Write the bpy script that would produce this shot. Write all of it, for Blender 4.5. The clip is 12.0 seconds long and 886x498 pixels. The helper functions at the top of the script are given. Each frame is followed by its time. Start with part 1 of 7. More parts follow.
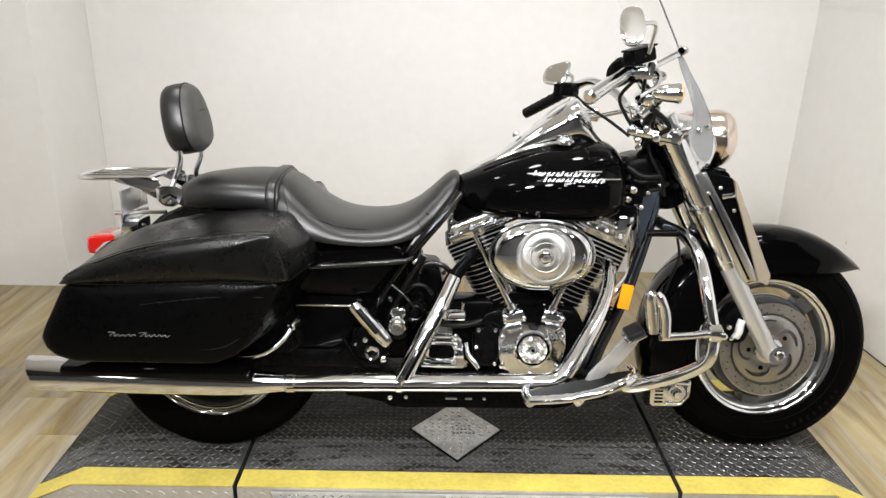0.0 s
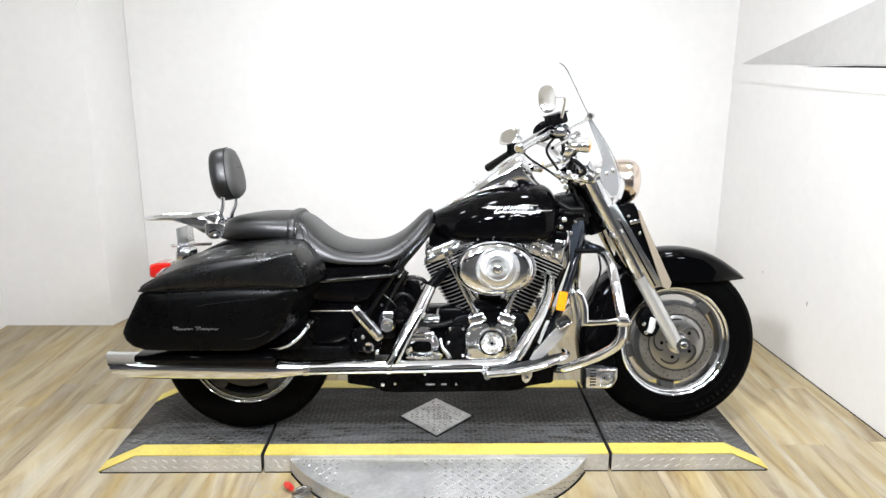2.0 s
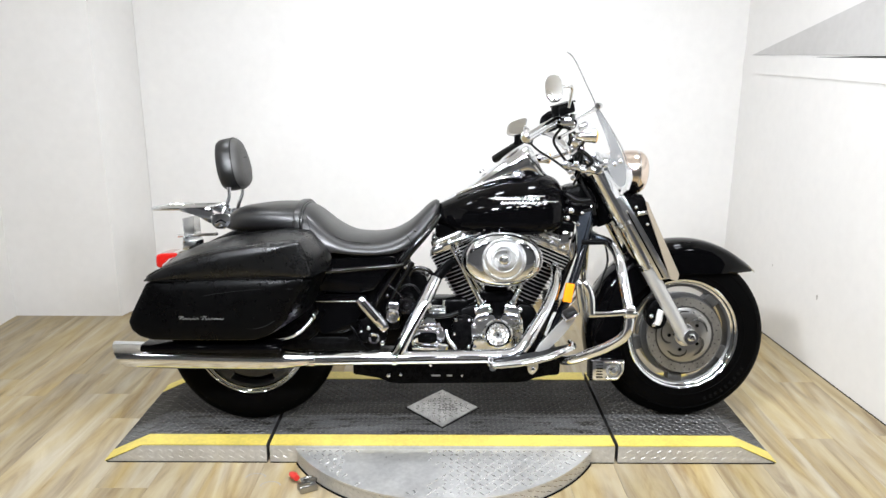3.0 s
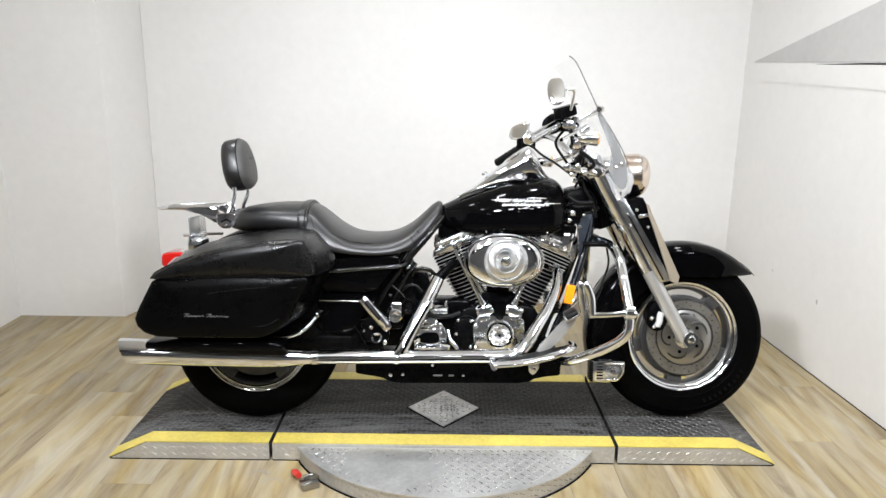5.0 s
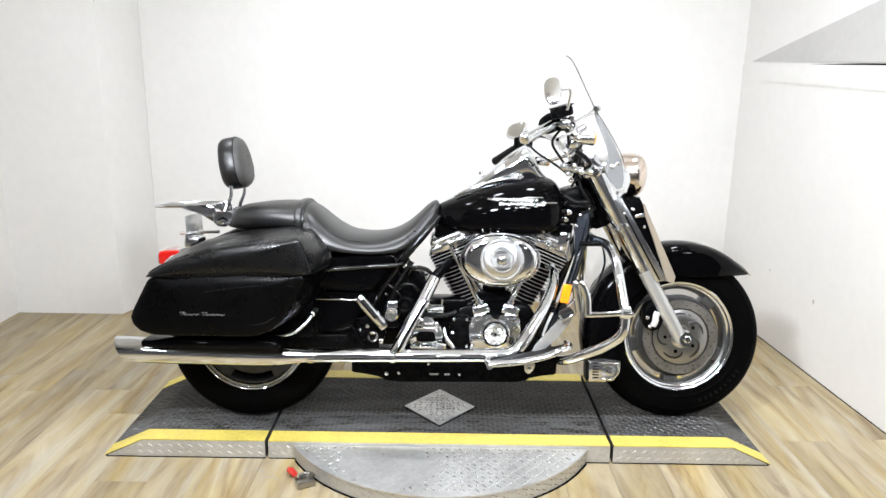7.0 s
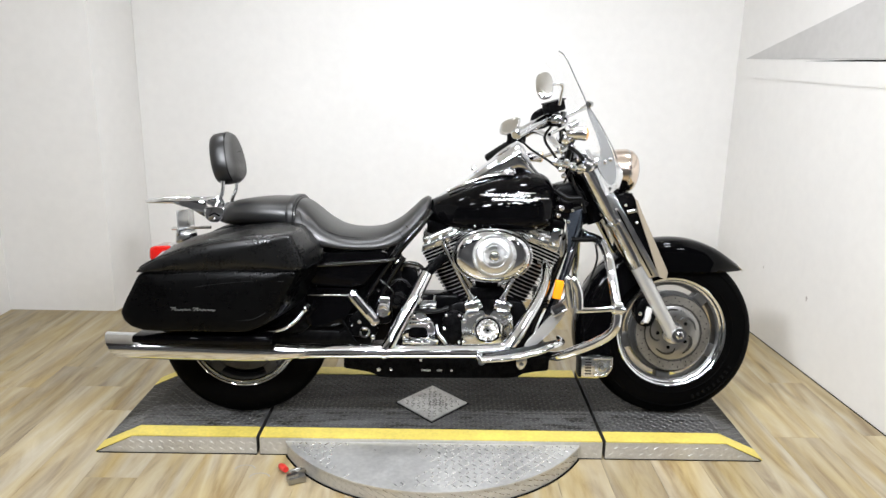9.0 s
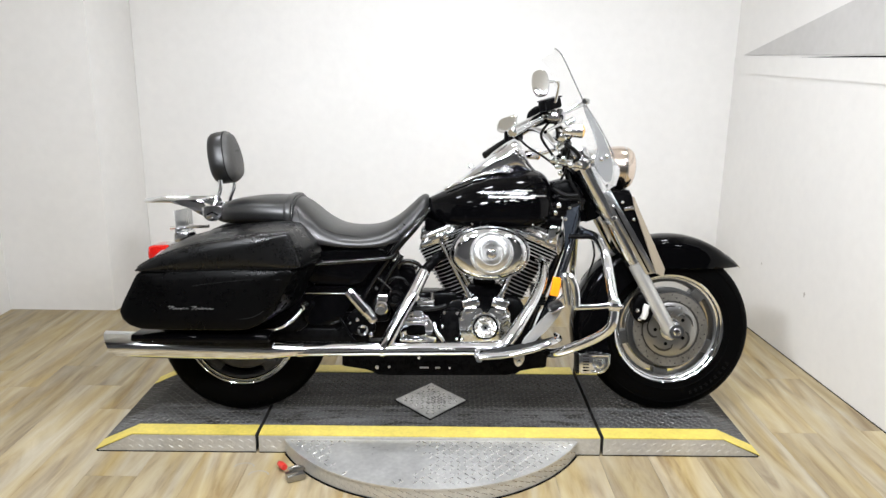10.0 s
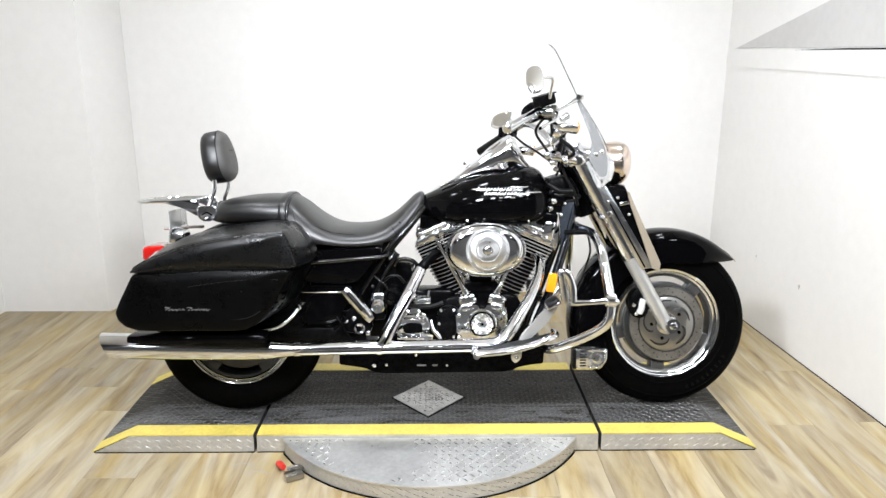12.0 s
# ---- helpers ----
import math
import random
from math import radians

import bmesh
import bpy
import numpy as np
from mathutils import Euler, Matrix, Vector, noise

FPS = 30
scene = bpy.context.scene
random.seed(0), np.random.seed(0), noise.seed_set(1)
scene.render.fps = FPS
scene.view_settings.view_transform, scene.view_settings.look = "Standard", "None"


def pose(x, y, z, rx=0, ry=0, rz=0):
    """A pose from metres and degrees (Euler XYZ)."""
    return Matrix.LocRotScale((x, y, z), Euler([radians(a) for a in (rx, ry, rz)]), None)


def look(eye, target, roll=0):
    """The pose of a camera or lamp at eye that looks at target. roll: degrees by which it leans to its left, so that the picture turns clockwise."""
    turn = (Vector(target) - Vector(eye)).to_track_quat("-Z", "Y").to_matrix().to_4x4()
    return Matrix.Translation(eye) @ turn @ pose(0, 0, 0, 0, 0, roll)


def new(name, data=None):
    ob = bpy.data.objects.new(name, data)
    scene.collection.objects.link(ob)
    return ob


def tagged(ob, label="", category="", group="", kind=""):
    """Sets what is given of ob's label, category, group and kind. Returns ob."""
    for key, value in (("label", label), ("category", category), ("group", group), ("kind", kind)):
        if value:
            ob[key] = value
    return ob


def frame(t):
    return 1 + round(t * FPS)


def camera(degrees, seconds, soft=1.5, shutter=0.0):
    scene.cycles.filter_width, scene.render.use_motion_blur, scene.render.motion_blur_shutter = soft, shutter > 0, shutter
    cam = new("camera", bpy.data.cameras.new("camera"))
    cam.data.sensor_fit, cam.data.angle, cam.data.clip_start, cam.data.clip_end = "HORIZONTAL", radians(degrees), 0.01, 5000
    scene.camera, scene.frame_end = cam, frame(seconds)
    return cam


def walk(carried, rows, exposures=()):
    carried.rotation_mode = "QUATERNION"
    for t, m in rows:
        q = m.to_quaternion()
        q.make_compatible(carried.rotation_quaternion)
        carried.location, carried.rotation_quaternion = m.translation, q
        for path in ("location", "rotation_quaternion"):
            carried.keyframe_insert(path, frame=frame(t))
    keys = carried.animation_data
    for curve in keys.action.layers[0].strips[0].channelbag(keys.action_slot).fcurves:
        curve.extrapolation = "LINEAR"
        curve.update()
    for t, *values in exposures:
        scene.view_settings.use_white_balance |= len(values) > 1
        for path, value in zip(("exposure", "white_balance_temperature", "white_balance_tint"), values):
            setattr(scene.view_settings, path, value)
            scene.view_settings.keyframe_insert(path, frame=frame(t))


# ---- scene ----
cam = camera(63.3, 12.0)
PATH = [
    (0, (-0.085, -1.651, 1.380), (-0.053, 0.230, 0.698), 1.5),
    (0.5, (0.043, -1.943, 1.401), (0.022, -0.058, 0.735), 1.4),
    (1, (0.006, -2.151, 1.407), (-0.010, -0.230, 0.852), 0.9),
    (1.5, (-0.065, -2.306, 1.395), (-0.021, -0.375, 0.876), 0.0),
    (2, (-0.019, -2.310, 1.399), (0.015, -0.370, 0.916), 0.3),
    (2.5, (-0.016, -2.303, 1.387), (0.016, -0.362, 0.907), 0.0),
    (3, (-0.007, -2.303, 1.385), (0.001, -0.366, 0.886), 0.3),
    (5, (-0.010, -2.336, 1.366), (-0.007, -0.394, 0.889), 0.7),
    (5.5, (0.002, -2.341, 1.370), (-0.000, -0.400, 0.886), 0.6),
    (6, (0.002, -2.348, 1.362), (-0.004, -0.405, 0.889), 0.8),
    (6.5, (0.003, -2.339, 1.365), (-0.002, -0.397, 0.884), 0.6),
    (7, (0.002, -2.336, 1.372), (0.006, -0.395, 0.888), 0.9),
    (9, (0.020, -2.334, 1.357), (0.032, -0.393, 0.872), 1.0),
    (9.5, (0.033, -2.340, 1.355), (0.039, -0.399, 0.872), 0.8),
    (10, (0.032, -2.341, 1.358), (0.042, -0.403, 0.868), 0.7),
    (10.5, (0.025, -2.341, 1.353), (0.031, -0.405, 0.854), 0.7),
    (11, (0.021, -2.338, 1.350), (0.027, -0.402, 0.848), 0.3),
    (11.5, (0.023, -2.338, 1.357), (0.034, -0.401, 0.859), 0.3),
    (12, (0.026, -2.336, 1.366), (0.052, -0.400, 0.862), 0.1),
]
EXPOSURE = [(0.0, -0.48, 6750, 10), (0.5, -0.32, 6550, 10), (1.0, -0.23, 6400, 10), (1.5, -0.18, 6300, 10), (2.0, -0.13, 6300, 10), (3.0, -0.18, 6300, 10), (5.0, -0.38, 6400, 10), (5.5, -0.30, 6350, 10), (6.0, -0.21, 6300, 10), (6.5, -0.18, 6300, 10), (7.0, -0.13, 6300, 10), (9.0, -0.33, 6400, 10), (9.5, -0.38, 6450, 10), (10.0, -0.35, 6400, 10), (10.5, -0.28, 6350, 10), (11.0, -0.21, 6300, 10), (11.5, -0.18, 6300, 10), (12.0, -0.13, 6300, 10)]
walk(cam, [(t, look(eye, target, roll)) for t, eye, target, roll in PATH], EXPOSURE)

# ---- world and light ----
world = bpy.data.worlds.new("world")
scene.world = world
world.use_nodes = True
world.node_tree.nodes["Background"].inputs[0].default_value = (0.9, 0.93, 1.0, 1)
world.node_tree.nodes["Background"].inputs[1].default_value = 0.05


def area_lamp(name, eye, target, sx, watts, colour=(1.0, 0.97, 0.92)):
    lamp = bpy.data.lights.new(name, "AREA")
    lamp.shape, lamp.size, lamp.energy, lamp.color = "DISK", sx, watts, colour
    ob = new(name, lamp)
    ob.matrix_world = look(eye, target)
    return ob


CEIL = 2.75
LIGHTS = [(-1.45, -1.1), (-0.55, -1.25), (0.55, -1.25), (1.4, -1.1), (-1.2, 0.5), (-0.35, 0.5), (0.5, 0.5), (1.25, 0.5)]
for lx, ly in LIGHTS:
    head = area_lamp("ceiling_lamp", (lx, ly, CEIL - 0.075), (lx, ly, 0), 0.20, 15 if ly < 0 else 5, (0.935, 0.96, 1.0))
    head.data.spread = radians(110)
# unseen lamps added in the hall to brighten what the chrome reflects
HALL_FILL_LIGHTS = [(-2.6, -4.0), (0.0, -4.4), (2.6, -4.0)]
for lx, ly in HALL_FILL_LIGHTS:
    area_lamp("hall_lamp", (lx, ly, CEIL - 0.075), (lx, ly, 0), 0.26, 11, (0.935, 0.96, 1.0))
# unseen lamps added above the camera to brighten the middle of the bay's walls
WALL_FILL = [(1.2, -2.35, -2.2, 1.3, 1.25, 29), (-0.45, -2.45, 0.4, 1.86, 1.3, 15), (0.45, -2.45, -0.7, 1.86, 1.3, 16), (-1.2, -2.35, 1.73, 0.7, 1.05, 44)]
for lx, ly, tx, ty, tz, watts in WALL_FILL:
    head = area_lamp("track_lamp", (lx, ly, CEIL - 0.16), (tx, ty, tz), 0.34, watts, (0.935, 0.96, 1.0))
    head.data.spread = radians(95)


# ---- materials ----
def mat(name, colour, rough=0.5, metal=0.0, vary=0.0, scale=20.0, bump=0.0, bump_scale=200.0, rough_vary=0.0, coat=0.0, stretch=(1, 1, 1), piece=0.0, spec=0.5):
    """A principled surface; vary and rough_vary spread colour and gloss by two scales of noise, piece spreads it from object to object."""
    m = bpy.data.materials.new(name)
    m.use_nodes = True
    n, ln = m.node_tree.nodes, m.node_tree.links
    p = n["Principled BSDF"]
    p.inputs["Base Color"].default_value = (*colour, 1)
    p.inputs["Roughness"].default_value = rough
    p.inputs["Metallic"].default_value = metal
    p.inputs["Specular IOR Level"].default_value = spec
    p.inputs["Coat Weight"].default_value = coat
    p.inputs["Coat Roughness"].default_value = 0.03
    if vary or bump or rough_vary or piece:
        tc, mp = n.new("ShaderNodeTexCoord"), n.new("ShaderNodeMapping")
        mp.inputs["Scale"].default_value = stretch
        ln.new(tc.outputs["Object"], mp.inputs["Vector"])
        big, fine = n.new("ShaderNodeTexNoise"), n.new("ShaderNodeTexNoise")
        for node, sc, det in ((big, scale, 4), (fine, scale * 9, 6)):
            node.inputs["Scale"].default_value, node.inputs["Detail"].default_value = sc, det
            ln.new(mp.outputs["Vector"], node.inputs["Vector"])
        add = n.new("ShaderNodeMath")
        add.operation = "ADD"
        ln.new(big.outputs["Fac"], add.inputs[0]), ln.new(fine.outputs["Fac"], add.inputs[1])
        if vary or piece:
            rng = n.new("ShaderNodeMapRange")
            rng.inputs["From Min"].default_value, rng.inputs["From Max"].default_value = 0.6, 1.4
            rng.inputs["To Min"].default_value, rng.inputs["To Max"].default_value = 1 - vary, 1 + vary
            ln.new(add.outputs[0], rng.inputs["Value"])
            value = rng.outputs[0]
            if piece:
                info, pr, mul = n.new("ShaderNodeObjectInfo"), n.new("ShaderNodeMapRange"), n.new("ShaderNodeMath")
                pr.inputs["To Min"].default_value, pr.inputs["To Max"].default_value = 1 - piece, 1 + piece
                mul.operation = "MULTIPLY"
                ln.new(info.outputs["Random"], pr.inputs["Value"])
                ln.new(value, mul.inputs[0]), ln.new(pr.outputs[0], mul.inputs[1])
                value = mul.outputs[0]
            hsv = n.new("ShaderNodeHueSaturation")
            hsv.inputs["Color"].default_value = (*colour, 1)
            ln.new(value, hsv.inputs["Value"])
            ln.new(hsv.outputs[0], p.inputs["Base Color"])
        if rough_vary:
            rr = n.new("ShaderNodeMapRange")
            rr.inputs["From Min"].default_value, rr.inputs["From Max"].default_value = 0.6, 1.4
            rr.inputs["To Min"].default_value, rr.inputs["To Max"].default_value = max(rough - rough_vary, 0), rough + rough_vary
            ln.new(add.outputs[0], rr.inputs["Value"])
            ln.new(rr.outputs[0], p.inputs["Roughness"])
        if bump:
            bn, bp = n.new("ShaderNodeTexNoise"), n.new("ShaderNodeBump")
            bn.inputs["Scale"].default_value, bn.inputs["Detail"].default_value = bump_scale, 4
            ln.new(mp.outputs["Vector"], bn.inputs["Vector"])
            bp.inputs["Strength"].default_value, bp.inputs["Distance"].default_value = bump, 0.002
            ln.new(bn.outputs["Fac"], bp.inputs["Height"])
            ln.new(bp.outputs[0], p.inputs["Normal"])
    return m


def glassy(name, colour, rough=0.02, alpha=0.2, ior=1.45):
    """A clear thin sheet: mostly see-through, with a real gloss."""
    m = bpy.data.materials.new(name)
    m.use_nodes = True
    p = m.node_tree.nodes["Principled BSDF"]
    p.inputs["Base Color"].default_value = (*colour, 1)
    p.inputs["Roughness"].default_value, p.inputs["Alpha"].default_value, p.inputs["IOR"].default_value = rough, alpha, ior
    return m


def lens_mat(name, colour):
    m = bpy.data.materials.new(name)
    m.use_nodes = True
    p = m.node_tree.nodes["Principled BSDF"]
    p.inputs["Base Color"].default_value = (*colour, 1)
    p.inputs["Roughness"].default_value = 0.12
    p.inputs["Subsurface Weight"].default_value = 0.3
    p.inputs["Subsurface Radius"].default_value = (0.01, 0.01, 0.01)
    p.inputs["Coat Weight"].default_value = 0.6
    return m


CHROME = mat("chrome", (0.80, 0.815, 0.84), 0.045, 1.0, rough_vary=0.03, scale=18)
# headlight chrome with its warm reflection put into the base colour
CHROME_TAN_TINT = mat("chrome_reflection_tint", (0.80, 0.69, 0.60), 0.16, 1.0, rough_vary=0.05, scale=14)
CHROME_SOFT = mat("satin_chrome", (0.72, 0.73, 0.74), 0.17, 1.0, vary=0.05, rough_vary=0.04, scale=10)
SATIN_BRIGHT = mat("bright_brushed_chrome", (0.66, 0.655, 0.64), 0.26, 1.0, vary=0.06, rough_vary=0.08, scale=30)
ALU = mat("satin_aluminium", (0.36, 0.355, 0.345), 0.30, 1.0, vary=0.05, rough_vary=0.04, scale=10)
WHEEL_GREY = mat("cast_wheel_grey", (0.095, 0.094, 0.092), 0.36, 0.6, vary=0.2, rough_vary=0.08, scale=14)
TYRE_MARK = mat("grey_sidewall_marks", (0.003, 0.003, 0.003), 0.6, spec=0.06)
ALU_WHITE = mat("silver_paint", (0.48, 0.475, 0.455), 0.26, 0.6, vary=0.04, scale=8, coat=0.2)
STEEL = mat("brushed_disc_steel", (0.25, 0.236, 0.212), 0.36, 0.85, vary=0.30, rough_vary=0.10, scale=16)
PAINT = mat("black_gloss_paint", (0.0012, 0.0012, 0.0014), 0.03, 0.0, rough_vary=0.02, scale=6, spec=0.12)
BLACK_SATIN = mat("black_satin_metal", (0.0022, 0.0022, 0.0024), 0.28, 0.0, vary=0.3, rough_vary=0.12, scale=40, bump=0.1, bump_scale=600, spec=0.05)
BLACK_DEEP = mat("black_engine_paint", (0.0018, 0.0018, 0.002), 0.20, 0.0, vary=0.25, rough_vary=0.1, scale=60, spec=0.05)
GLOSS_BLACK = mat("black_gloss_enamel", (0.0012, 0.0012, 0.0014), 0.12, 0.0, rough_vary=0.04, scale=20, spec=0.5)
FRAME_BLUE = mat("black_frame_enamel", (0.0035, 0.0045, 0.007), 0.14, 0.0, rough_vary=0.08, scale=20, bump=0.3, bump_scale=30, spec=0.8)
BLUED = mat("blue_black_steel", (0.060, 0.070, 0.088), 0.18, 0.65, vary=0.3, rough_vary=0.08, scale=12, bump=0.6, bump_scale=26)
LEATHER = mat("black_leather", (0.0022, 0.0022, 0.0022), 0.29, 0.0, vary=0.3, rough_vary=0.06, scale=14, bump=0.015, bump_scale=300, spec=0.33)
VINYL = mat("black_seat_vinyl", (0.0022, 0.0022, 0.0024), 0.36, 0.0, vary=0.25, rough_vary=0.04, scale=12, bump=0.012, bump_scale=300, spec=0.80)
# the lid's leather again, the bag sides' shade put into base and sheen
LEATHER_DIM = mat("dimmed_leather", (0.0015, 0.0015, 0.0015), 0.29, 0.0, vary=0.3, rough_vary=0.06, scale=7, bump=0.015, bump_scale=300, spec=0.06)
THREAD = mat("grey_seam_thread", (0.005, 0.005, 0.005), 0.6, spec=0.2)
# light on the backrest's front is put into this lighter vinyl grey
REST_LIT = mat("lit_grained_vinyl", (0.058, 0.056, 0.053), 0.5, vary=0.25, rough_vary=0.1, scale=30, bump=0.2, bump_scale=700, spec=0.4)
DIM_LETTER = mat("dull_grey_lettering", (0.16, 0.16, 0.155), 0.4)
DEFLECTOR = mat("pale_plastic_edge", (0.27, 0.23, 0.175), 0.35)
RUBBER = mat("tyre_rubber", (0.0008, 0.0008, 0.0008), 0.56, 0.0, vary=0.4, rough_vary=0.12, scale=30, bump=0.2, bump_scale=260, spec=0.035)
BLACK_RUBBER = mat("moulded_rubber", (0.003, 0.003, 0.003), 0.42, 0.0, vary=0.2, scale=60, spec=0.2)
ORANGE = lens_mat("orange_reflector", (0.95, 0.31, 0.008))
AMBER = lens_mat("amber_lens", (0.85, 0.48, 0.16))
RED = lens_mat("red_lens", (0.50, 0.012, 0.008))
RED_GRIP = mat("red_vinyl_grip", (0.55, 0.035, 0.025), 0.4, vary=0.15, scale=60)
CLEAR = glassy("clear_acrylic", (0.85, 0.87, 0.88), 0.02, 0.05)
WING = glassy("grey_acrylic_wing", (0.22, 0.222, 0.222), 0.10, 0.72)
# dark tint standing in for how a clear pane darkens seen edge-on
PANE_OUTLINE = glassy("pane_outline_tint", (0.10, 0.10, 0.10), 0.1, 0.65)
LENS_GLASS = glassy("lamp_glass", (0.9, 0.9, 0.9), 0.04, 0.25)
WHITE_METAL = mat("white_enamel", (0.72, 0.72, 0.70), 0.3)
SILVER_LETTER = mat("silver_lettering", (0.66, 0.66, 0.67), 0.25, 0.8)
WALL = mat("white_wall_paint", (0.76, 0.745, 0.72), 0.55, vary=0.035, scale=2.2, bump=0.12, bump_scale=60, rough_vary=0.1)
# greys of the unseen hall, set for reflections in chrome and black paint
UNSEEN_GREY = mat("unseen_hall_paint", (0.40, 0.395, 0.39), 0.7, vary=0.08, scale=2)
UNSEEN_DARK = mat("unseen_hall_ceiling", (0.12, 0.118, 0.115), 0.8, vary=0.1, scale=2)
# wall paint darkened to put shade into the panel above the ledge
WALL_SHADE = mat("shaded_wall_grey", (0.52, 0.51, 0.495), 0.6, vary=0.06, scale=3, bump=0.1, bump_scale=70)
CEILING = mat("ceiling_paint", (0.78, 0.77, 0.75), 0.7, vary=0.03, scale=3, bump=0.1, bump_scale=90)
PLATE_BRIGHT = mat("bright_diamond_plate", (0.57, 0.565, 0.548), 0.38, 0.65, vary=0.2, rough_vary=0.12, scale=7, bump=0.12, bump_scale=160)
TREAD_BRIGHT = mat("bright_plate_tread", (0.72, 0.71, 0.69), 0.24, 0.9, vary=0.12, rough_vary=0.08, scale=12)
PAD_PLATE = mat("dirty_pad_plate", (0.40, 0.39, 0.37), 0.42, 0.5, vary=0.5, rough_vary=0.15, scale=16, bump=0.2, bump_scale=160)
EDGE_PLATE = mat("brownish_edge_plate", (0.50, 0.485, 0.45), 0.42, 0.5, vary=0.2, rough_vary=0.1, scale=9, bump=0.15, bump_scale=160)
STAIN = mat("dark_worn_marks", (0.085, 0.082, 0.076), 0.6, vary=0.5, scale=60)
YELLOW = mat("yellow_safety_paint", (0.62, 0.50, 0.105), 0.5, vary=0.22, scale=9, bump=0.12, bump_scale=150, rough_vary=0.12)


def deck_mat(name, rear_tone, middle, front_tone, rough, metal):
    """Dark plate: black-brown towards the back, a paler lane along the front, streaks and blotches."""
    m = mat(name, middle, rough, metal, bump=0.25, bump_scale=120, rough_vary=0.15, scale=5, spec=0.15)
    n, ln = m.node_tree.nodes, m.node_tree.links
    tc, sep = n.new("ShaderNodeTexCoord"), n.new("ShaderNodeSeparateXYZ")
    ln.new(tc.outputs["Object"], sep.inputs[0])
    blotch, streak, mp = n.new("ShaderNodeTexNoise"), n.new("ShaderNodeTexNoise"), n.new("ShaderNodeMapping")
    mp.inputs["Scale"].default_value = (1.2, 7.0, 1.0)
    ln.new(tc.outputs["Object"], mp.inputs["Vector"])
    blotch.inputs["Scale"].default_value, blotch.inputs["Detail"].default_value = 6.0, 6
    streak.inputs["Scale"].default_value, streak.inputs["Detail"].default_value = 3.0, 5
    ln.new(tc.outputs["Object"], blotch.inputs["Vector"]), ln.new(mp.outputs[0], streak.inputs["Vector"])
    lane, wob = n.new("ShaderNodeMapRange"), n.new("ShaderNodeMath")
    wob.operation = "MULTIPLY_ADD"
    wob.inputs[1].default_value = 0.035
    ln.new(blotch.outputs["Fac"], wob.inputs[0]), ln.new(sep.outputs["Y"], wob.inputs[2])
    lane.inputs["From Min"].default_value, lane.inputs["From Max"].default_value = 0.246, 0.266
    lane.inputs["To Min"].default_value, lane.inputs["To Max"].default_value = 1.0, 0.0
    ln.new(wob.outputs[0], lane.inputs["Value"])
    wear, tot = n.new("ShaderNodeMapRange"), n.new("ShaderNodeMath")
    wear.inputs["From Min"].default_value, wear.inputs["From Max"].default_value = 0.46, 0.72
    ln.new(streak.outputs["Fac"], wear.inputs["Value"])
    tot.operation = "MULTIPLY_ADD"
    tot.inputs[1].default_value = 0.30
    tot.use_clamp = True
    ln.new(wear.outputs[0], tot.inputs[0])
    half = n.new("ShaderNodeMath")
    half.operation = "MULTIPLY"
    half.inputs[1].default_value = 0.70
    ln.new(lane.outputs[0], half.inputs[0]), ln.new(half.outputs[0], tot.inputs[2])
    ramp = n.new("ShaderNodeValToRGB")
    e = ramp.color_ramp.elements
    e[0].position, e[0].color = 0.0, (*rear_tone, 1)
    e[1].position, e[1].color = 1.0, (*front_tone, 1)
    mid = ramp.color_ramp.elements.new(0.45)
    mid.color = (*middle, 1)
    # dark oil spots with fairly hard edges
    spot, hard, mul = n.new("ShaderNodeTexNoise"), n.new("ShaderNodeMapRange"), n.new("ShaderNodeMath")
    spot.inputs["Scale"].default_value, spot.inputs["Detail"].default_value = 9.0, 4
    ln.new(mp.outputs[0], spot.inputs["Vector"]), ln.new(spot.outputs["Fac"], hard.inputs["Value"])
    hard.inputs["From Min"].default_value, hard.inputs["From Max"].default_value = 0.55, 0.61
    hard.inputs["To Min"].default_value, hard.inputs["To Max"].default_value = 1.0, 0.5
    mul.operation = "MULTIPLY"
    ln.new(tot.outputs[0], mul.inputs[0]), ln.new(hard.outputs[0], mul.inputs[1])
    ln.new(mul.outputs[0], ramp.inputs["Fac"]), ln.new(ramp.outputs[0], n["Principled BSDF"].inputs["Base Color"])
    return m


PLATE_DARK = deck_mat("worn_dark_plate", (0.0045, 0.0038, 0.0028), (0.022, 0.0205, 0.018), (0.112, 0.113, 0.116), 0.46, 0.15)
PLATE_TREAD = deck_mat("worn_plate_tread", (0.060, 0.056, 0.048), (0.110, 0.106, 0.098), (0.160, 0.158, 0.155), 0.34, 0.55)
GAP = mat("black_gap", (0.003, 0.003, 0.003), 0.8, spec=0.05)


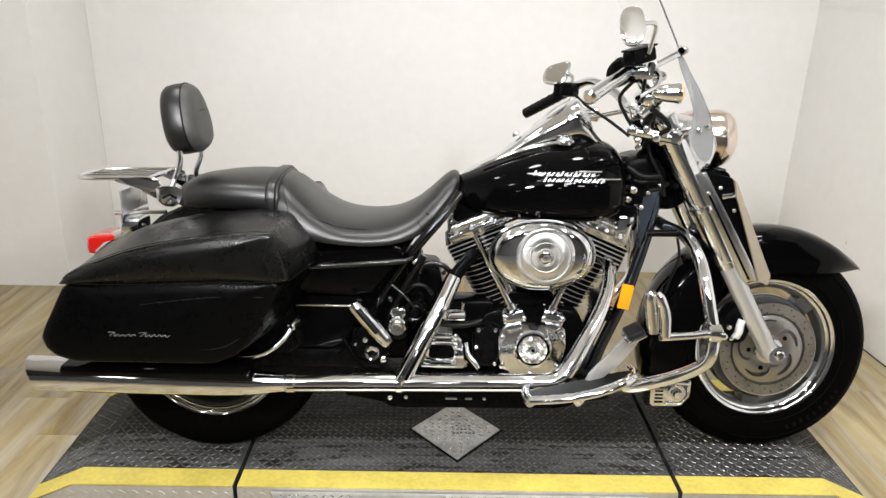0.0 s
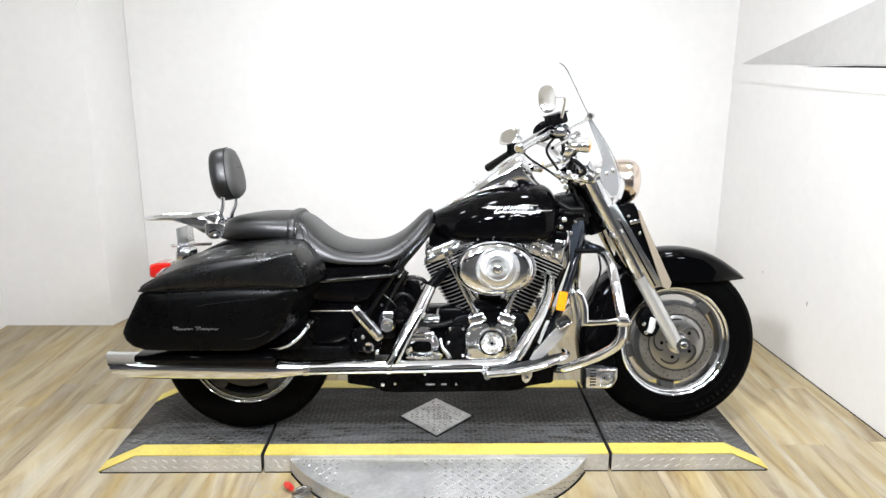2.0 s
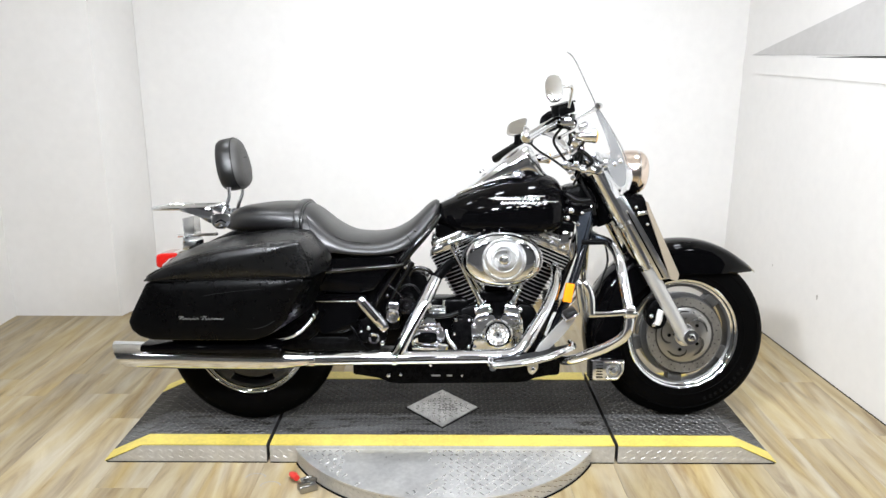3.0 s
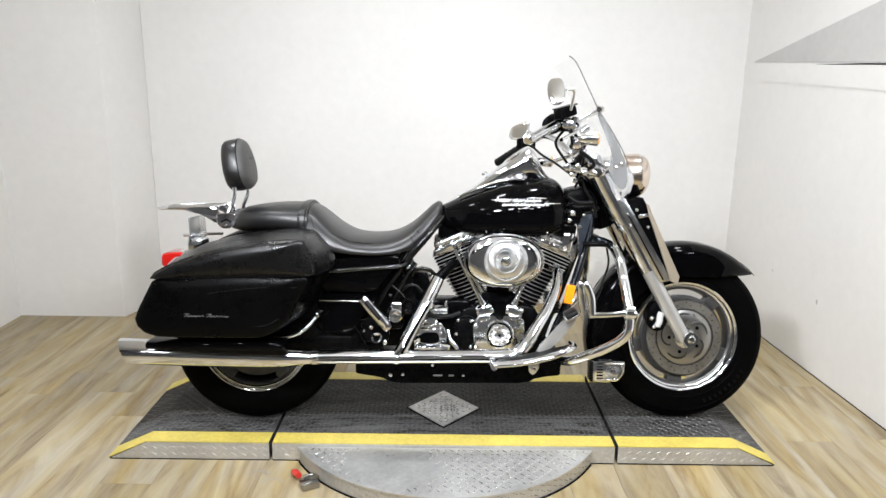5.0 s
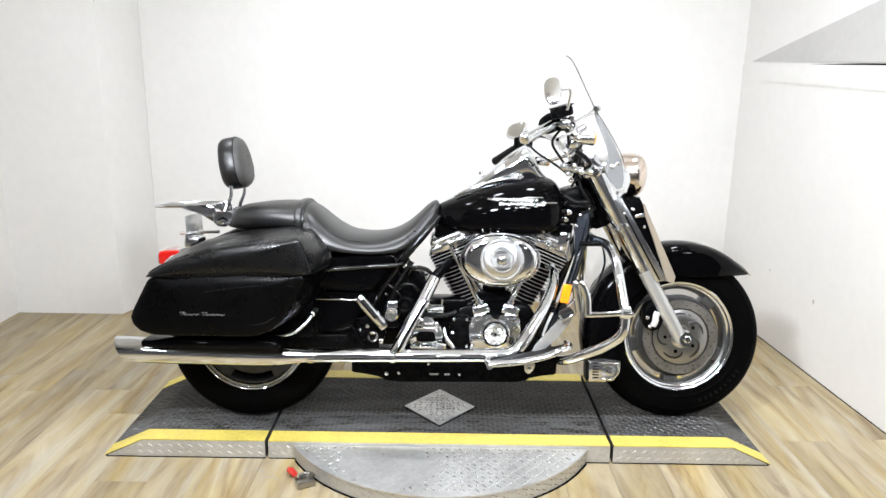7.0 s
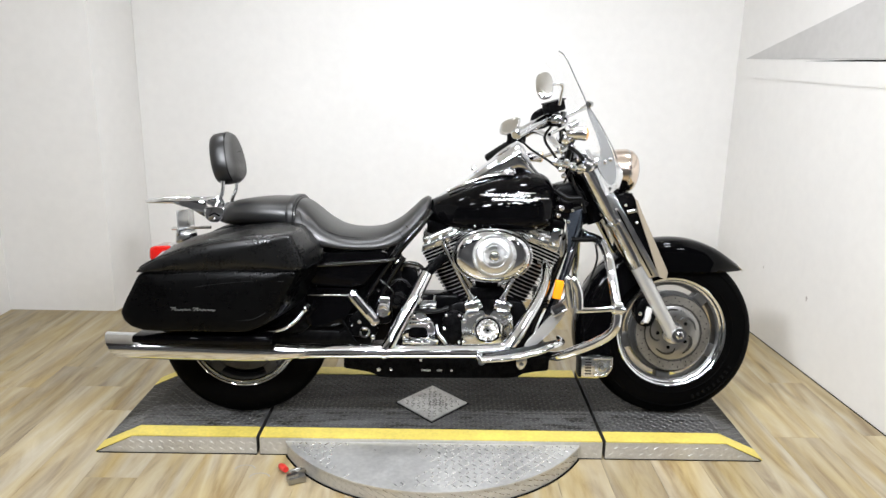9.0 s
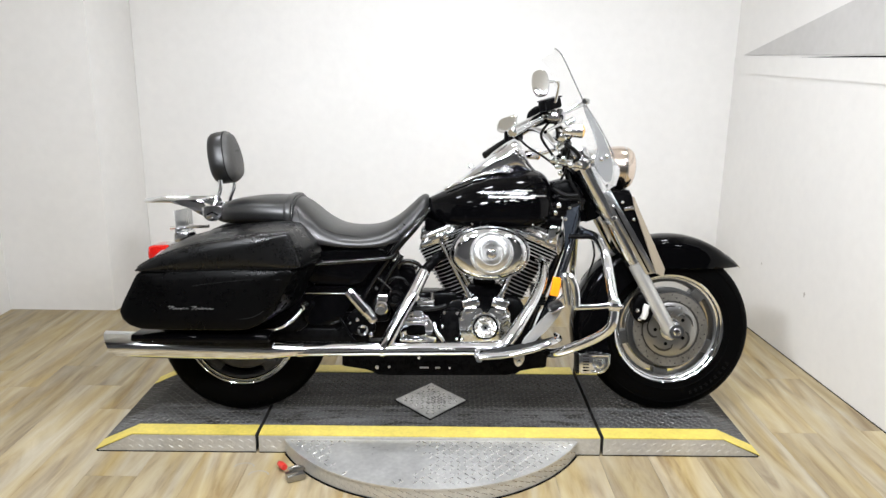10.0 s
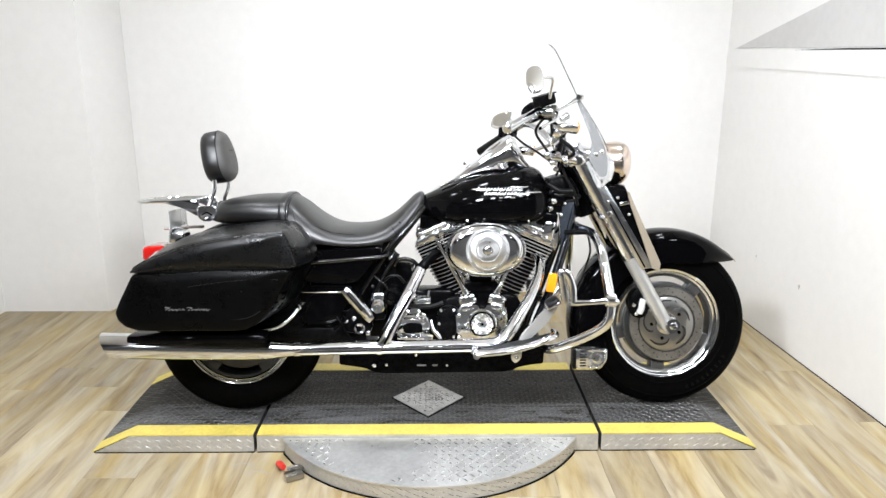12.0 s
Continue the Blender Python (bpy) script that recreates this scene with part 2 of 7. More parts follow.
def plank_mat():
    """Pale oak vinyl: long streaks of grain, each board with its own tone."""
    m = bpy.data.materials.new("oak_vinyl_plank")
    m.use_nodes = True
    n, ln = m.node_tree.nodes, m.node_tree.links
    p = n["Principled BSDF"]
    tc, info, mp, off = n.new("ShaderNodeTexCoord"), n.new("ShaderNodeObjectInfo"), n.new("ShaderNodeMapping"), n.new("ShaderNodeVectorMath")
    off.operation = "SCALE"
    off.inputs[0].default_value = (13.0, 37.0, 5.0)
    ln.new(info.outputs["Random"], off.inputs["Scale"])
    mp.inputs["Scale"].default_value = (7.0, 0.9, 1.0)
    ln.new(tc.outputs["Object"], mp.inputs["Vector"]), ln.new(off.outputs[0], mp.inputs["Location"])
    grain, fine = n.new("ShaderNodeTexNoise"), n.new("ShaderNodeTexNoise")
    for node, sc, det, dist in ((grain, 1.5, 5, 1.6), (fine, 11.0, 6, 0.6)):
        node.inputs["Scale"].default_value, node.inputs["Detail"].default_value, node.inputs["Distortion"].default_value = sc, det, dist
        ln.new(mp.outputs["Vector"], node.inputs["Vector"])
    ramp = n.new("ShaderNodeValToRGB")
    e = ramp.color_ramp.elements
    e[0].position, e[0].color = 0.26, (0.195, 0.139, 0.072, 1)
    e[1].position, e[1].color = 0.78, (0.450, 0.390, 0.256, 1)
    mid = ramp.color_ramp.elements.new(0.5)
    mid.color = (0.345, 0.276, 0.160, 1)
    mix = n.new("ShaderNodeMath")
    mix.operation = "MULTIPLY_ADD"
    mix.inputs[1].default_value = 0.20
    ln.new(fine.outputs["Fac"], mix.inputs[0]), ln.new(grain.outputs["Fac"], mix.inputs[2])
    sub = n.new("ShaderNodeMath")
    sub.operation = "SUBTRACT"
    sub.inputs[1].default_value = 0.10
    ln.new(mix.outputs[0], sub.inputs[0]), ln.new(sub.outputs[0], ramp.inputs["Fac"])
    hsv, pr = n.new("ShaderNodeHueSaturation"), n.new("ShaderNodeMapRange")
    pr.inputs["To Min"].default_value, pr.inputs["To Max"].default_value = 0.86, 1.12
    ln.new(info.outputs["Random"], pr.inputs["Value"])
    # patches of greyer and of yellower wood along the boards, and a few dark knots
    tone, tr, knot, kr, kmul = n.new("ShaderNodeTexNoise"), n.new("ShaderNodeMapRange"), n.new("ShaderNodeTexVoronoi"), n.new("ShaderNodeMapRange"), n.new("ShaderNodeMath")
    tone.inputs["Scale"].default_value, tone.inputs["Detail"].default_value, tone.inputs["Distortion"].default_value = 1.1, 3, 0.8
    ln.new(mp.outputs["Vector"], tone.inputs["Vector"]), ln.new(tone.outputs["Fac"], tr.inputs["Value"])
    tr.inputs["From Min"].default_value, tr.inputs["From Max"].default_value = 0.34, 0.66
    tr.inputs["To Min"].default_value, tr.inputs["To Max"].default_value = 0.70, 1.24
    ln.new(tr.outputs[0], hsv.inputs["Saturation"])
    knot.inputs["Scale"].default_value = 1.15
    ln.new(mp.outputs["Vector"], knot.inputs["Vector"]), ln.new(knot.outputs["Distance"], kr.inputs["Value"])
    kr.inputs["From Min"].default_value, kr.inputs["From Max"].default_value = 0.0, 0.11
    kr.inputs["To Min"].default_value, kr.inputs["To Max"].default_value = 0.45, 1.0
    kmul.operation = "MULTIPLY"
    ln.new(kr.outputs[0], kmul.inputs[0]), ln.new(pr.outputs[0], kmul.inputs[1]), ln.new(kmul.outputs[0], hsv.inputs["Value"])
    ln.new(ramp.outputs[0], hsv.inputs["Color"]), ln.new(hsv.outputs[0], p.inputs["Base Color"])
    p.inputs["Roughness"].default_value = 0.46
    p.inputs["Specular IOR Level"].default_value = 0.25
    bp = n.new("ShaderNodeBump")
    bp.inputs["Strength"].default_value, bp.inputs["Distance"].default_value = 0.12, 0.001
    ln.new(fine.outputs["Fac"], bp.inputs["Height"]), ln.new(bp.outputs[0], p.inputs["Normal"])
    return m


PLANK = plank_mat()


# ---- tools ----
def hang(ob, parent):
    """Makes ob a part of parent and leaves it where its numbers put it."""
    if parent is not None:
        ob.parent = parent
        ob.matrix_parent_inverse = parent.matrix_basis.inverted()
    return ob


def part(name, bm, material, parent=None, label="", sharp=38):
    """Links a bmesh as one mesh object, under parent when there is one."""
    me = bpy.data.meshes.new(name)
    bm.normal_update()
    bmesh.ops.recalc_face_normals(bm, faces=bm.faces)
    bm.to_mesh(me)
    bm.free()
    me.polygons.foreach_set("use_smooth", [True] * len(me.polygons))
    me.set_sharp_from_angle(angle=radians(sharp))
    me.materials.append(material)
    ob = hang(new(name, me), parent)
    if label:
        tagged(ob, label)
    return ob


def empty(name, x, y, z):
    ob = new(name)
    ob.matrix_world = pose(x, y, z)
    ob.empty_display_size = 0.1
    return ob


def join(*bms):
    out = bms[0]
    for b in bms[1:]:
        me = bpy.data.meshes.new("tmp")
        b.to_mesh(me)
        out.from_mesh(me)
        bpy.data.meshes.remove(me)
        b.free()
    return out


def moved(bm, m):
    bmesh.ops.transform(bm, matrix=m, verts=bm.verts)
    return bm


def box(cx, cy, cz, sx, sy, sz, bevel=0.003, turn=(0, 0, 0), seg=2):
    bm = bmesh.new()
    bmesh.ops.create_cube(bm, size=1.0)
    bmesh.ops.scale(bm, vec=(sx, sy, sz), verts=bm.verts)
    if bevel:
        bmesh.ops.bevel(bm, geom=list(bm.edges), offset=min(bevel, 0.45 * min(sx, sy, sz)), segments=seg, profile=0.5, affect="EDGES")
    return moved(bm, pose(cx, cy, cz, *turn))


def lathe(profile, seg=32, m=None, closed=False):
    """Turns (radius, height) points round the local z axis."""
    bm = bmesh.new()
    rings = []
    for r, h in profile:
        if r < 1e-6:
            rings.append([bm.verts.new((0, 0, h))])
        else:
            rings.append([bm.verts.new((r * math.cos(2 * math.pi * i / seg), r * math.sin(2 * math.pi * i / seg), h)) for i in range(seg)])
    pairs = list(zip(rings, rings[1:]))
    if closed:
        pairs.append((rings[-1], rings[0]))
    for a, b in pairs:
        for i in range(seg):
            j = (i + 1) % seg
            if len(a) == 1 and len(b) == 1:
                continue
            if len(a) == 1:
                bm.faces.new((a[0], b[i], b[j]))
            elif len(b) == 1:
                bm.faces.new((a[i], b[0], a[j]))
            else:
                bm.faces.new((a[i], b[i], b[j], a[j]))
    return moved(bm, m) if m is not None else bm


def between(a, b):
    """The pose whose z axis runs from a to b, at a."""
    a, b = Vector(a), Vector(b)
    return Matrix.Translation(a) @ (b - a).to_track_quat("Z", "Y").to_matrix().to_4x4()


def rod(a, b, r, seg=16, r2=None, bevel=0.0):
    """A round bar from a to b, its ends bevelled when asked."""
    h, r2 = (Vector(b) - Vector(a)).length, r if r2 is None else r2
    if bevel:
        prof = [(0, 0), (r - bevel, 0), (r, bevel), (r2, h - bevel), (r2 - bevel, h), (0, h)]
    else:
        prof = [(0, 0), (r, 0), (r2, h), (0, h)]
    return lathe(prof, seg, between(a, b))


def spline(pts, n=8, closed=False):
    """A smooth line through points (Catmull-Rom)."""
    p = [Vector(q) for q in pts]
    out = []
    count = len(p) if closed else len(p) - 1
    for i in range(count):
        if closed:
            a, b, c, d = p[i - 1], p[i], p[(i + 1) % len(p)], p[(i + 2) % len(p)]
        else:
            a, b, c, d = p[max(i - 1, 0)], p[i], p[i + 1], p[min(i + 2, len(p) - 1)]
        for k in range(n):
            t = k / n
            out.append(0.5 * ((2 * b) + (c - a) * t + (2 * a - 5 * b + 4 * c - d) * t * t + (3 * b - a - 3 * c + d) * t ** 3))
    if not closed:
        out.append(p[-1])
    return out


def tube(pts, r, seg=12, n=8, smooth=True, flat=1.0):
    """A pipe along a line; r is one radius or one a point."""
    line = spline(pts, n) if smooth else [Vector(q) for q in pts]
    if isinstance(r, (int, float)):
        rad = [r] * len(line)
    else:
        rad = [v.x for v in spline([(q, 0, 0) for q in r], n)] if smooth else list(r)
    bm = bmesh.new()
    rings, up = [], None
    for i, c in enumerate(line):
        d = (line[min(i + 1, len(line) - 1)] - line[max(i - 1, 0)]).normalized()
        if up is None:
            up = d.orthogonal().normalized()
        up = (up - d * up.dot(d)).normalized()
        side = d.cross(up)
        rings.append([bm.verts.new(c + rad[i] * (math.cos(2 * math.pi * k / seg) * up + flat * math.sin(2 * math.pi * k / seg) * side)) for k in range(seg)])
    for a, b in zip(rings, rings[1:]):
        for i in range(seg):
            bm.faces.new((a[i], b[i], b[(i + 1) % seg], a[(i + 1) % seg]))
    bm.faces.new(rings[0]), bm.faces.new(list(reversed(rings[-1])))
    return bm


def loft(rings, cap=True, closed=True):
    """Skins rings of equally many points."""
    bm = bmesh.new()
    vs = [[bm.verts.new(p) for p in ring] for ring in rings]
    count = len(vs[0])
    for a, b in zip(vs, vs[1:]):
        for i in range(count if closed else count - 1):
            j = (i + 1) % count
            bm.faces.new((a[i], b[i], b[j], a[j]))
    if cap:
        bm.faces.new(vs[0]), bm.faces.new(list(reversed(vs[-1])))
    return bm


def rounded(poly, cuts=2, amount=0.25):
    """Cuts a closed outline's corners round."""
    p = [Vector((*q, 0)) if len(q) == 2 else Vector(q) for q in poly]
    for _ in range(cuts):
        q = []
        for a, b in zip(p, p[1:] + p[:1]):
            q += [a.lerp(b, amount), a.lerp(b, 1 - amount)]
        p = q
    return [tuple(v) for v in p]


def plate(poly, y0, y1, bevel=0.002, seg=2):
    """An outline of (x, z) points, thick from y0 to y1, with bevelled rims."""
    bm = bmesh.new()
    a = [bm.verts.new((q[0], y0, q[1])) for q in poly]
    b = [bm.verts.new((q[0], y1, q[1])) for q in poly]
    fa, fb = bm.faces.new(a), bm.faces.new(list(reversed(b)))
    for i in range(len(poly)):
        j = (i + 1) % len(poly)
        bm.faces.new((a[i], b[i], b[j], a[j]))
    if bevel:
        rim = [e for f in (fa, fb) for e in f.edges]
        bmesh.ops.bevel(bm, geom=rim, offset=bevel, segments=seg, profile=0.5, affect="EDGES")
    return bm


def ellipse(cx, cz, rx, rz, n=40, power=2.0):
    out = []
    for i in range(n):
        a = 2 * math.pi * i / n
        c, s = math.cos(a), math.sin(a)
        out.append((cx + rx * math.copysign(abs(c) ** (2 / power), c), cz + rz * math.copysign(abs(s) ** (2 / power), s)))
    return out


def bolt(x, y, z, r=0.007, h=0.006, m=None):
    """A domed bolt head that faces the near side."""
    return lathe([(0, h), (r * 0.55, h), (r * 0.9, h * 0.75), (r, h * 0.4), (r, 0)], 10, pose(x, y, z, 90) if m is None else m)


def bolts(spots, parent, material=None):
    """Bolt heads, each a part of its own."""
    for x, y, z, r in spots:
        part("bolt", bolt(x, y, z, r, r * 0.8), material or CHROME, parent)


# ---- the room ----
BACK, RIGHT0, RIGHT1, LEFT, STUB = 1.86, 1.695, 1.77, -2.39, 1.53


def prism(poly, z0, z1):
    """A wall block over a plan outline of (x, y) points."""
    bm = bmesh.new()
    a = [bm.verts.new((x, y, z0)) for x, y in poly]
    b = [bm.verts.new((x, y, z1)) for x, y in poly]
    bm.faces.new(a), bm.faces.new(list(reversed(b)))
    for i in range(len(poly)):
        j = (i + 1) % len(poly)
        bm.faces.new((a[i], b[i], b[j], a[j]))
    return bm


def right_x(y):
    return RIGHT0 + (BACK - y) * (RIGHT1 - RIGHT0) / (BACK - 0.28)


def wall(name, poly, z0, z1, material, label, category="wall"):
    ob = part(name, prism(poly, z0, z1), material)
    return tagged(ob, label, category, kind="structure")


REAR, BAY, HALL = -6.0, -1.1, 4.6
wall("wall_back", [(-1.704, BACK), (1.84, BACK), (1.84, BACK + 0.12), (-1.704, BACK + 0.12)], -0.02, CEIL, WALL, "white painted back wall of the photo bay")
wall("wall_stub", [(LEFT, STUB), (-1.80, STUB), (-1.706, BACK), (-1.706, BACK + 0.12), (LEFT, BACK + 0.12)], -0.02, CEIL, WALL, "white wall projection with a slanted return")
wall("wall_left", [(LEFT - 0.12, BAY), (LEFT, BAY), (LEFT, BACK + 0.12), (LEFT - 0.12, BACK + 0.12)], -0.02, CEIL, WALL, "white painted left wall")
wall("wall_right", [(right_x(BAY), BAY), (2.05, BAY), (2.05, BACK), (RIGHT0, BACK)], -0.02, CEIL, WALL, "white painted right wall")
# unseen hall and ceilings, added to shape what the chrome reflects
wall("wall_hall_left", [(-HALL - 0.12, REAR), (-HALL, REAR), (-HALL, BAY), (LEFT - 0.12, BAY), (LEFT - 0.12, BAY + 0.12), (-HALL - 0.12, BAY + 0.12)], -0.02, CEIL, UNSEEN_GREY, "unseen grey wall added to shape reflections")
wall("wall_hall_right", [(2.05, BAY + 0.12), (2.05, BAY), (HALL, BAY), (HALL, REAR), (HALL + 0.12, REAR), (HALL + 0.12, BAY + 0.12)], -0.02, CEIL, UNSEEN_GREY, "unseen grey wall added to shape reflections")
wall("wall_rear", [(-HALL - 0.12, REAR - 0.12), (HALL + 0.12, REAR - 0.12), (HALL + 0.12, REAR), (-HALL - 0.12, REAR)], -0.02, CEIL, UNSEEN_GREY, "unseen grey wall added behind the camera")
wall("ceiling", [(LEFT - 0.12, -2.9), (2.05, -2.9), (2.05, BACK + 0.12), (LEFT - 0.12, BACK + 0.12)], CEIL, CEIL + 0.1, CEILING, "unseen white ceiling added over the bay", "ceiling")
wall("ceiling_hall", [(-HALL - 0.12, REAR - 0.12), (HALL + 0.12, REAR - 0.12), (HALL + 0.12, BAY + 0.12), (2.05, BAY + 0.12), (2.05, -2.9), (LEFT - 0.12, -2.9), (LEFT - 0.12, BAY + 0.12), (-HALL - 0.12, BAY + 0.12)], CEIL, CEIL + 0.1, UNSEEN_DARK, "unseen dark ceiling added to shape reflections", "ceiling")

# a ledge runs along the right wall, falling a little towards the front; the grey panel above it stands in for shade
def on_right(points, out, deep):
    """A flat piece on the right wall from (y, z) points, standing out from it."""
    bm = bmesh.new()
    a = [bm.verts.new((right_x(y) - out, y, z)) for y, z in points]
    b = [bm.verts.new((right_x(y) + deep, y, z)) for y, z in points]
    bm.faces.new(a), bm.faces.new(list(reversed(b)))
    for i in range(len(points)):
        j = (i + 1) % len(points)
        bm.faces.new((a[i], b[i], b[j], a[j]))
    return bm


ledge = part("trim", on_right([(1.857, 1.346), (-1.0, 1.277), (-1.0, 1.397), (1.857, 1.431)], 0.0045, 0.01), WALL)
tagged(ledge, "white wooden ledge along the wall", "trim", kind="structure")
tagged(part("wall_board", on_right([(1.76, 1.441), (-1.0, 1.409), (-1.0, 2.04)], 0.004, 0.003), WALL_SHADE), "grey panel standing in for shade above the ledge", "wall board", kind="structure")
tagged(part("wall_gap", on_right([(1.15, 1.4225), (-1.0, 1.3975), (-1.0, 1.404), (0.75, 1.4245)], 0.0052, 0.002), GAP), "dark open gap above the ledge", "gap", kind="structure")

# a dark joint where the right wall meets the boards, and a few small scuffs on the paint
joint = part("floor_joint", on_right([(BACK - 0.003, 0.0), (BAY, 0.0), (BAY, 0.0035), (BACK - 0.003, 0.0035)], 0.003, 0.001), GAP)
tagged(joint, "thin dark joint between wall and floor", "trim", kind="structure")
WALL_SCUFF = mat("grey_scuff", (0.45, 0.42, 0.39), 0.6)
for y, z, tall in ((0.865, 0.345, 0.026), (1.290, 0.380, 0.014)):
    spot = [(y + 0.25 * tall * math.cos(a) * (1 + 0.4 * math.sin(3 * a)), z + 0.5 * tall * math.sin(a)) for a in (2 * math.pi * k / 14 for k in range(14))]
    tagged(part("wall_mark", on_right(spot, 0.0006, 0.001), WALL_SCUFF), "small grey scuff on the white wall", "wall mark", kind="structure")

# ---- ceiling lights, out of view, that light the bay; the hall ones are added fill ----
for lx, ly in LIGHTS + HALL_FILL_LIGHTS:
    lamp = empty("ceiling_light", lx, ly, CEIL)
    tagged(lamp, "round white ceiling downlight, out of view", "ceiling light", group="ceiling lights")
    rim = lathe([(0.20, 0.0), (0.20, -0.055), (0.192, -0.062), (0.184, -0.055), (0.184, 0.0)], 28, pose(lx, ly, CEIL), closed=True)
    part("frame", rim, WALL, lamp)
# cans for the added wall lamps
for lx, ly, tx, ty, tz, watts in WALL_FILL:
    eye = Vector((lx, ly, CEIL - 0.16))
    aim = (Vector((tx, ty, tz)) - eye).normalized()
    head = empty("track_light", lx, ly, CEIL)
    tagged(head, "unseen black spotlight added to light the bay walls", "spotlight", group="track lights")
    turn = between(eye - aim * 0.10, eye + aim * 0.03)
    part("lamp_can", lathe([(0.0, 0.0), (0.14, 0.0), (0.185, 0.03), (0.185, 0.13), (0.178, 0.13), (0.178, 0.04), (0.0, 0.02)], 28, turn), BLACK_SATIN, head)
    part("stem", rod((lx, ly, CEIL), eye - aim * 0.09, 0.012, 12), BLACK_SATIN, head)



# ---- the lift platform ----
PT, P_BACK, GAP_L, GAP_R, TIP = 0.068, 0.63, -0.617, 0.626, 1.204
platform = empty("lift_platform", 0.0, 0.31, 0.0)
tagged(platform, "low dark diamond-plate motorcycle lift with yellow edges", "lift platform")
BAND = 0.075


def slab(x0, x1, slope_left, slope_right):
    """One length of the deck, its far end a ramp where asked."""
    prof = [(x0, 0.0), (x0, PT)] if not slope_left else [(x0, 0.0), (x0, 0.004), (x0 + 0.14, PT)]
    prof += [(x1, PT), (x1, 0.0)] if not slope_right else [(x1 - 0.14, PT), (x1, 0.004), (x1, 0.0)]
    return plate(prof, 0.004, P_BACK, 0.0015, 1)


def deck_z(x):
    if abs(x) > TIP - 0.14:
        return 0.004 + (PT - 0.004) * (TIP - abs(x)) / 0.14
    return PT


def band(x0, x1, y0, y1):
    """A painted strip that follows the deck's top and ramps."""
    xs = sorted({x0, x1} | {s * (TIP - 0.14) for s in (-1, 1) if x0 < s * (TIP - 0.14) < x1})
    bm = bmesh.new()
    low = [[bm.verts.new((x, y, deck_z(x) + h)) for x in xs] for y, h in ((y0, -0.001), (y0, 0.0022), (y1, 0.0022), (y1, -0.001))]
    for a, b in zip(low, low[1:]):
        for i in range(len(xs) - 1):
            bm.faces.new((a[i], a[i + 1], b[i + 1], b[i]))
    for k in (0, len(xs) - 1):
        bm.faces.new([r[k] for r in low])
    return bm


def treads(spots, material, parent, frame_m, length=0.0250, width=0.0066, height=0.0019):
    """Raised lozenges of a chequer plate, turned to and fro, one mesh of many."""
    verts, faces = [], []
    for u, v, turn in spots:
        c, s = math.cos(turn), math.sin(turn)
        base = len(verts)
        for lx, ly, lz in ((-length / 2, 0, 0), (0, -width / 2, 0), (length / 2, 0, 0), (0, width / 2, 0), (-length * 0.28, 0, height), (0, -width * 0.22, height), (length * 0.28, 0, height), (0, width * 0.22, height)):
            verts.append(frame_m @ Vector((u + lx * c - ly * s, v + lx * s + ly * c, lz)))
        faces += [(base + 4, base + 5, base + 6, base + 7)] + [(base + i, base + (i + 1) % 4, base + 4 + (i + 1) % 4, base + 4 + i) for i in range(4)]
    me = bpy.data.meshes.new("tread")
    me.from_pydata(verts, [], faces)
    me.materials.append(material)
    ob = hang(new("tread", me), parent)
    tagged(ob, kind="stuff")
    return ob


def tread_grid(x0, x1, y0, y1, step=0.0182):
    spots = []
    nx, ny = int((x1 - x0) / step), int((y1 - y0) / step)
    for i in range(nx):
        for j in range(ny):
            spots.append((x0 + (i + 0.5) * (x1 - x0) / nx, y0 + (j + 0.5) * (y1 - y0) / ny, radians(45 if (i + j) % 2 else -45)))
    return spots


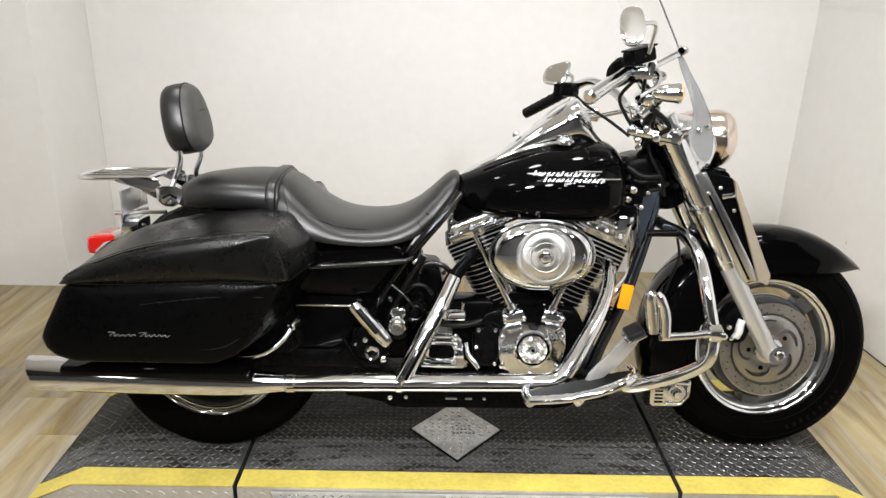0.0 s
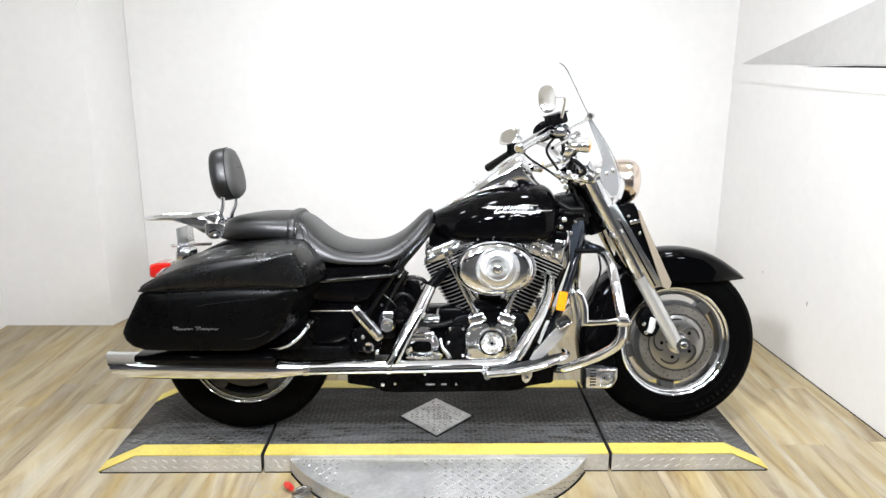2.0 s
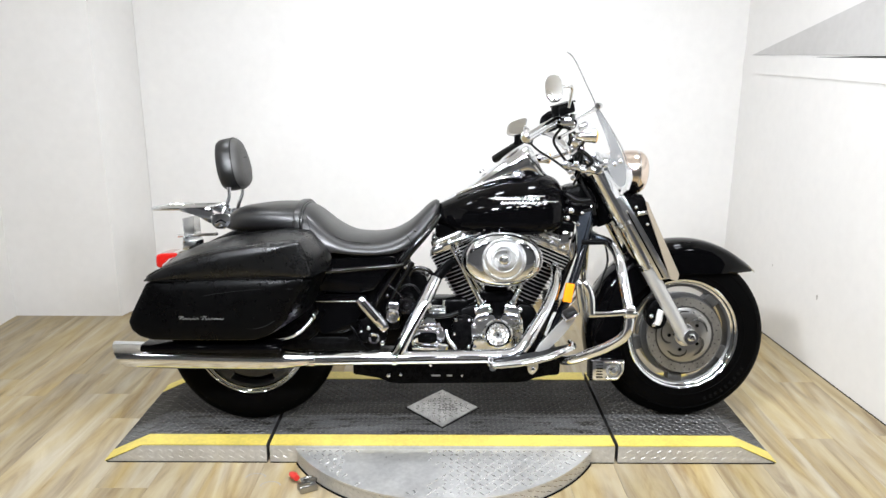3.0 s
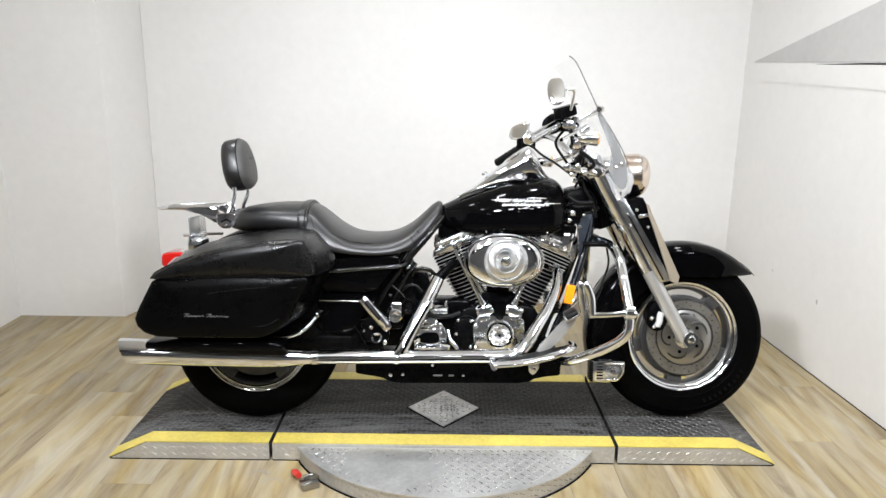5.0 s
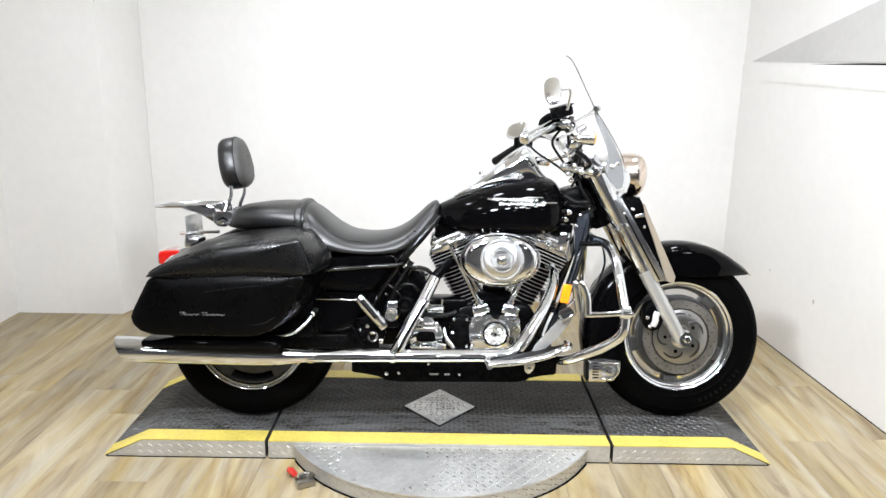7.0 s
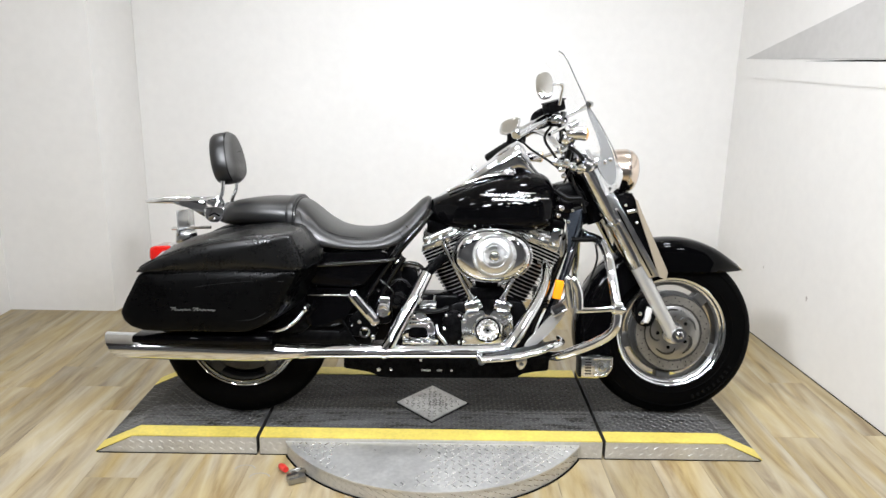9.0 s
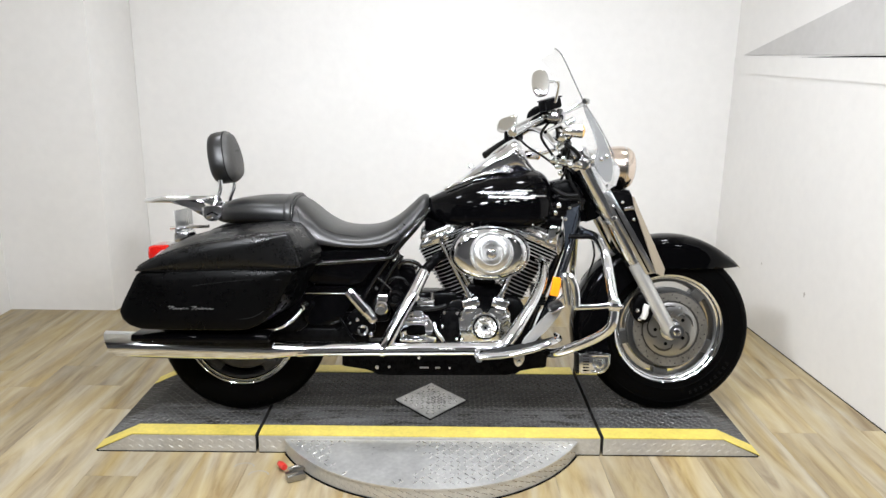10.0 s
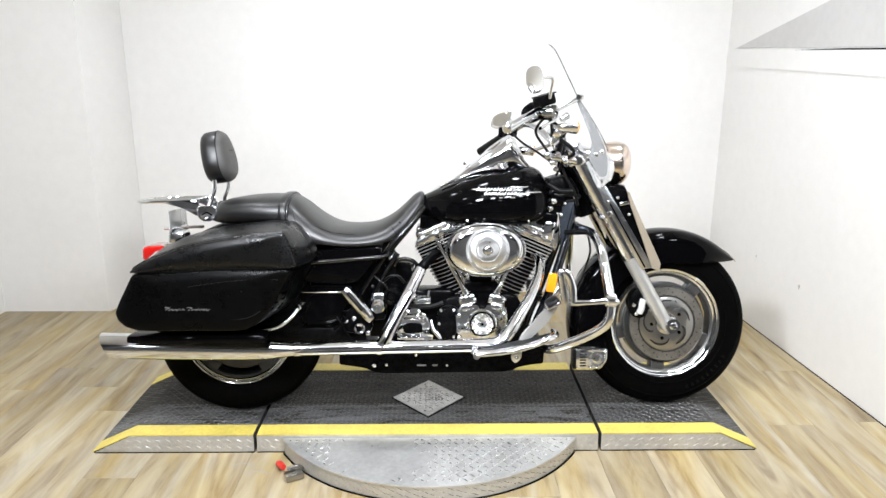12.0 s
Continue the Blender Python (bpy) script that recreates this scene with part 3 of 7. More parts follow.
for name, x0, x1, sl, sr in (("deck_ramp", -TIP, GAP_L - 0.006, True, False), ("deck_middle", GAP_L + 0.006, GAP_R - 0.006, False, False), ("deck_ramp", GAP_R + 0.006, TIP, False, True)):
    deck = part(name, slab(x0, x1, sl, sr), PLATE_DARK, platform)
    front = part("front_edge", plate([(q[0] * 1.0, q[1]) for q in ([(x0, 0.003), (x0, PT - 0.002)] if not sl else [(x0 + 0.01, 0.003), (x0 + 0.14, PT - 0.003)]) + ([(x1, PT - 0.002), (x1, 0.003)] if not sr else [(x1 - 0.14, PT - 0.003), (x1 - 0.01, 0.003)])], 0.0, 0.0036, 0.0), EDGE_PLATE, deck, "bright diamond-plate edge")
    for y0, y1 in ((0.001, BAND), (P_BACK - BAND, P_BACK - 0.001)):
        part("yellow_band", band(x0 + 0.001, x1 - 0.001, y0, y1), YELLOW, deck, "yellow painted safety strip")
    inner0, inner1 = (x0 + 0.15 if sl else x0 + 0.01), (x1 - 0.15 if sr else x1 - 0.01)
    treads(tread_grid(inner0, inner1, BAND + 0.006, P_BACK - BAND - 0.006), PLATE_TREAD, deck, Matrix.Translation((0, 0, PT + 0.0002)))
    if sl or sr:
        sgn = -1 if sl else 1
        ang = math.atan2(PT - 0.004, 0.14)
        fm = Matrix.Translation((sgn * TIP, 0, 0.0042)) @ Matrix.Rotation(sgn * ang, 4, "Y")
        ln = 0.14 / math.cos(ang)
        treads(tread_grid(*((0.01, ln - 0.006) if sl else (-ln + 0.006, -0.01)), BAND + 0.006, P_BACK - BAND - 0.006), PLATE_TREAD, deck, fm)
    face = Matrix.Translation((0, -0.0002, 0)) @ Matrix.Rotation(radians(90), 4, "X")
    spots = [(x, z, radians(-32 if sl else 32 if sr else -32)) for k, z in ((0, 0.021), (1, 0.047)) for x in np.arange(x0 + (0.06 + 0.055 * k if sl else 0.02) + 0.018 * k, x1 - (0.06 + 0.055 * k if sr else 0.015), 0.036)]
    if not (sl or sr):
        spots = [s for s in spots if s[0] < -0.53 or s[0] > 0.55]
    treads(spots, PLATE_BRIGHT, deck, face, 0.0230, 0.0042, 0.0008)
    # dark strip put in for the shadow gap under the edge
    foot0, foot1 = (x0 + 0.008 if sl else x0), (x1 - 0.008 if sr else x1)
    part("foot_strip", box((foot0 + foot1) / 2, 0.002, 0.0018, foot1 - foot0, 0.007, 0.0034, 0.0), GAP, deck, "dark strip standing in for the shadow gap at the floor")

pad = part("diamond_pad", moved(box(0, 0, 0, 1, 1, 0.004, 0.0), Matrix.Translation((0.004, 0.289, PT + 0.0035)) @ Matrix.Diagonal((0.278, 0.312, 1, 1)) @ Matrix.Rotation(radians(45), 4, "Z") @ Matrix.Diagonal((0.7071, 0.7071, 1, 1))), PAD_PLATE, platform, "bright diamond-shaped plate set in the deck")
spots = [(x + 0.004, y + 0.289, t) for x, y, t in tread_grid(-0.13, 0.13, -0.15, 0.15, 0.021) if abs(x) / 0.131 + abs(y) / 0.15 < 0.88]
treads(spots, TREAD_BRIGHT, pad, Matrix.Translation((0, 0, PT + 0.0057)))

# larger dark plate below the pad draws the shadow at its border
part("pad_gap", moved(box(0, 0, 0, 1, 1, 0.0016, 0.0), Matrix.Translation((0.004, 0.288, PT + 0.0016)) @ Matrix.Diagonal((0.292, 0.330, 1, 1)) @ Matrix.Rotation(radians(45), 4, "Z") @ Matrix.Diagonal((0.7071, 0.7071, 1, 1))), GAP, platform, "dark plate standing in for the shadow round the diamond")
# worn dark marks in the middle of the pad, past reading
for row, (x0, count) in enumerate(((0.008, 4), (-0.004, 5), (-0.004, 6))):
    for k in range(count):
        part("pad_mark", box(x0 + 0.0125 * k, 0.306 - 0.020 * row, PT + 0.0058, 0.0085, 0.0085, 0.0008, 0.0), STAIN, pad, "worn dark mark")

# half-round turntable plate in front of the deck
turntable = empty("turntable_step", 0.01, -0.12, 0.0)
tagged(turntable, "half-round bright diamond-plate step against the lift", "step plate")
TT, TR, TCY = 0.058, 0.605, 0.290


def arc_plan(r, n=48):
    half = math.asin(0.525 / TR)
    return [(0.01 + r * math.sin(a), TCY - r * math.cos(a)) for a in (-half + 2 * half * i / n for i in range(n + 1))]


outline = [(-0.515, -0.004)] + arc_plan(TR) + [(0.535, -0.004)]
top = part("top_plate", prism(outline, TT - 0.006, TT), PLATE_BRIGHT, turntable)
inner = [(-0.508, -0.006)] + arc_plan(TR - 0.004) + [(0.528, -0.006)]
part("rim_band", prism(inner, 0.002, TT - 0.006), EDGE_PLATE, turntable, "smooth bright edge band")
spots = [(x, y, t) for x, y, t in tread_grid(-0.52, 0.54, -0.315, -0.01, 0.0235) if math.hypot(x - 0.01, y - TCY) < TR - 0.015 and -0.50 < x < 0.52]
# a patch of the step is worn almost smooth
worn = random.Random(11)
spots = [q for q in spots if ((q[0] + 0.17) / 0.16) ** 2 + ((q[1] + 0.12) / 0.20) ** 2 > 0.55 + 0.9 * worn.random()]
treads(spots, TREAD_BRIGHT, top, Matrix.Translation((0, 0, TT + 0.0002)), 0.0275, 0.0062, 0.0021)
# the same painted shadow line round the step's foot
foot = [(-0.512, -0.006)] + arc_plan(TR + 0.0015) + [(0.532, -0.006)]
part("foot_strip", prism(foot, 0.0, 0.0032), GAP, turntable, "dark strip standing in for the shadow gap at the floor")
# slanted marks on the edge band
half = math.asin(0.525 / TR)
verts, faces = [], []
for k in range(46):
    q = -half + 0.03 + (2 * half - 0.06) * k / 45
    cx, cy = 0.01 + (TR - 0.0035) * math.sin(q), TCY - (TR - 0.0035) * math.cos(q)
    for zc in (0.020, 0.040):
        zc += 0.004 if k % 2 else -0.004
        base = len(verts)
        for u, v, w in ((-0.010, 0.008, 0), (0.010, -0.006, 0), (0.011, -0.003, 0.0012), (-0.009, 0.011, 0.0012)):
            verts.append((cx + u * math.cos(q) + (w + 0.0006) * math.sin(q), cy + u * math.sin(q) - (w + 0.0006) * math.cos(q), zc + v * 0.7))
        faces.append((base, base + 1, base + 2, base + 3))
me = bpy.data.meshes.new("tread")
me.from_pydata(verts, [], faces)
me.materials.append(TREAD_BRIGHT)
tagged(hang(new("tread", me), turntable), kind="stuff")


# ---- the motorcycle ----
B = 0.29
FX, FZ, RX, RZ, TYRE = 0.912, 0.3885, -0.708, 0.3885, 0.3205
REAR_Y = 0.242
bike = empty("motorcycle", 0.1, B, PT)
tagged(bike, "black touring cruiser motorcycle with chrome engine and saddlebags", "motorcycle")


def wheel_axis(x, z, y=None):
    """A pose whose z axis faces the near side; the rear wheel stands a little nearer than the front one."""
    return pose(x, (B if x > 0 else REAR_Y) if y is None else y, z, 90)


def tyre_bm(cx, cz, half=0.066, r=TYRE, bead=0.2025):
    prof = []
    for k in range(25):
        a = math.pi * k / 24
        prof.append((bead + (r - bead) * math.sin(a) ** 0.62, -half * math.cos(a) * (0.80 + 0.20 * math.sin(a))))
    prof.append((bead - 0.01, 0.03)), prof.append((bead - 0.01, -0.03))
    return lathe(prof, 72, wheel_axis(cx, cz), closed=True)


def tread_blocks(cx, cz, parent):
    """Slanted grooves near the shoulders, seen as dark notches."""
    bms = []
    for k in range(30):
        for sd in (-1, 1):
            a = 2 * math.pi * (k + (0.5 if sd > 0 else 0)) / 30
            b = box(0.2975, 0, sd * 0.0375, 0.0030, 0.005, 0.036, 0.0005, (20, -sd * 42, 0), 1)
            bms.append(moved(b, wheel_axis(cx, cz) @ Matrix.Rotation(a, 4, "Z")))
    return tagged(part("tread_groove", join(*bms), GAP, parent), kind="stuff")


def disc_bm(cx, cz, y, r_out, r_in, thick):
    """A flat brake ring."""
    return lathe([(r_in, -thick / 2), (r_out - 0.001, -thick / 2), (r_out, -thick / 2 + 0.001), (r_out, thick / 2 - 0.001), (r_out - 0.001, thick / 2), (r_in, thick / 2)], 64, wheel_axis(cx, cz, y), closed=True)


def wheel(name, cx, cz, front):
    hub_empty = hang(new(name), bike)
    tagged(hub_empty, "cast alloy wheel with black tyre")
    part("tyre", tyre_bm(cx, cz), RUBBER, hub_empty, "black road tyre with worn sidewall")
    m = wheel_axis(cx, cz)
    rim = lathe([(0.1985, 0.0500), (0.2015, 0.0540), (0.2080, 0.0560), (0.2105, 0.0540), (0.2105, 0.047), (0.200, 0.040), (0.194, 0.020), (0.192, 0.0), (0.194, -0.020), (0.200, -0.040), (0.2090, -0.047), (0.2090, -0.052), (0.2060, -0.054), (0.2015, -0.051), (0.194, -0.044), (0.187, -0.030), (0.185, -0.012), (0.185, 0.012), (0.186, 0.034), (0.190, 0.040), (0.197, 0.043)], 80, m, closed=True)
    part("rim", rim, CHROME, hub_empty, "polished chrome rim")
    # a flat ring with five long arc slots just inside the rim, left by five short broad spokes
    for k in range(5):
        a0 = 2 * math.pi * k / 5 + (0.84 if front else 0.3)
        steps = 6
        arc = [a0 - 0.17 + 0.34 * i / steps for i in range(steps + 1)]
        poly = [(0.156, q) for q in arc] + [(0.183, a0 + 0.145 - 0.29 * i / steps) for i in range(steps + 1)]
        bm = bmesh.new()
        lo = [bm.verts.new((r * math.cos(q), r * math.sin(q), -0.016)) for r, q in poly]
        hi = [bm.verts.new((r * math.cos(q), r * math.sin(q), 0.030 if r < 0.17 else 0.036)) for r, q in poly]
        bm.faces.new(lo), bm.faces.new(list(reversed(hi)))
        for i in range(len(poly)):
            j = (i + 1) % len(poly)
            bm.faces.new((lo[i], hi[i], hi[j], lo[j]))
        bmesh.ops.recalc_face_normals(bm, faces=bm.faces)
        bmesh.ops.bevel(bm, geom=[e for e in bm.edges if e.calc_face_angle(0) > 0.6], offset=0.003, segments=2, profile=0.5, affect="EDGES")
        part("spoke", moved(bm, m), WHEEL_GREY, hub_empty, "silver cast spoke")
    part("web_ring", lathe([(0.05, 0.024), (0.138, 0.030), (0.151, 0.030), (0.156, 0.026), (0.158, 0.015), (0.158, -0.010), (0.151, -0.014), (0.05, -0.016)], 64, m, closed=True), WHEEL_GREY, hub_empty, "silver cast wheel web")
    part("outer_web", lathe([(0.180, 0.022), (0.182, 0.034), (0.188, 0.039), (0.1975, 0.0425), (0.1975, -0.014), (0.180, -0.014)], 64, m, closed=True), WHEEL_GREY, hub_empty, "silver cast ring outside the slots")
    part("slot_lip", lathe([(0.1575, 0.026), (0.1590, 0.027), (0.1600, 0.022), (0.1580, 0.018)], 64, m, closed=True), CHROME, hub_empty, "bright machined slot lip")
    # black backing disc added so the rear slots read dark
    if not front:
        part("rear_pulley", lathe([(0.02, -0.040), (0.188, -0.040), (0.190, -0.034), (0.188, -0.028), (0.02, -0.028)], 56, m, closed=True), BLACK_SATIN, hub_empty, "black disc added to darken the rear wheel's slots")
    part("hub", lathe([(0, 0.070), (0.030, 0.070), (0.036, 0.066), (0.040, 0.030), (0.062, 0.024), (0.066, 0.016), (0.066, -0.016), (0.040, -0.030), (0.036, -0.066), (0, -0.070)], 40, m), CHROME_SOFT, hub_empty)
    return hub_empty


front_wheel = wheel("front_wheel", FX, FZ, True)
rear_wheel = wheel("rear_wheel", RX, RZ, False)
tread_blocks(FX, FZ, front_wheel)
tread_blocks(RX, RZ, rear_wheel)

# front brake disc with its curved carrier slots
for side in (-1, 1):
    dy = B + side * 0.066
    ring = disc_bm(FX, FZ, dy, 0.1435, 0.100, 0.005)
    disc = part("brake_disc", ring, STEEL, front_wheel, "drilled steel brake disc")
dy = B - 0.067
carrier = lathe([(0.0, 0.0045), (0.045, 0.0045), (0.050, 0.0055), (0.099, 0.0055), (0.103, 0.003), (0.103, -0.003), (0.0, -0.003)], 56, wheel_axis(FX, FZ, dy))
part("disc_carrier", carrier, ALU, front_wheel, "satin disc carrier with swept openings")
SLOT = mat("shaded_slot_steel", (0.035, 0.033, 0.03), 0.5, 0.4)
for k in range(5):
    a0 = 2 * math.pi * k / 5 + 0.5
    pts = [(FX + r * math.cos(a0 + q), dy - 0.0052, FZ + r * math.sin(a0 + q)) for r, q in ((0.058, 0.62), (0.072, 0.50), (0.083, 0.25), (0.088, -0.05), (0.088, -0.36))]
    part("disc_slot", tube(pts, [0.0040, 0.0075, 0.0085, 0.0075, 0.0045], 8, 6, flat=0.25), SLOT, front_wheel, "dark swept opening in the disc carrier")
    q = a0 + 0.15
    part("carrier_bolt", lathe([(0, 0.005), (0.005, 0.005), (0.0065, 0.003), (0.007, 0.0)], 12, wheel_axis(FX + 0.058 * math.cos(q), FZ + 0.058 * math.sin(q), dy - 0.0050)), BLACK_SATIN, front_wheel)
holes = [wheel_axis(FX + r * math.cos(q), FZ + r * math.sin(q), dy - 0.0026) for k in range(15) for r, q in ((0.111, 2 * math.pi * k / 15), (0.122, 2 * math.pi * k / 15 + 0.14), (0.133, 2 * math.pi * k / 15 + 0.28))]
drilled = part("disc_drilling", join(*[lathe([(0, 0.0004), (0.0022, 0.0004), (0.0026, 0.0)], 10, q) for q in holes]), SLOT, front_wheel)
tagged(drilled, "rows of small drilled holes", kind="stuff")
part("disc_groove", lathe([(0.1055, 0.0062), (0.1090, 0.0062), (0.1090, 0.0), (0.1055, 0.0)], 56, wheel_axis(FX, FZ, dy), closed=True), SLOT, front_wheel)
part("disc_edge", lathe([(0.1410, 0.003), (0.1438, 0.003), (0.1446, 0.0), (0.1438, -0.003), (0.1410, -0.003)], 64, wheel_axis(FX, FZ, dy), closed=True), CHROME_SOFT, front_wheel)
part("hub_cap", lathe([(0, 0.016), (0.020, 0.016), (0.030, 0.012), (0.040, 0.011), (0.043, 0.006)], 32, wheel_axis(FX, FZ, dy)), CHROME_SOFT, front_wheel)

# axle nut and spacer
part("axle", join(rod((FX, B - 0.146, FZ), (FX, B + 0.146, FZ), 0.012, 16, bevel=0.002), lathe([(0, 0.010), (0.010, 0.010), (0.015, 0.007), (0.016, 0.0)], 6, wheel_axis(FX, FZ, B - 0.136)), lathe([(0, 0.004), (0.026, 0.004), (0.027, 0.0)], 24, wheel_axis(FX, FZ, B - 0.135))), CHROME, bike, "chrome front axle with hex nut")


# ---- front fork ----
def leg_point(t, y):
    """Along the fork: 0 at the top clamp, 1 at the axle."""
    return Vector((0.535 + t * (0.905 - 0.535), y, 1.055 + t * (0.395 - 1.055)))


for side in (-1, 1):
    y = B + side * 0.108
    slider = rod(leg_point(0.60, y), leg_point(1.0, y), 0.0275, 28, r2=0.0265, bevel=0.003)
    foot = join(rod(leg_point(0.965, y), Vector((FX, y, FZ)) + Vector((0.006, 0, 0.006 - 0.012 * side)), 0.024, 20, r2=0.021, bevel=0.004), rod((FX, y - 0.024, FZ - 0.012 * side), (FX, y + 0.024, FZ - 0.012 * side), 0.027, 24, bevel=0.004))
    part("fork_slider", join(slider, foot), ALU_WHITE, bike, "satin silver lower fork leg")
    part("fork_tube", rod(leg_point(0.42, y), leg_point(0.64, y), 0.0215, 24), CHROME, bike)
    cover = rod(leg_point(-0.02, y), leg_point(0.58, y), 0.036, 28, r2=0.033, bevel=0.004)
    part("fork_cover", cover, CHROME, bike, "chrome fork tube cover")
    part("dust_seal", rod(leg_point(0.575, y), leg_point(0.607, y), 0.0305, 28, bevel=0.003), CHROME_SOFT, bike)
    part("cover_band", rod(leg_point(0.34, y), leg_point(0.365, y), 0.0375, 28, bevel=0.003), CHROME, bike)
part("lower_triple_clamp", box(0.66, B, 0.835, 0.07, 0.19, 0.035, 0.008, (0, 30, 0)), BLACK_SATIN, bike)
part("upper_triple_clamp", box(0.535, B, 1.050, 0.10, 0.29, 0.028, 0.010, (0, 30, 0)), CHROME, bike, "chrome top fork clamp")
part("steering_stem", rod((0.50, B, 1.06), (0.62, B, 0.81), 0.034, 24), BLACK_DEEP, bike)

# brake caliper behind the near fork leg
cal = hang(new("brake_caliper"), bike)
body = plate(rounded([(0.765, 0.520), (0.800, 0.545), (0.835, 0.520), (0.838, 0.455), (0.815, 0.425), (0.772, 0.432), (0.755, 0.470)], 2), B - 0.112, B - 0.060, 0.006)
part("caliper_body", body, BLACK_SATIN, cal, "black brake caliper")
part("caliper_cover", join(tube([(0.812, B - 0.114, 0.500), (0.806, B - 0.116, 0.482), (0.804, B - 0.116, 0.464), (0.797, B - 0.114, 0.448)], 0.017, 12, 6, flat=0.6)), WHITE_METAL, cal, "silver curved caliper insert")
bolts([(0.775, B - 0.112, 0.478, 0.008), (0.785, B - 0.112, 0.445, 0.008), (0.826, B - 0.112, 0.535, 0.011)], cal)
part("caliper_bracket", plate(rounded([(0.800, 0.560), (0.830, 0.565), (0.858, 0.470), (0.845, 0.440), (0.825, 0.470)], 2), B - 0.108, B - 0.092, 0.004), ALU, cal)


# ---- fenders ----
def fender_bm(cx, cz, r, a0, a1, half, skirt, steps=44, nose=0.0):
    """A rolled sheet over the wheel with flat deep sides below a soft crease; nose narrows the front end."""
    rings = []
    for k in range(steps + 1):
        t = k / steps
        a = radians(a0 + (a1 - a0) * t)
        d = skirt(a)
        h = half * (1 - nose * max(0.0, 1 - t * 7) ** 2)
        sec = [(-h * 1.02, r - d), (-h * 1.02, r - max(d * 0.6, min(0.034, d * 0.5))), (-h, r - min(0.032, d * 0.45)), (-h * 0.93, r - min(0.020, d * 0.30)), (-h * 0.62, r - min(0.006, d * 0.1)), (0, r)]
        sec += [(-y, q) for y, q in reversed(sec[:-1])]
        inner = [(y * 0.965, q - 0.0035) for y, q in reversed(sec)]
        rings.append([(cx + q * math.cos(a), B + y, cz + q * math.sin(a)) for y, q in sec + inner])
    return loft(rings)


def front_skirt(a):
    """Straight lower edge ahead of the fork, even depth behind it."""
    return max(0.006, 0.3675 - 0.2435 / math.sin(a)) if a < radians(96) else 0.1227


part("front_fender", fender_bm(FX, FZ, 0.3675, 42.3, 196, 0.086, front_skirt, nose=0.7), PAINT, bike, "gloss black front fender")
part("fender_tip", moved(lathe([(0, 0.005), (0.012, 0.004), (0.018, 0.0)], 20), Matrix.Translation((FX + 0.3675 * math.cos(radians(45)), B, FZ + 0.3675 * math.sin(radians(45)))) @ Matrix.Rotation(radians(42), 4, "Y") @ Matrix.Diagonal((2.2, 1.3, 1, 1))), CHROME, bike, "chrome fender tip emblem")
part("rear_fender", fender_bm(RX, RZ, 0.366, -15, 170, 0.098, lambda a: 0.10), PAINT, bike, "gloss black rear fender")


# ---- saddlebags ----
LID = [(-0.980, 0.655), (-0.966, 0.670), (-0.915, 0.699), (-0.819, 0.735), (-0.731, 0.757), (-0.610, 0.777), (-0.506, 0.788), (-0.463, 0.790), (-0.440, 0.731), (-0.424, 0.672), (-0.646, 0.669), (-0.800, 0.661)]
LID_IN = [(-0.985, 0.662), (-0.978, 0.678), (-0.945, 0.708), (-0.850, 0.752), (-0.760, 0.777), (-0.650, 0.797), (-0.540, 0.807), (-0.462, 0.800), (-0.404, 0.737), (-0.388, 0.679), (-0.646, 0.676), (-0.800, 0.668)]
BAG = [(-0.968, 0.656), (-1.020, 0.552), (-1.031, 0.522), (-1.022, 0.496), (-0.998, 0.475), (-0.953, 0.461), (-0.616, 0.461), (-0.565, 0.480), (-0.523, 0.514), (-0.438, 0.672), (-0.646, 0.671), (-0.800, 0.663)]
BAG_IN = [(-0.975, 0.660), (-1.000, 0.560), (-1.003, 0.530), (-0.995, 0.506), (-0.972, 0.488), (-0.930, 0.478), (-0.600, 0.478), (-0.535, 0.490), (-0.470, 0.520), (-0.396, 0.678), (-0.646, 0.677), (-0.800, 0.667)]


def shell(outer, inner, y_out, y_in, bow=0.012, edge=0.014, cuts=3):
    """A hard case: a gently bowed outer face, a tight rounded ridge, then sides that run in to the inner outline."""
    a, b = rounded(outer, cuts, 0.10), rounded(inner, cuts, 0.10)
    cx, cz = sum(p[0] for p in a) / len(a), sum(p[1] for p in a) / len(a)

    def ring(pts, c, q, y):
        return [(c[0] + (p[0] - c[0]) * q, y, c[1] + (p[1] - c[1]) * q) for p in pts]
    rings = [ring(a, (cx, cz), q, y_out + dy) for q, dy in ((0.15, -bow), (0.45, -bow * 0.92), (0.72, -bow * 0.62), (0.90, -bow * 0.15), (0.965, 0.003), (0.990, edge * 0.5), (1.0, edge))]
    for k in range(1, 7):
        t = k / 6
        y = y_out + edge + t * (y_in - y_out - edge)
        swell = 0.006 * math.sin(math.pi * t)
        pts = [((1 - t) * p[0] + t * q[0], (1 - t) * p[1] + t * q[1]) for p, q in zip(a, b)]
        rings.append([(p[0] + swell * (p[0] - cx) / 0.3, y, p[1] + swell * (1 if p[1] > cz else -0.5)) for p in pts])
    ib = (sum(p[0] for p in b) / len(b), sum(p[1] for p in b) / len(b))
    rings.append(ring(b, ib, 0.9, y_in + 0.012))
    return loft(rings)


def mirrored(bm):
    bmesh.ops.transform(bm, matrix=Matrix.Translation((0, 2 * B, 0)) @ Matrix.Diagonal((1, -1, 1, 1)), verts=bm.verts)
    bmesh.ops.reverse_faces(bm, faces=bm.faces)
    return bm


Y_OUT, Y_IN = -0.108, 0.105
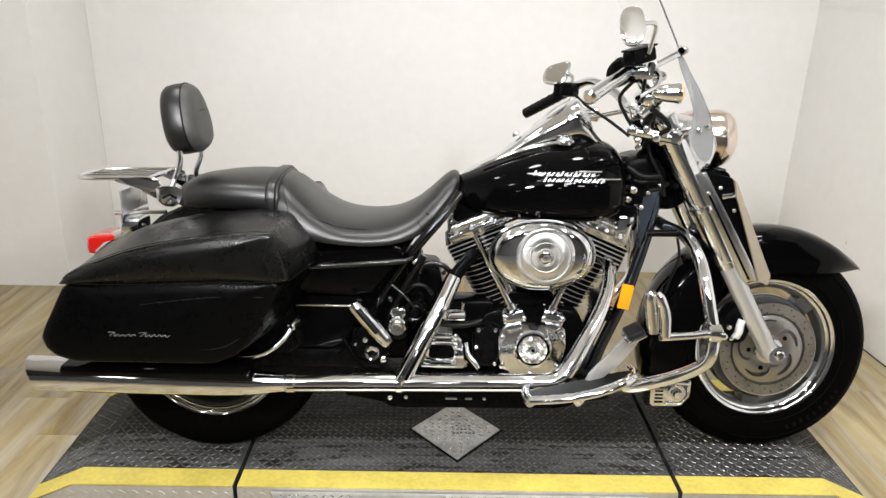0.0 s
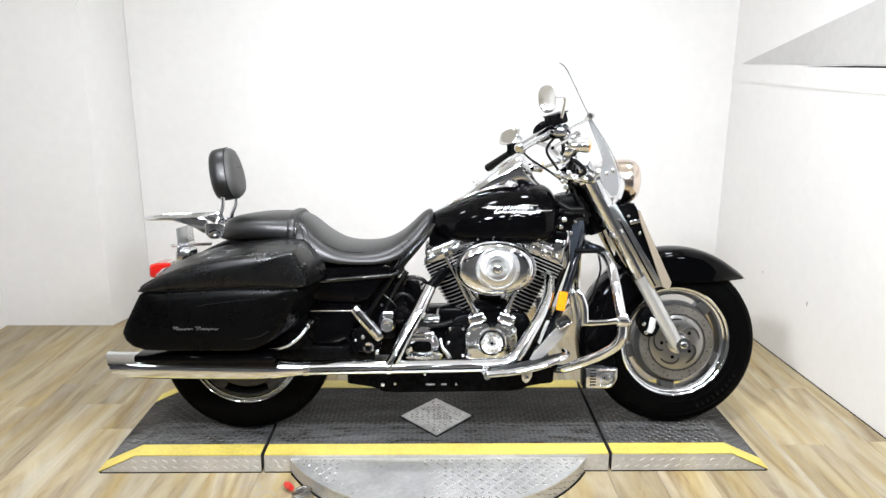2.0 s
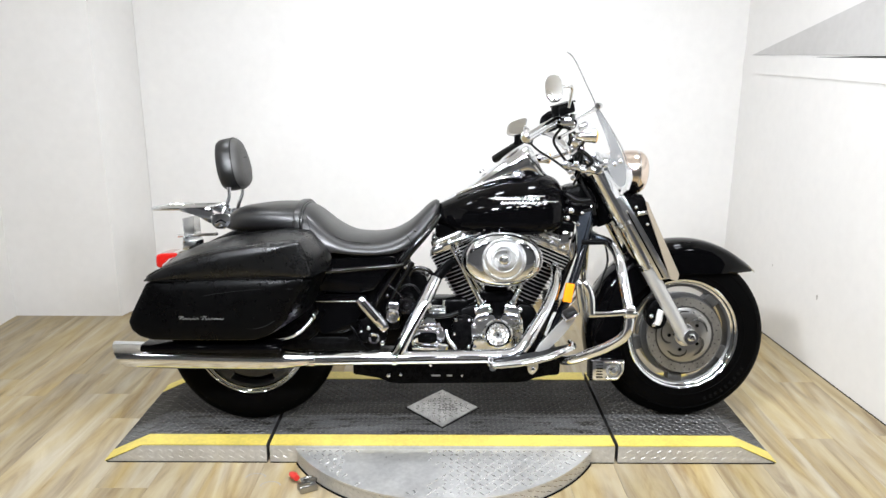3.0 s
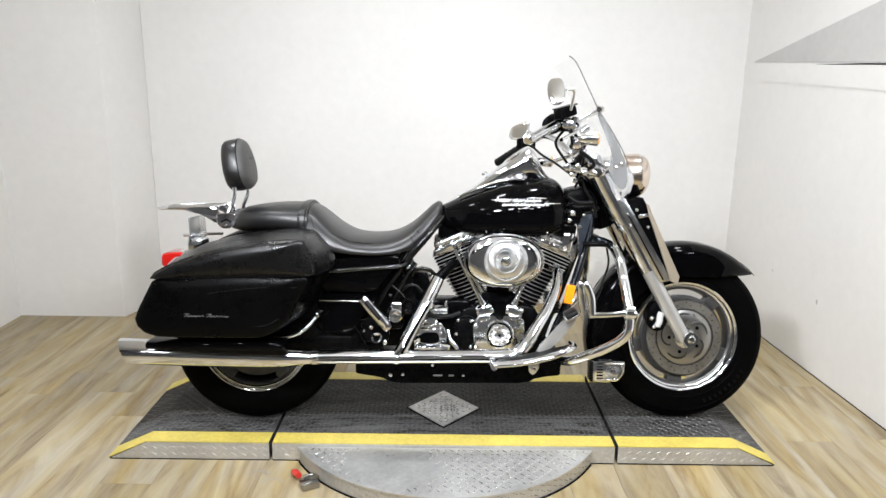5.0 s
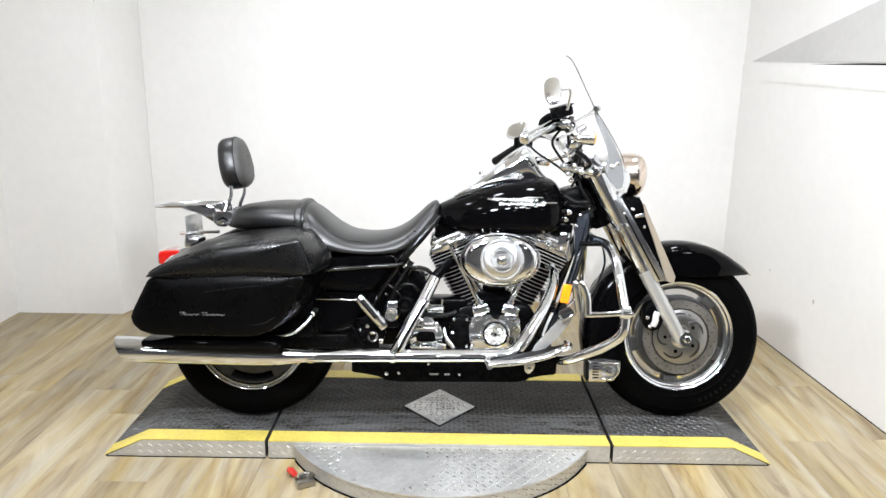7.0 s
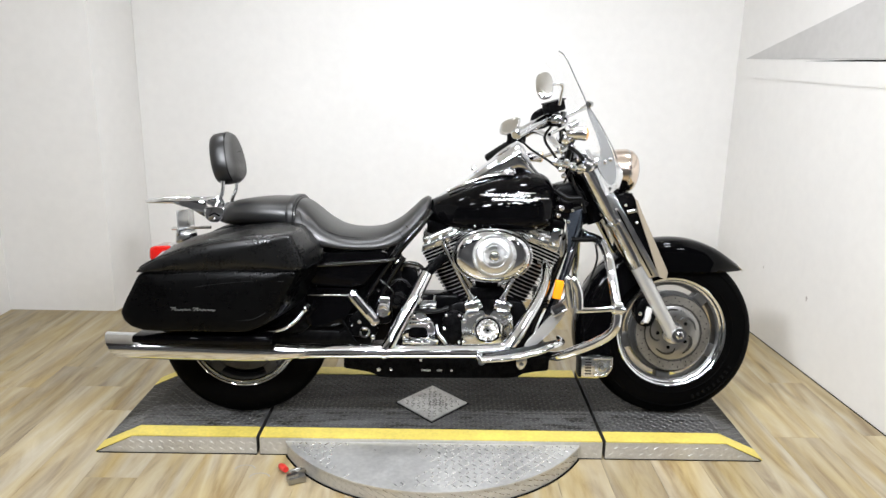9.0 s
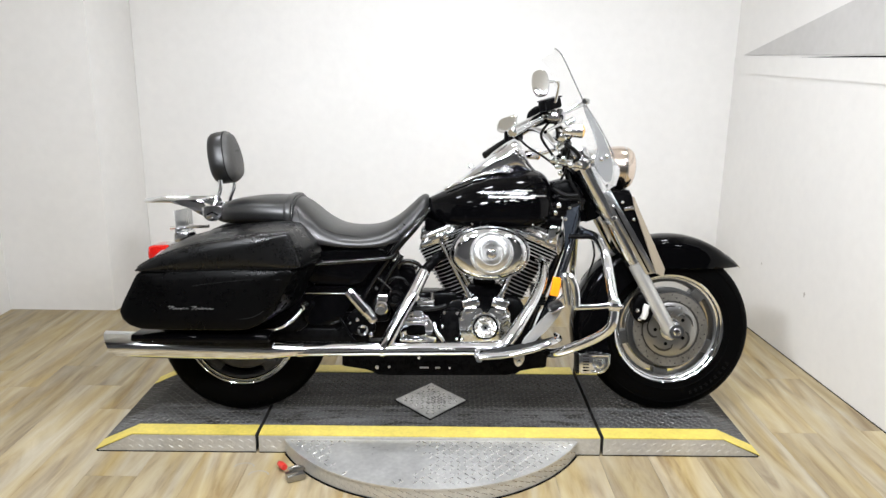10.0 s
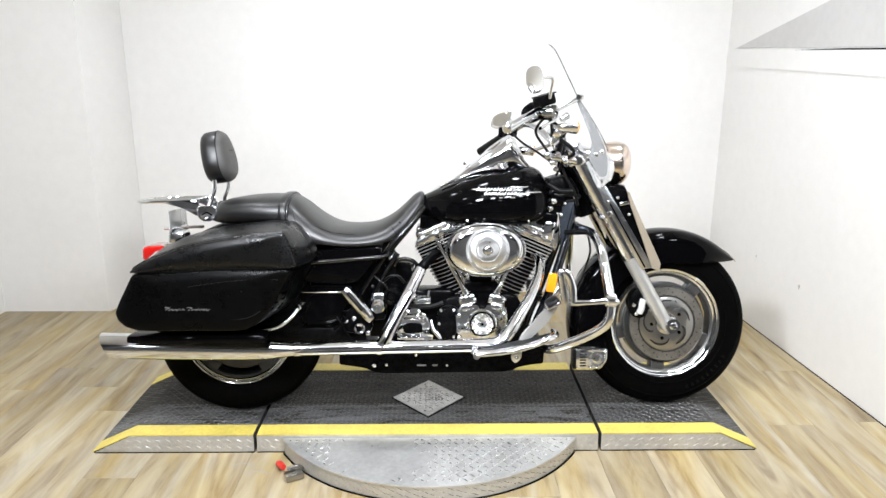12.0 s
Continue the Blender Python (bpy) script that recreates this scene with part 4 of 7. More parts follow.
# black filler plate added to close the camera's view below the bags
part("inner_liner", plate(rounded([(-0.900, 0.322), (-0.900, 0.480), (-0.300, 0.480), (-0.300, 0.322)], 1, 0.1), 0.140, 0.146, 0.002), BLACK_SATIN, bike, "black filler plate closing the view below the bag")
for far in (False, True):
    flip = mirrored if far else (lambda q: q)
    bag = hang(new("saddlebag"), bike)
    tagged(bag, "black leather-covered hard saddlebag with stitched lid")
    part("bag_body", flip(shell(BAG, BAG_IN, Y_OUT - 0.014, Y_IN)), LEATHER_DIM, bag)
    part("bag_lid", flip(shell(LID, LID_IN, Y_OUT - 0.018, Y_IN + 0.002)), LEATHER, bag, "stitched black leather lid")
    seam = [(-0.972, -0.112, 0.658), (-0.940, -0.124, 0.659), (-0.800, -0.135, 0.6635), (-0.646, -0.136, 0.6710), (-0.520, -0.128, 0.6715), (-0.440, -0.116, 0.673), (-0.416, -0.060, 0.675), (-0.392, 0.050, 0.680)]
    part("lid_seam", flip(tube(seam, 0.0020, 8, 6)), GAP, bag, "dark rubber lid seam")
    crest = [(-0.966, -0.113, 0.670), (-0.915, -0.114, 0.698), (-0.819, -0.114, 0.7345), (-0.731, -0.114, 0.757), (-0.610, -0.114, 0.777), (-0.506, -0.114, 0.787), (-0.468, -0.114, 0.786), (-0.441, -0.114, 0.731), (-0.428, -0.114, 0.682)]
    part("lid_piping", flip(tube(crest, 0.0026, 8, 6)), LEATHER, bag, "sewn leather piping")
    part("crest_stitching", flip(tube([(x, y + 0.012, z + 0.0045) for x, y, z in crest[:7]], 0.0010, 6, 6)), THREAD, bag)
    part("stitching", flip(tube([(-0.903, -0.1290, 0.540), (-0.900, -0.1290, 0.520), (-0.880, -0.1290, 0.506), (-0.720, -0.1305, 0.503), (-0.600, -0.1275, 0.506), (-0.548, -0.1240, 0.530)], 0.0012, 6, 6)), THREAD, bag, "grey stitched outline")
    part("edge_stitching", flip(tube([(-0.780, -0.1325, 0.612), (-0.746, -0.1330, 0.618), (-0.642, -0.1320, 0.631), (-0.560, -0.1275, 0.636), (-0.487, -0.1245, 0.634)], 0.0010, 6, 6)), THREAD, bag)
    # black block put in for the dark gap between bag and muffler
    part("bag_shoe", flip(box(-0.775, -0.015, 0.424, 0.47, 0.15, 0.030, 0.012)), PAINT, bag, "gloss black block standing in for the dark gap under the bag")
    # script on the bag, as a row of plain silver strokes
    strokes = []
    for n0, n1 in ((0, 11), (12, 24)):
        pts = []
        for k in range(n0, n1):
            h = (0.0028 if k % 2 else -0.0022) * (2.6 if k - n0 == 1 else 0.8 + 0.5 * (k * 7 % 5) / 4)
            pts.append((-0.855 + 0.0062 * k + 0.6 * h, -0.1335, 0.537 + h))
        strokes += [tube(pts, 0.0009, 6, 4), tube([(pts[0][0] - 0.004, -0.1335, 0.5435), (pts[0][0] + 0.006, -0.1335, 0.5450), (pts[0][0] + 0.016, -0.1335, 0.5440)], 0.0008, 6, 3)]
    part("script_badge", flip(join(*strokes)), DIM_LETTER, bag, "small silver script badge")

part("shock_cover", plate(rounded([(-0.640, 0.400), (-0.640, 0.560), (-0.440, 0.640), (-0.420, 0.560), (-0.450, 0.400)], 2, 0.15), 0.110, 0.140, 0.006), BLACK_SATIN, bike, "black shock and strut cover")

# ---- seat ----
SEAT = [  # x, top, bottom, half width, roundness
    (-0.802, 0.822, 0.800, 0.045, 2.4), (-0.795, 0.842, 0.790, 0.090, 2.5), (-0.765, 0.862, 0.784, 0.128, 2.6), (-0.735, 0.872, 0.782, 0.142, 2.6), (-0.655, 0.884, 0.784, 0.160, 2.6), (-0.585, 0.888, 0.784, 0.168, 2.5), (-0.500, 0.887, 0.770, 0.170, 2.5),
]
RIDER = [
    (-0.512, 0.884, 0.735, 0.171, 2.5), (-0.478, 0.873, 0.722, 0.183, 2.5), (-0.446, 0.849, 0.712, 0.196, 2.5), (-0.398, 0.809, 0.716, 0.204, 2.4), (-0.340, 0.780, 0.712, 0.206, 2.15), (-0.268, 0.773, 0.708, 0.201, 1.95),
    (-0.192, 0.782, 0.710, 0.187, 1.95), (-0.130, 0.812, 0.724, 0.162, 1.95), (-0.085, 0.849, 0.752, 0.132, 1.95), (-0.048, 0.884, 0.796, 0.105, 1.95), (-0.024, 0.897, 0.830, 0.085, 1.95), (-0.010, 0.891, 0.855, 0.060, 1.95),
]


def cushion(rows, dish=0.0, waist=0.42, low=3.5):
    """Skins cross sections; waist is the height of the widest line, low squares the underside."""
    fine = spline([(r[0], r[1], r[2]) for r in rows], 5)
    more = spline([(r[3], r[4], 0) for r in rows], 5)
    rings = []
    for p, q in zip(fine, more):
        mid = p.z + waist * (p.y - p.z)
        ring = []
        for k in range(44):
            a = 2 * math.pi * k / 44
            c, sn = math.cos(a), math.sin(a)
            pw, hh = (q.y, p.y - mid) if sn >= 0 else (low, mid - p.z)
            y = q.x * math.copysign(abs(c) ** (2 / pw), c)
            lift = dish * (1 - math.cos(min(1, abs(y) / q.x) * math.pi)) * 0.5 if sn > 0 else 0
            ring.append((p.x, B + y, mid + hh * math.copysign(abs(sn) ** (2 / pw), sn) + lift))
        rings.append(ring)
    return loft(rings)


seat = hang(new("seat"), bike)
tagged(seat, "smooth black vinyl two-up seat with stitched seams")
part("pillion_pad", cushion(SEAT), VINYL, seat)
part("rider_pad", cushion(RIDER, 0.004, waist=0.12, low=2.6), VINYL, seat)


def over(x, rows, lift=0.002, a0=12, a1=168, dx=0.0):
    """A line across a cushion, from side to side over its top."""
    xs = [r[0] for r in rows]
    i = max(k for k in range(len(xs) - 1) if xs[k] <= x)
    t = (x - xs[i]) / (xs[i + 1] - xs[i])
    top, bot, half, pw = (rows[i][k] + t * (rows[i + 1][k] - rows[i][k]) for k in (1, 2, 3, 4))
    mid, out = bot + (0.12 if rows is RIDER else 0.42) * (top - bot), []
    for k in range(25):
        a = radians(a0 + (a1 - a0) * k / 24)
        c, sn = math.cos(a), math.sin(a)
        p, hh = (pw, top - mid) if sn >= 0 else (2.6 if rows is RIDER else 3.5, mid - bot)
        out.append((x + dx * (1 - sn), B + (half + lift) * math.copysign(abs(c) ** (2 / p), c), mid + (hh + lift) * math.copysign(abs(sn) ** (2 / p), sn) + (0.002 * (1 - math.cos(abs(c) ** (2 / p) * math.pi)) if rows is RIDER and sn > 0 else 0.0)))
    return out


strap_lines = [over(x, SEAT, h, -12, 192) for x, h in ((-0.5320, -0.001), (-0.5300, 0.0065), (-0.5270, 0.0080), (-0.5100, 0.0080), (-0.5075, 0.0065), (-0.5055, -0.001))]
part("seat_strap", loft(strap_lines, cap=False, closed=False), VINYL, seat, "narrow black cross strap")
for xs in (-0.5315, -0.5060):
    part("strap_seam", tube(over(xs, SEAT, 0.0003, -10, 190), 0.0012, 6, 2), THREAD, seat)
part("top_seam", tube([over(-0.500 + 0.02 * k, RIDER, -0.0012, 146, 146)[0] for k in range(4, 13)], 0.0013, 6, 2), THREAD, seat)
part("wing_seam", tube([over(-0.488 + 0.006 * k, RIDER, 0.0004, 138 + 7 * k, 138 + 7 * k)[0] for k in range(9)], 0.0013, 6, 2), THREAD, seat)
part("nose_seam", tube([over(-0.128 + 0.003 * k, RIDER, 0.0004, 150 + 5 * k, 150 + 5 * k)[0] for k in range(9)], 0.0013, 6, 2), THREAD, seat)
part("saddle_seam", tube([over(-0.470 + 0.0032 * k, RIDER, -0.0016, 90 + 7.6 * k, 90 + 7.6 * k)[0] for k in range(4, 12)], 0.0012, 6, 3), THREAD, seat)

# ---- tank ----
TANK = [
    (-0.034, 0.862, 0.824, 0.030, 2.0), (-0.008, 0.884, 0.806, 0.070, 2.1), (0.045, 0.912, 0.792, 0.112, 2.1), (0.095, 0.935, 0.785, 0.142, 2.1), (0.165, 0.964, 0.779, 0.167, 2.1), (0.245, 0.988, 0.777, 0.183, 2.1),
    (0.322, 0.999, 0.777, 0.185, 2.1), (0.380, 0.996, 0.782, 0.177, 2.1), (0.420, 0.981, 0.795, 0.160, 2.1), (0.442, 0.955, 0.818, 0.132, 2.1), (0.452, 0.924, 0.850, 0.090, 2.1),
]
part("fuel_tank", cushion(TANK, waist=0.36, low=4.5), PAINT, bike, "gloss black teardrop fuel tank")

# ---- engine ----
engine = hang(new("engine"), bike)
tagged(engine, "air-cooled V-twin with chrome covers and finned black cylinders")
CX, CZ = 0.2155, 0.352
FIN = mat("machined_fin_edge", (0.86, 0.86, 0.85), 0.28, 0.95, vary=0.15, scale=60)


def along(side, t, y=B):
    """A point t up a cylinder's axis, on the rear (-1) or front (1) one."""
    a = radians(29.5 * side)
    return Vector((CX + t * math.sin(a), y, CZ + t * math.cos(a)))


def finned(name, bm, m, parent):
    """A fin whose flat sides are painted black and whose rim is machined bright."""
    ob = part(name, moved(bm, m), FIN, parent)
    ob.data.materials.append(BLACK_DEEP)
    axis = m.to_3x3() @ Vector((0, 0, 1))
    for f in ob.data.polygons:
        f.material_index = 1 if abs(f.normal.dot(axis)) > 0.8 else 0
    return ob


for side in (-1, 1):
    tilt = Matrix.Rotation(radians(23 * side), 4, "Y")
    part("cylinder", rod(along(side, 0.150), along(side, 0.380), 0.050, 28), GAP, engine, "black cylinder barrel")
    for k in range(12):
        r = 0.0575 + 0.0009 * k
        disc = lathe([(0.030, -0.0014), (r - 0.0005, -0.0014), (r, -0.0009), (r, 0.0009), (r - 0.0005, 0.0014), (0.030, 0.0014)], 40, closed=True)
        finned("cooling_fin", disc, Matrix.Translation(along(side, 0.176 + 0.0150 * k)) @ tilt, engine)
    for k in range(5):
        m = Matrix.Translation(along(side, 0.366 + 0.0125 * k)) @ tilt
        finned("head_fin", box(-0.028 * side, 0, 0, 0.176, 0.186, 0.0034, 0.0006, seg=1), m, engine)
    m = Matrix.Translation(along(side, 0.391)) @ tilt
    part("cylinder_head", moved(box(-0.028 * side, 0.004, 0, 0.164, 0.160, 0.064, 0.0), m), GAP, engine, "black cylinder head")
    m = Matrix.Translation((CX + 0.158 * side, B, 0.752)) @ tilt
    part("rocker_base", moved(box(0, 0, -0.006, 0.205, 0.190, 0.026, 0.006), m), CHROME_SOFT, engine, "chrome rocker box base")
    lid = join(box(0, 0, 0.020, 0.192, 0.182, 0.026, 0.009, seg=3), box(0.012 * side, 0.004, 0.036, 0.150, 0.140, 0.022, 0.008, seg=3))
    part("rocker_cover", moved(lid, m), SATIN_BRIGHT, engine, "chrome rocker cover")
    for u in (-0.075, -0.03, 0.03, 0.075):
        part("bolt", lathe([(0, 0.010), (0.006, 0.010), (0.008, 0.007), (0.008, 0)], 10, m @ pose(u, -0.094, 0.008, 75)), CHROME_SOFT, engine)
    part("rocker_ridge", moved(box(0, -0.092, 0.000, 0.120, 0.012, 0.016, 0.004), m), CHROME, engine)

# pushrod tubes, two a cylinder
for base, lean in ((0.150, -22.5), (0.258, 22.5)):
    for off, y in ((-0.002, 0.158), (0.016 if lean < 0 else -0.016, 0.200)):
        a = Vector((base + off, y, 0.520))
        b = Vector((base + off + (0.078 if lean > 0 else -0.112), y + 0.012, 0.690 if lean > 0 else 0.730))
        part("pushrod_tube", rod(a, b, 0.0108, 16, r2=0.0098), CHROME, engine, "chrome pushrod tube")
        part("tube_collar", rod(a.lerp(b, 0.0), a.lerp(b, 0.10), 0.0150, 16, bevel=0.002), CHROME, engine)
    part("lifter_block", join(box(base, 0.155, 0.506, 0.066, 0.060, 0.040, 0.010, (0, lean * 0.8, 0)), box(base, 0.148, 0.482, 0.052, 0.060, 0.030, 0.010, (0, lean * 0.8, 0))), CHROME, engine, "chrome lifter block cover")
    bolts([(base - 0.026, 0.122, 0.512, 0.0075), (base + 0.026, 0.122, 0.512, 0.0075)], engine)

def sunburst(rings, count, ripple, m):
    """A turned disc whose rings carry fine radial ridges."""
    bm = bmesh.new()
    vs = []
    for r, h, w in rings:
        vs.append([bm.verts.new((r * math.cos(math.pi * i / count), r * math.sin(math.pi * i / count), h + (ripple * w if i % 2 else 0.0))) for i in range(2 * count)])
    for p, q in zip(vs, vs[1:]):
        for i in range(2 * count):
            j = (i + 1) % (2 * count)
            bm.faces.new((p[i], q[i], q[j], p[j]))
    bm.faces.new(vs[0])
    return moved(bm, m)


# crankcase, gear cover and its round badge
part("crankcase", join(plate(rounded([(0.045, 0.300), (0.020, 0.420), (0.075, 0.520), (0.330, 0.530), (0.375, 0.440), (0.350, 0.300)], 2, 0.2), 0.180, 0.400, 0.010)), BLACK_DEEP, engine, "black engine crankcase")
part("cam_cover", plate(rounded([(0.115, 0.360), (0.105, 0.470), (0.135, 0.505), (0.178, 0.478), (0.230, 0.478), (0.272, 0.505), (0.302, 0.468), (0.282, 0.360), (0.240, 0.345), (0.155, 0.345)], 2, 0.18), 0.120, 0.185, 0.012, 3), CHROME_SOFT, engine, "chrome cam gear cover")
part("cover_ring", lathe([(0.038, 0.004), (0.050, 0.004), (0.054, 0.0), (0.054, -0.012), (0.038, -0.012)], 48, pose(0.203, 0.118, 0.424, 90), closed=True), CHROME, engine)
part("cover_badge", lathe([(0, 0.008), (0.012, 0.008), (0.014, 0.005), (0.041, 0.005), (0.043, 0.002), (0.043, -0.004)], 48, pose(0.203, 0.116, 0.424, 90)), CHROME_SOFT, engine, "round chrome cover badge with ringed relief")
for k in range(5):
    a = 2 * math.pi * k / 5 + 0.3
    part("bolt", bolt(0.203 + 0.036 * math.cos(a), 0.109, 0.424 + 0.036 * math.sin(a), 0.005, 0.004), CHROME, engine)
part("badge_ring", lathe([(0.0425, 0.0065), (0.0455, 0.0065), (0.0455, 0.0), (0.0425, 0.0)], 48, pose(0.203, 0.116, 0.424, 90), closed=True), BLACK_DEEP, engine)
part("intake_block", join(box(0.203, 0.235, 0.600, 0.085, 0.08, 0.130, 0.015), box(0.203, 0.225, 0.545, 0.130, 0.08, 0.05, 0.012)), BLACK_DEEP, engine, "black intake housing between the cylinders")
part("badge_relief", sunburst([(0.015, 0.0080, 0), (0.020, 0.0095, 1), (0.027, 0.0080, 1), (0.029, 0.0100, 0), (0.032, 0.0100, 0), (0.033, 0.0080, 1), (0.038, 0.0090, 1), (0.0415, 0.006, 0)], 13, 0.0030, pose(0.203, 0.116, 0.424, 90)), SATIN_BRIGHT, engine, "raised ring of small marks", sharp=8)
part("badge_mark", join(*[moved(box(0, 0, 0, 0.011, 0.002, 0.004, 0.0008), pose(0.203, 0.1035, 0.424, 0, a, 0)) for a in (0, 60, 120)]), BLACK_DEEP, engine)
bolts([(0.118, 0.118, 0.375, 0.008), (0.118, 0.118, 0.455, 0.008), (0.286, 0.118, 0.460, 0.008), (0.275, 0.118, 0.372, 0.008), (0.200, 0.118, 0.352, 0.007)], engine)

def turned_metal():
    """Aluminium turned on a lathe: fine rings that spread the light into wedges."""
    m = mat("turned_aluminium", (0.78, 0.785, 0.79), 0.30, 1.0, vary=0.04, rough_vary=0.05, scale=20)
    n = m.node_tree.nodes
    tan = n.new("ShaderNodeTangent")
    tan.direction_type, tan.axis = "RADIAL", "Y"
    p = n["Principled BSDF"]
    p.inputs["Anisotropic"].default_value = 0.8
    m.node_tree.links.new(tan.outputs[0], p.inputs["Tangent"])
    return m


# air cleaner: a long oval bowl with a round ribbed centre
air = hang(new("air_cleaner"), bike)
tagged(air, "oval polished chrome air cleaner cover")
rings = []
for y, s in ((0.135, 0.90), (0.122, 0.985), (0.112, 1.0), (0.100, 1.0), (0.090, 0.985), (0.080, 0.955), (0.072, 0.90), (0.067, 0.80), (0.064, 0.66)):
    rings.append([(p[0], y, p[1]) for p in ellipse(0.214, 0.698, 0.141 * s, 0.0945 * s, 64, 2.1)])
part("cover_bowl", loft(rings), CHROME, air)
part("backing_plate", plate(ellipse(0.214, 0.698, 0.124, 0.082, 48), 0.132, 0.175, 0.004), BLACK_DEEP, air)
part("bowl_lip", tube([(p[0], 0.0985, p[1]) for p in ellipse(0.214, 0.698, 0.1425, 0.0958, 64, 2.1)] + [(0.214 + 0.1425, 0.0985, 0.698)], 0.0028, 8, 1, smooth=False), CHROME, air)
part("round_insert", lathe([(0.012, 0.0105), (0.019, 0.0105), (0.021, 0.0085), (0.023, 0.0108), (0.034, 0.0105), (0.036, 0.0085), (0.038, 0.0102), (0.058, 0.0085), (0.060, 0.0065), (0.062, 0.0088), (0.068, 0.0080), (0.071, 0.004), (0.073, -0.004)], 72, pose(0.218, 0.066, 0.702, 90) @ Matrix.Diagonal((1.10, 1.10, 1, 1))), turned_metal(), air, "round turned satin insert")
part("insert_boss", lathe([(0.006, 0.0145), (0.012, 0.0140), (0.015, 0.0120), (0.018, 0.0125), (0.020, 0.0105), (0.021, 0.005)], 48, pose(0.218, 0.066, 0.702, 90)), CHROME, air, "raised polished centre boss")
part("insert_centre", lathe([(0, 0.006), (0.006, 0.006), (0.008, 0.003), (0.008, 0)], 6, pose(0.218, 0.052, 0.702, 90)), CHROME, air)

# gearbox and the chrome pieces round it
part("gearbox", join(plate(rounded([(-0.145, 0.300), (-0.150, 0.430), (-0.100, 0.490), (0.035, 0.490), (0.080, 0.430), (0.060, 0.300)], 2, 0.2), 0.175, 0.410, 0.010)), BLACK_DEEP, engine, "black gearbox housing")
part("gearbox_side_cover", plate(rounded([(0.040, 0.360), (0.035, 0.455), (0.060, 0.480), (0.108, 0.480), (0.116, 0.450), (0.110, 0.362)], 2, 0.2), 0.140, 0.180, 0.008), BLACK_SATIN, engine)
bolts([(0.052, 0.138, 0.470, 0.006), (0.100, 0.138, 0.470, 0.006), (0.046, 0.138, 0.420, 0.006), (0.100, 0.138, 0.372, 0.006)], engine)
for k, z in enumerate((0.440, 0.455)):
    part("cover_rib", box(-0.048, 0.130, z, 0.076 - 0.02 * k, 0.026, 0.0070, 0.003), CHROME, engine)
part("clutch_cover", plate(rounded([(-0.112, 0.356), (-0.108, 0.420), (-0.082, 0.460), (-0.070, 0.476), (-0.026, 0.476), (-0.014, 0.456), (0.010, 0.440), (0.012, 0.372), (0.030, 0.356)], 2, 0.16), 0.138, 0.180, 0.010, 3), CHROME, engine, "chrome gearbox end cover")
part("cover_window", plate(rounded([(-0.088, 0.384), (-0.086, 0.414), (-0.074, 0.424), (-0.026, 0.424), (-0.016, 0.414), (-0.016, 0.384)], 1, 0.2), 0.1355, 0.142, 0.002), BLACK_DEEP, engine, "black recess in the end cover")
part("cover_tray", box(-0.058, 0.128, 0.372, 0.100, 0.030, 0.010, 0.004), CHROME, engine)
part("starter_block", join(plate(rounded([(-0.150, 0.440), (-0.150, 0.600), (-0.128, 0.636), (-0.062, 0.634), (-0.044, 0.560), (-0.044, 0.440)], 2, 0.15), 0.185, 0.330, 0.010), box(0.025, 0.250, 0.485, 0.15, 0.10, 0.095, 0.012), plate(rounded([(-0.270, 0.355), (-0.270, 0.520), (-0.200, 0.640), (-0.090, 0.640), (-0.090, 0.355)], 1, 0.15), 0.200, 0.260, 0.006)), BLACK_DEEP, engine, "black starter and oil housing")
bolts([(-0.100, 0.135, 0.385, 0.006), (-0.016, 0.135, 0.385, 0.006), (-0.012, 0.120, 0.456, 0.009), (-0.012, 0.128, 0.428, 0.007)], engine)
part("filler_tube", join(rod((-0.050, 0.160, 0.502), (0.016, 0.160, 0.502), 0.0165, 20, bevel=0.004), rod((0.004, 0.160, 0.512), (0.008, 0.158, 0.540), 0.006, 12)), CHROME, engine, "chrome oil filler tube")
part("oil_hose", tube([(-0.070, 0.13, 0.492), (-0.030, 0.125, 0.486), (0.020, 0.125, 0.488), (0.060, 0.130, 0.500)], 0.0075, 10, 6), BLACK_RUBBER, engine)
part("brake_hose", tube([(0.016, 0.115, 0.440), (0.024, 0.105, 0.410), (0.040, 0.100, 0.390), (0.052, 0.095, 0.374)], [0.006, 0.007, 0.009, 0.006], 10, 5), CHROME_SOFT, engine)

# starter and round switch behind the rear pipe
part("starter_motor", lathe([(0, 0.020), (0.012, 0.020), (0.014, 0.014), (0.030, 0.012), (0.034, 0.006), (0.036, -0.06)], 32, pose(-0.127, 0.112, 0.530, 90)), GLOSS_BLACK, engine, "black round starter cover")
part("starter_cap", lathe([(0.0, 0.008), (0.007, 0.008), (0.009, 0.0)], 20, pose(-0.127, 0.092, 0.530, 90)), GLOSS_BLACK, engine)
part("starter_ring", lathe([(0.016, 0.004), (0.019, 0.006), (0.021, 0.003), (0.019, 0.0)], 32, pose(-0.127, 0.096, 0.530, 90), closed=True), GLOSS_BLACK, engine)
part("starter_hose", tube([(-0.190, 0.100, 0.605), (-0.166, 0.094, 0.586), (-0.144, 0.094, 0.566), (-0.136, 0.100, 0.545)], 0.0042, 12, 6), GLOSS_BLACK, engine, "glossy black hose")
part("head_bracket", tube([(-0.116, 0.120, 0.636), (-0.107, 0.116, 0.656), (-0.083, 0.114, 0.664), (-0.052, 0.116, 0.657), (-0.032, 0.122, 0.638)], 0.0075, 12, 6), GLOSS_BLACK, engine, "black bracket behind the rear cylinder")
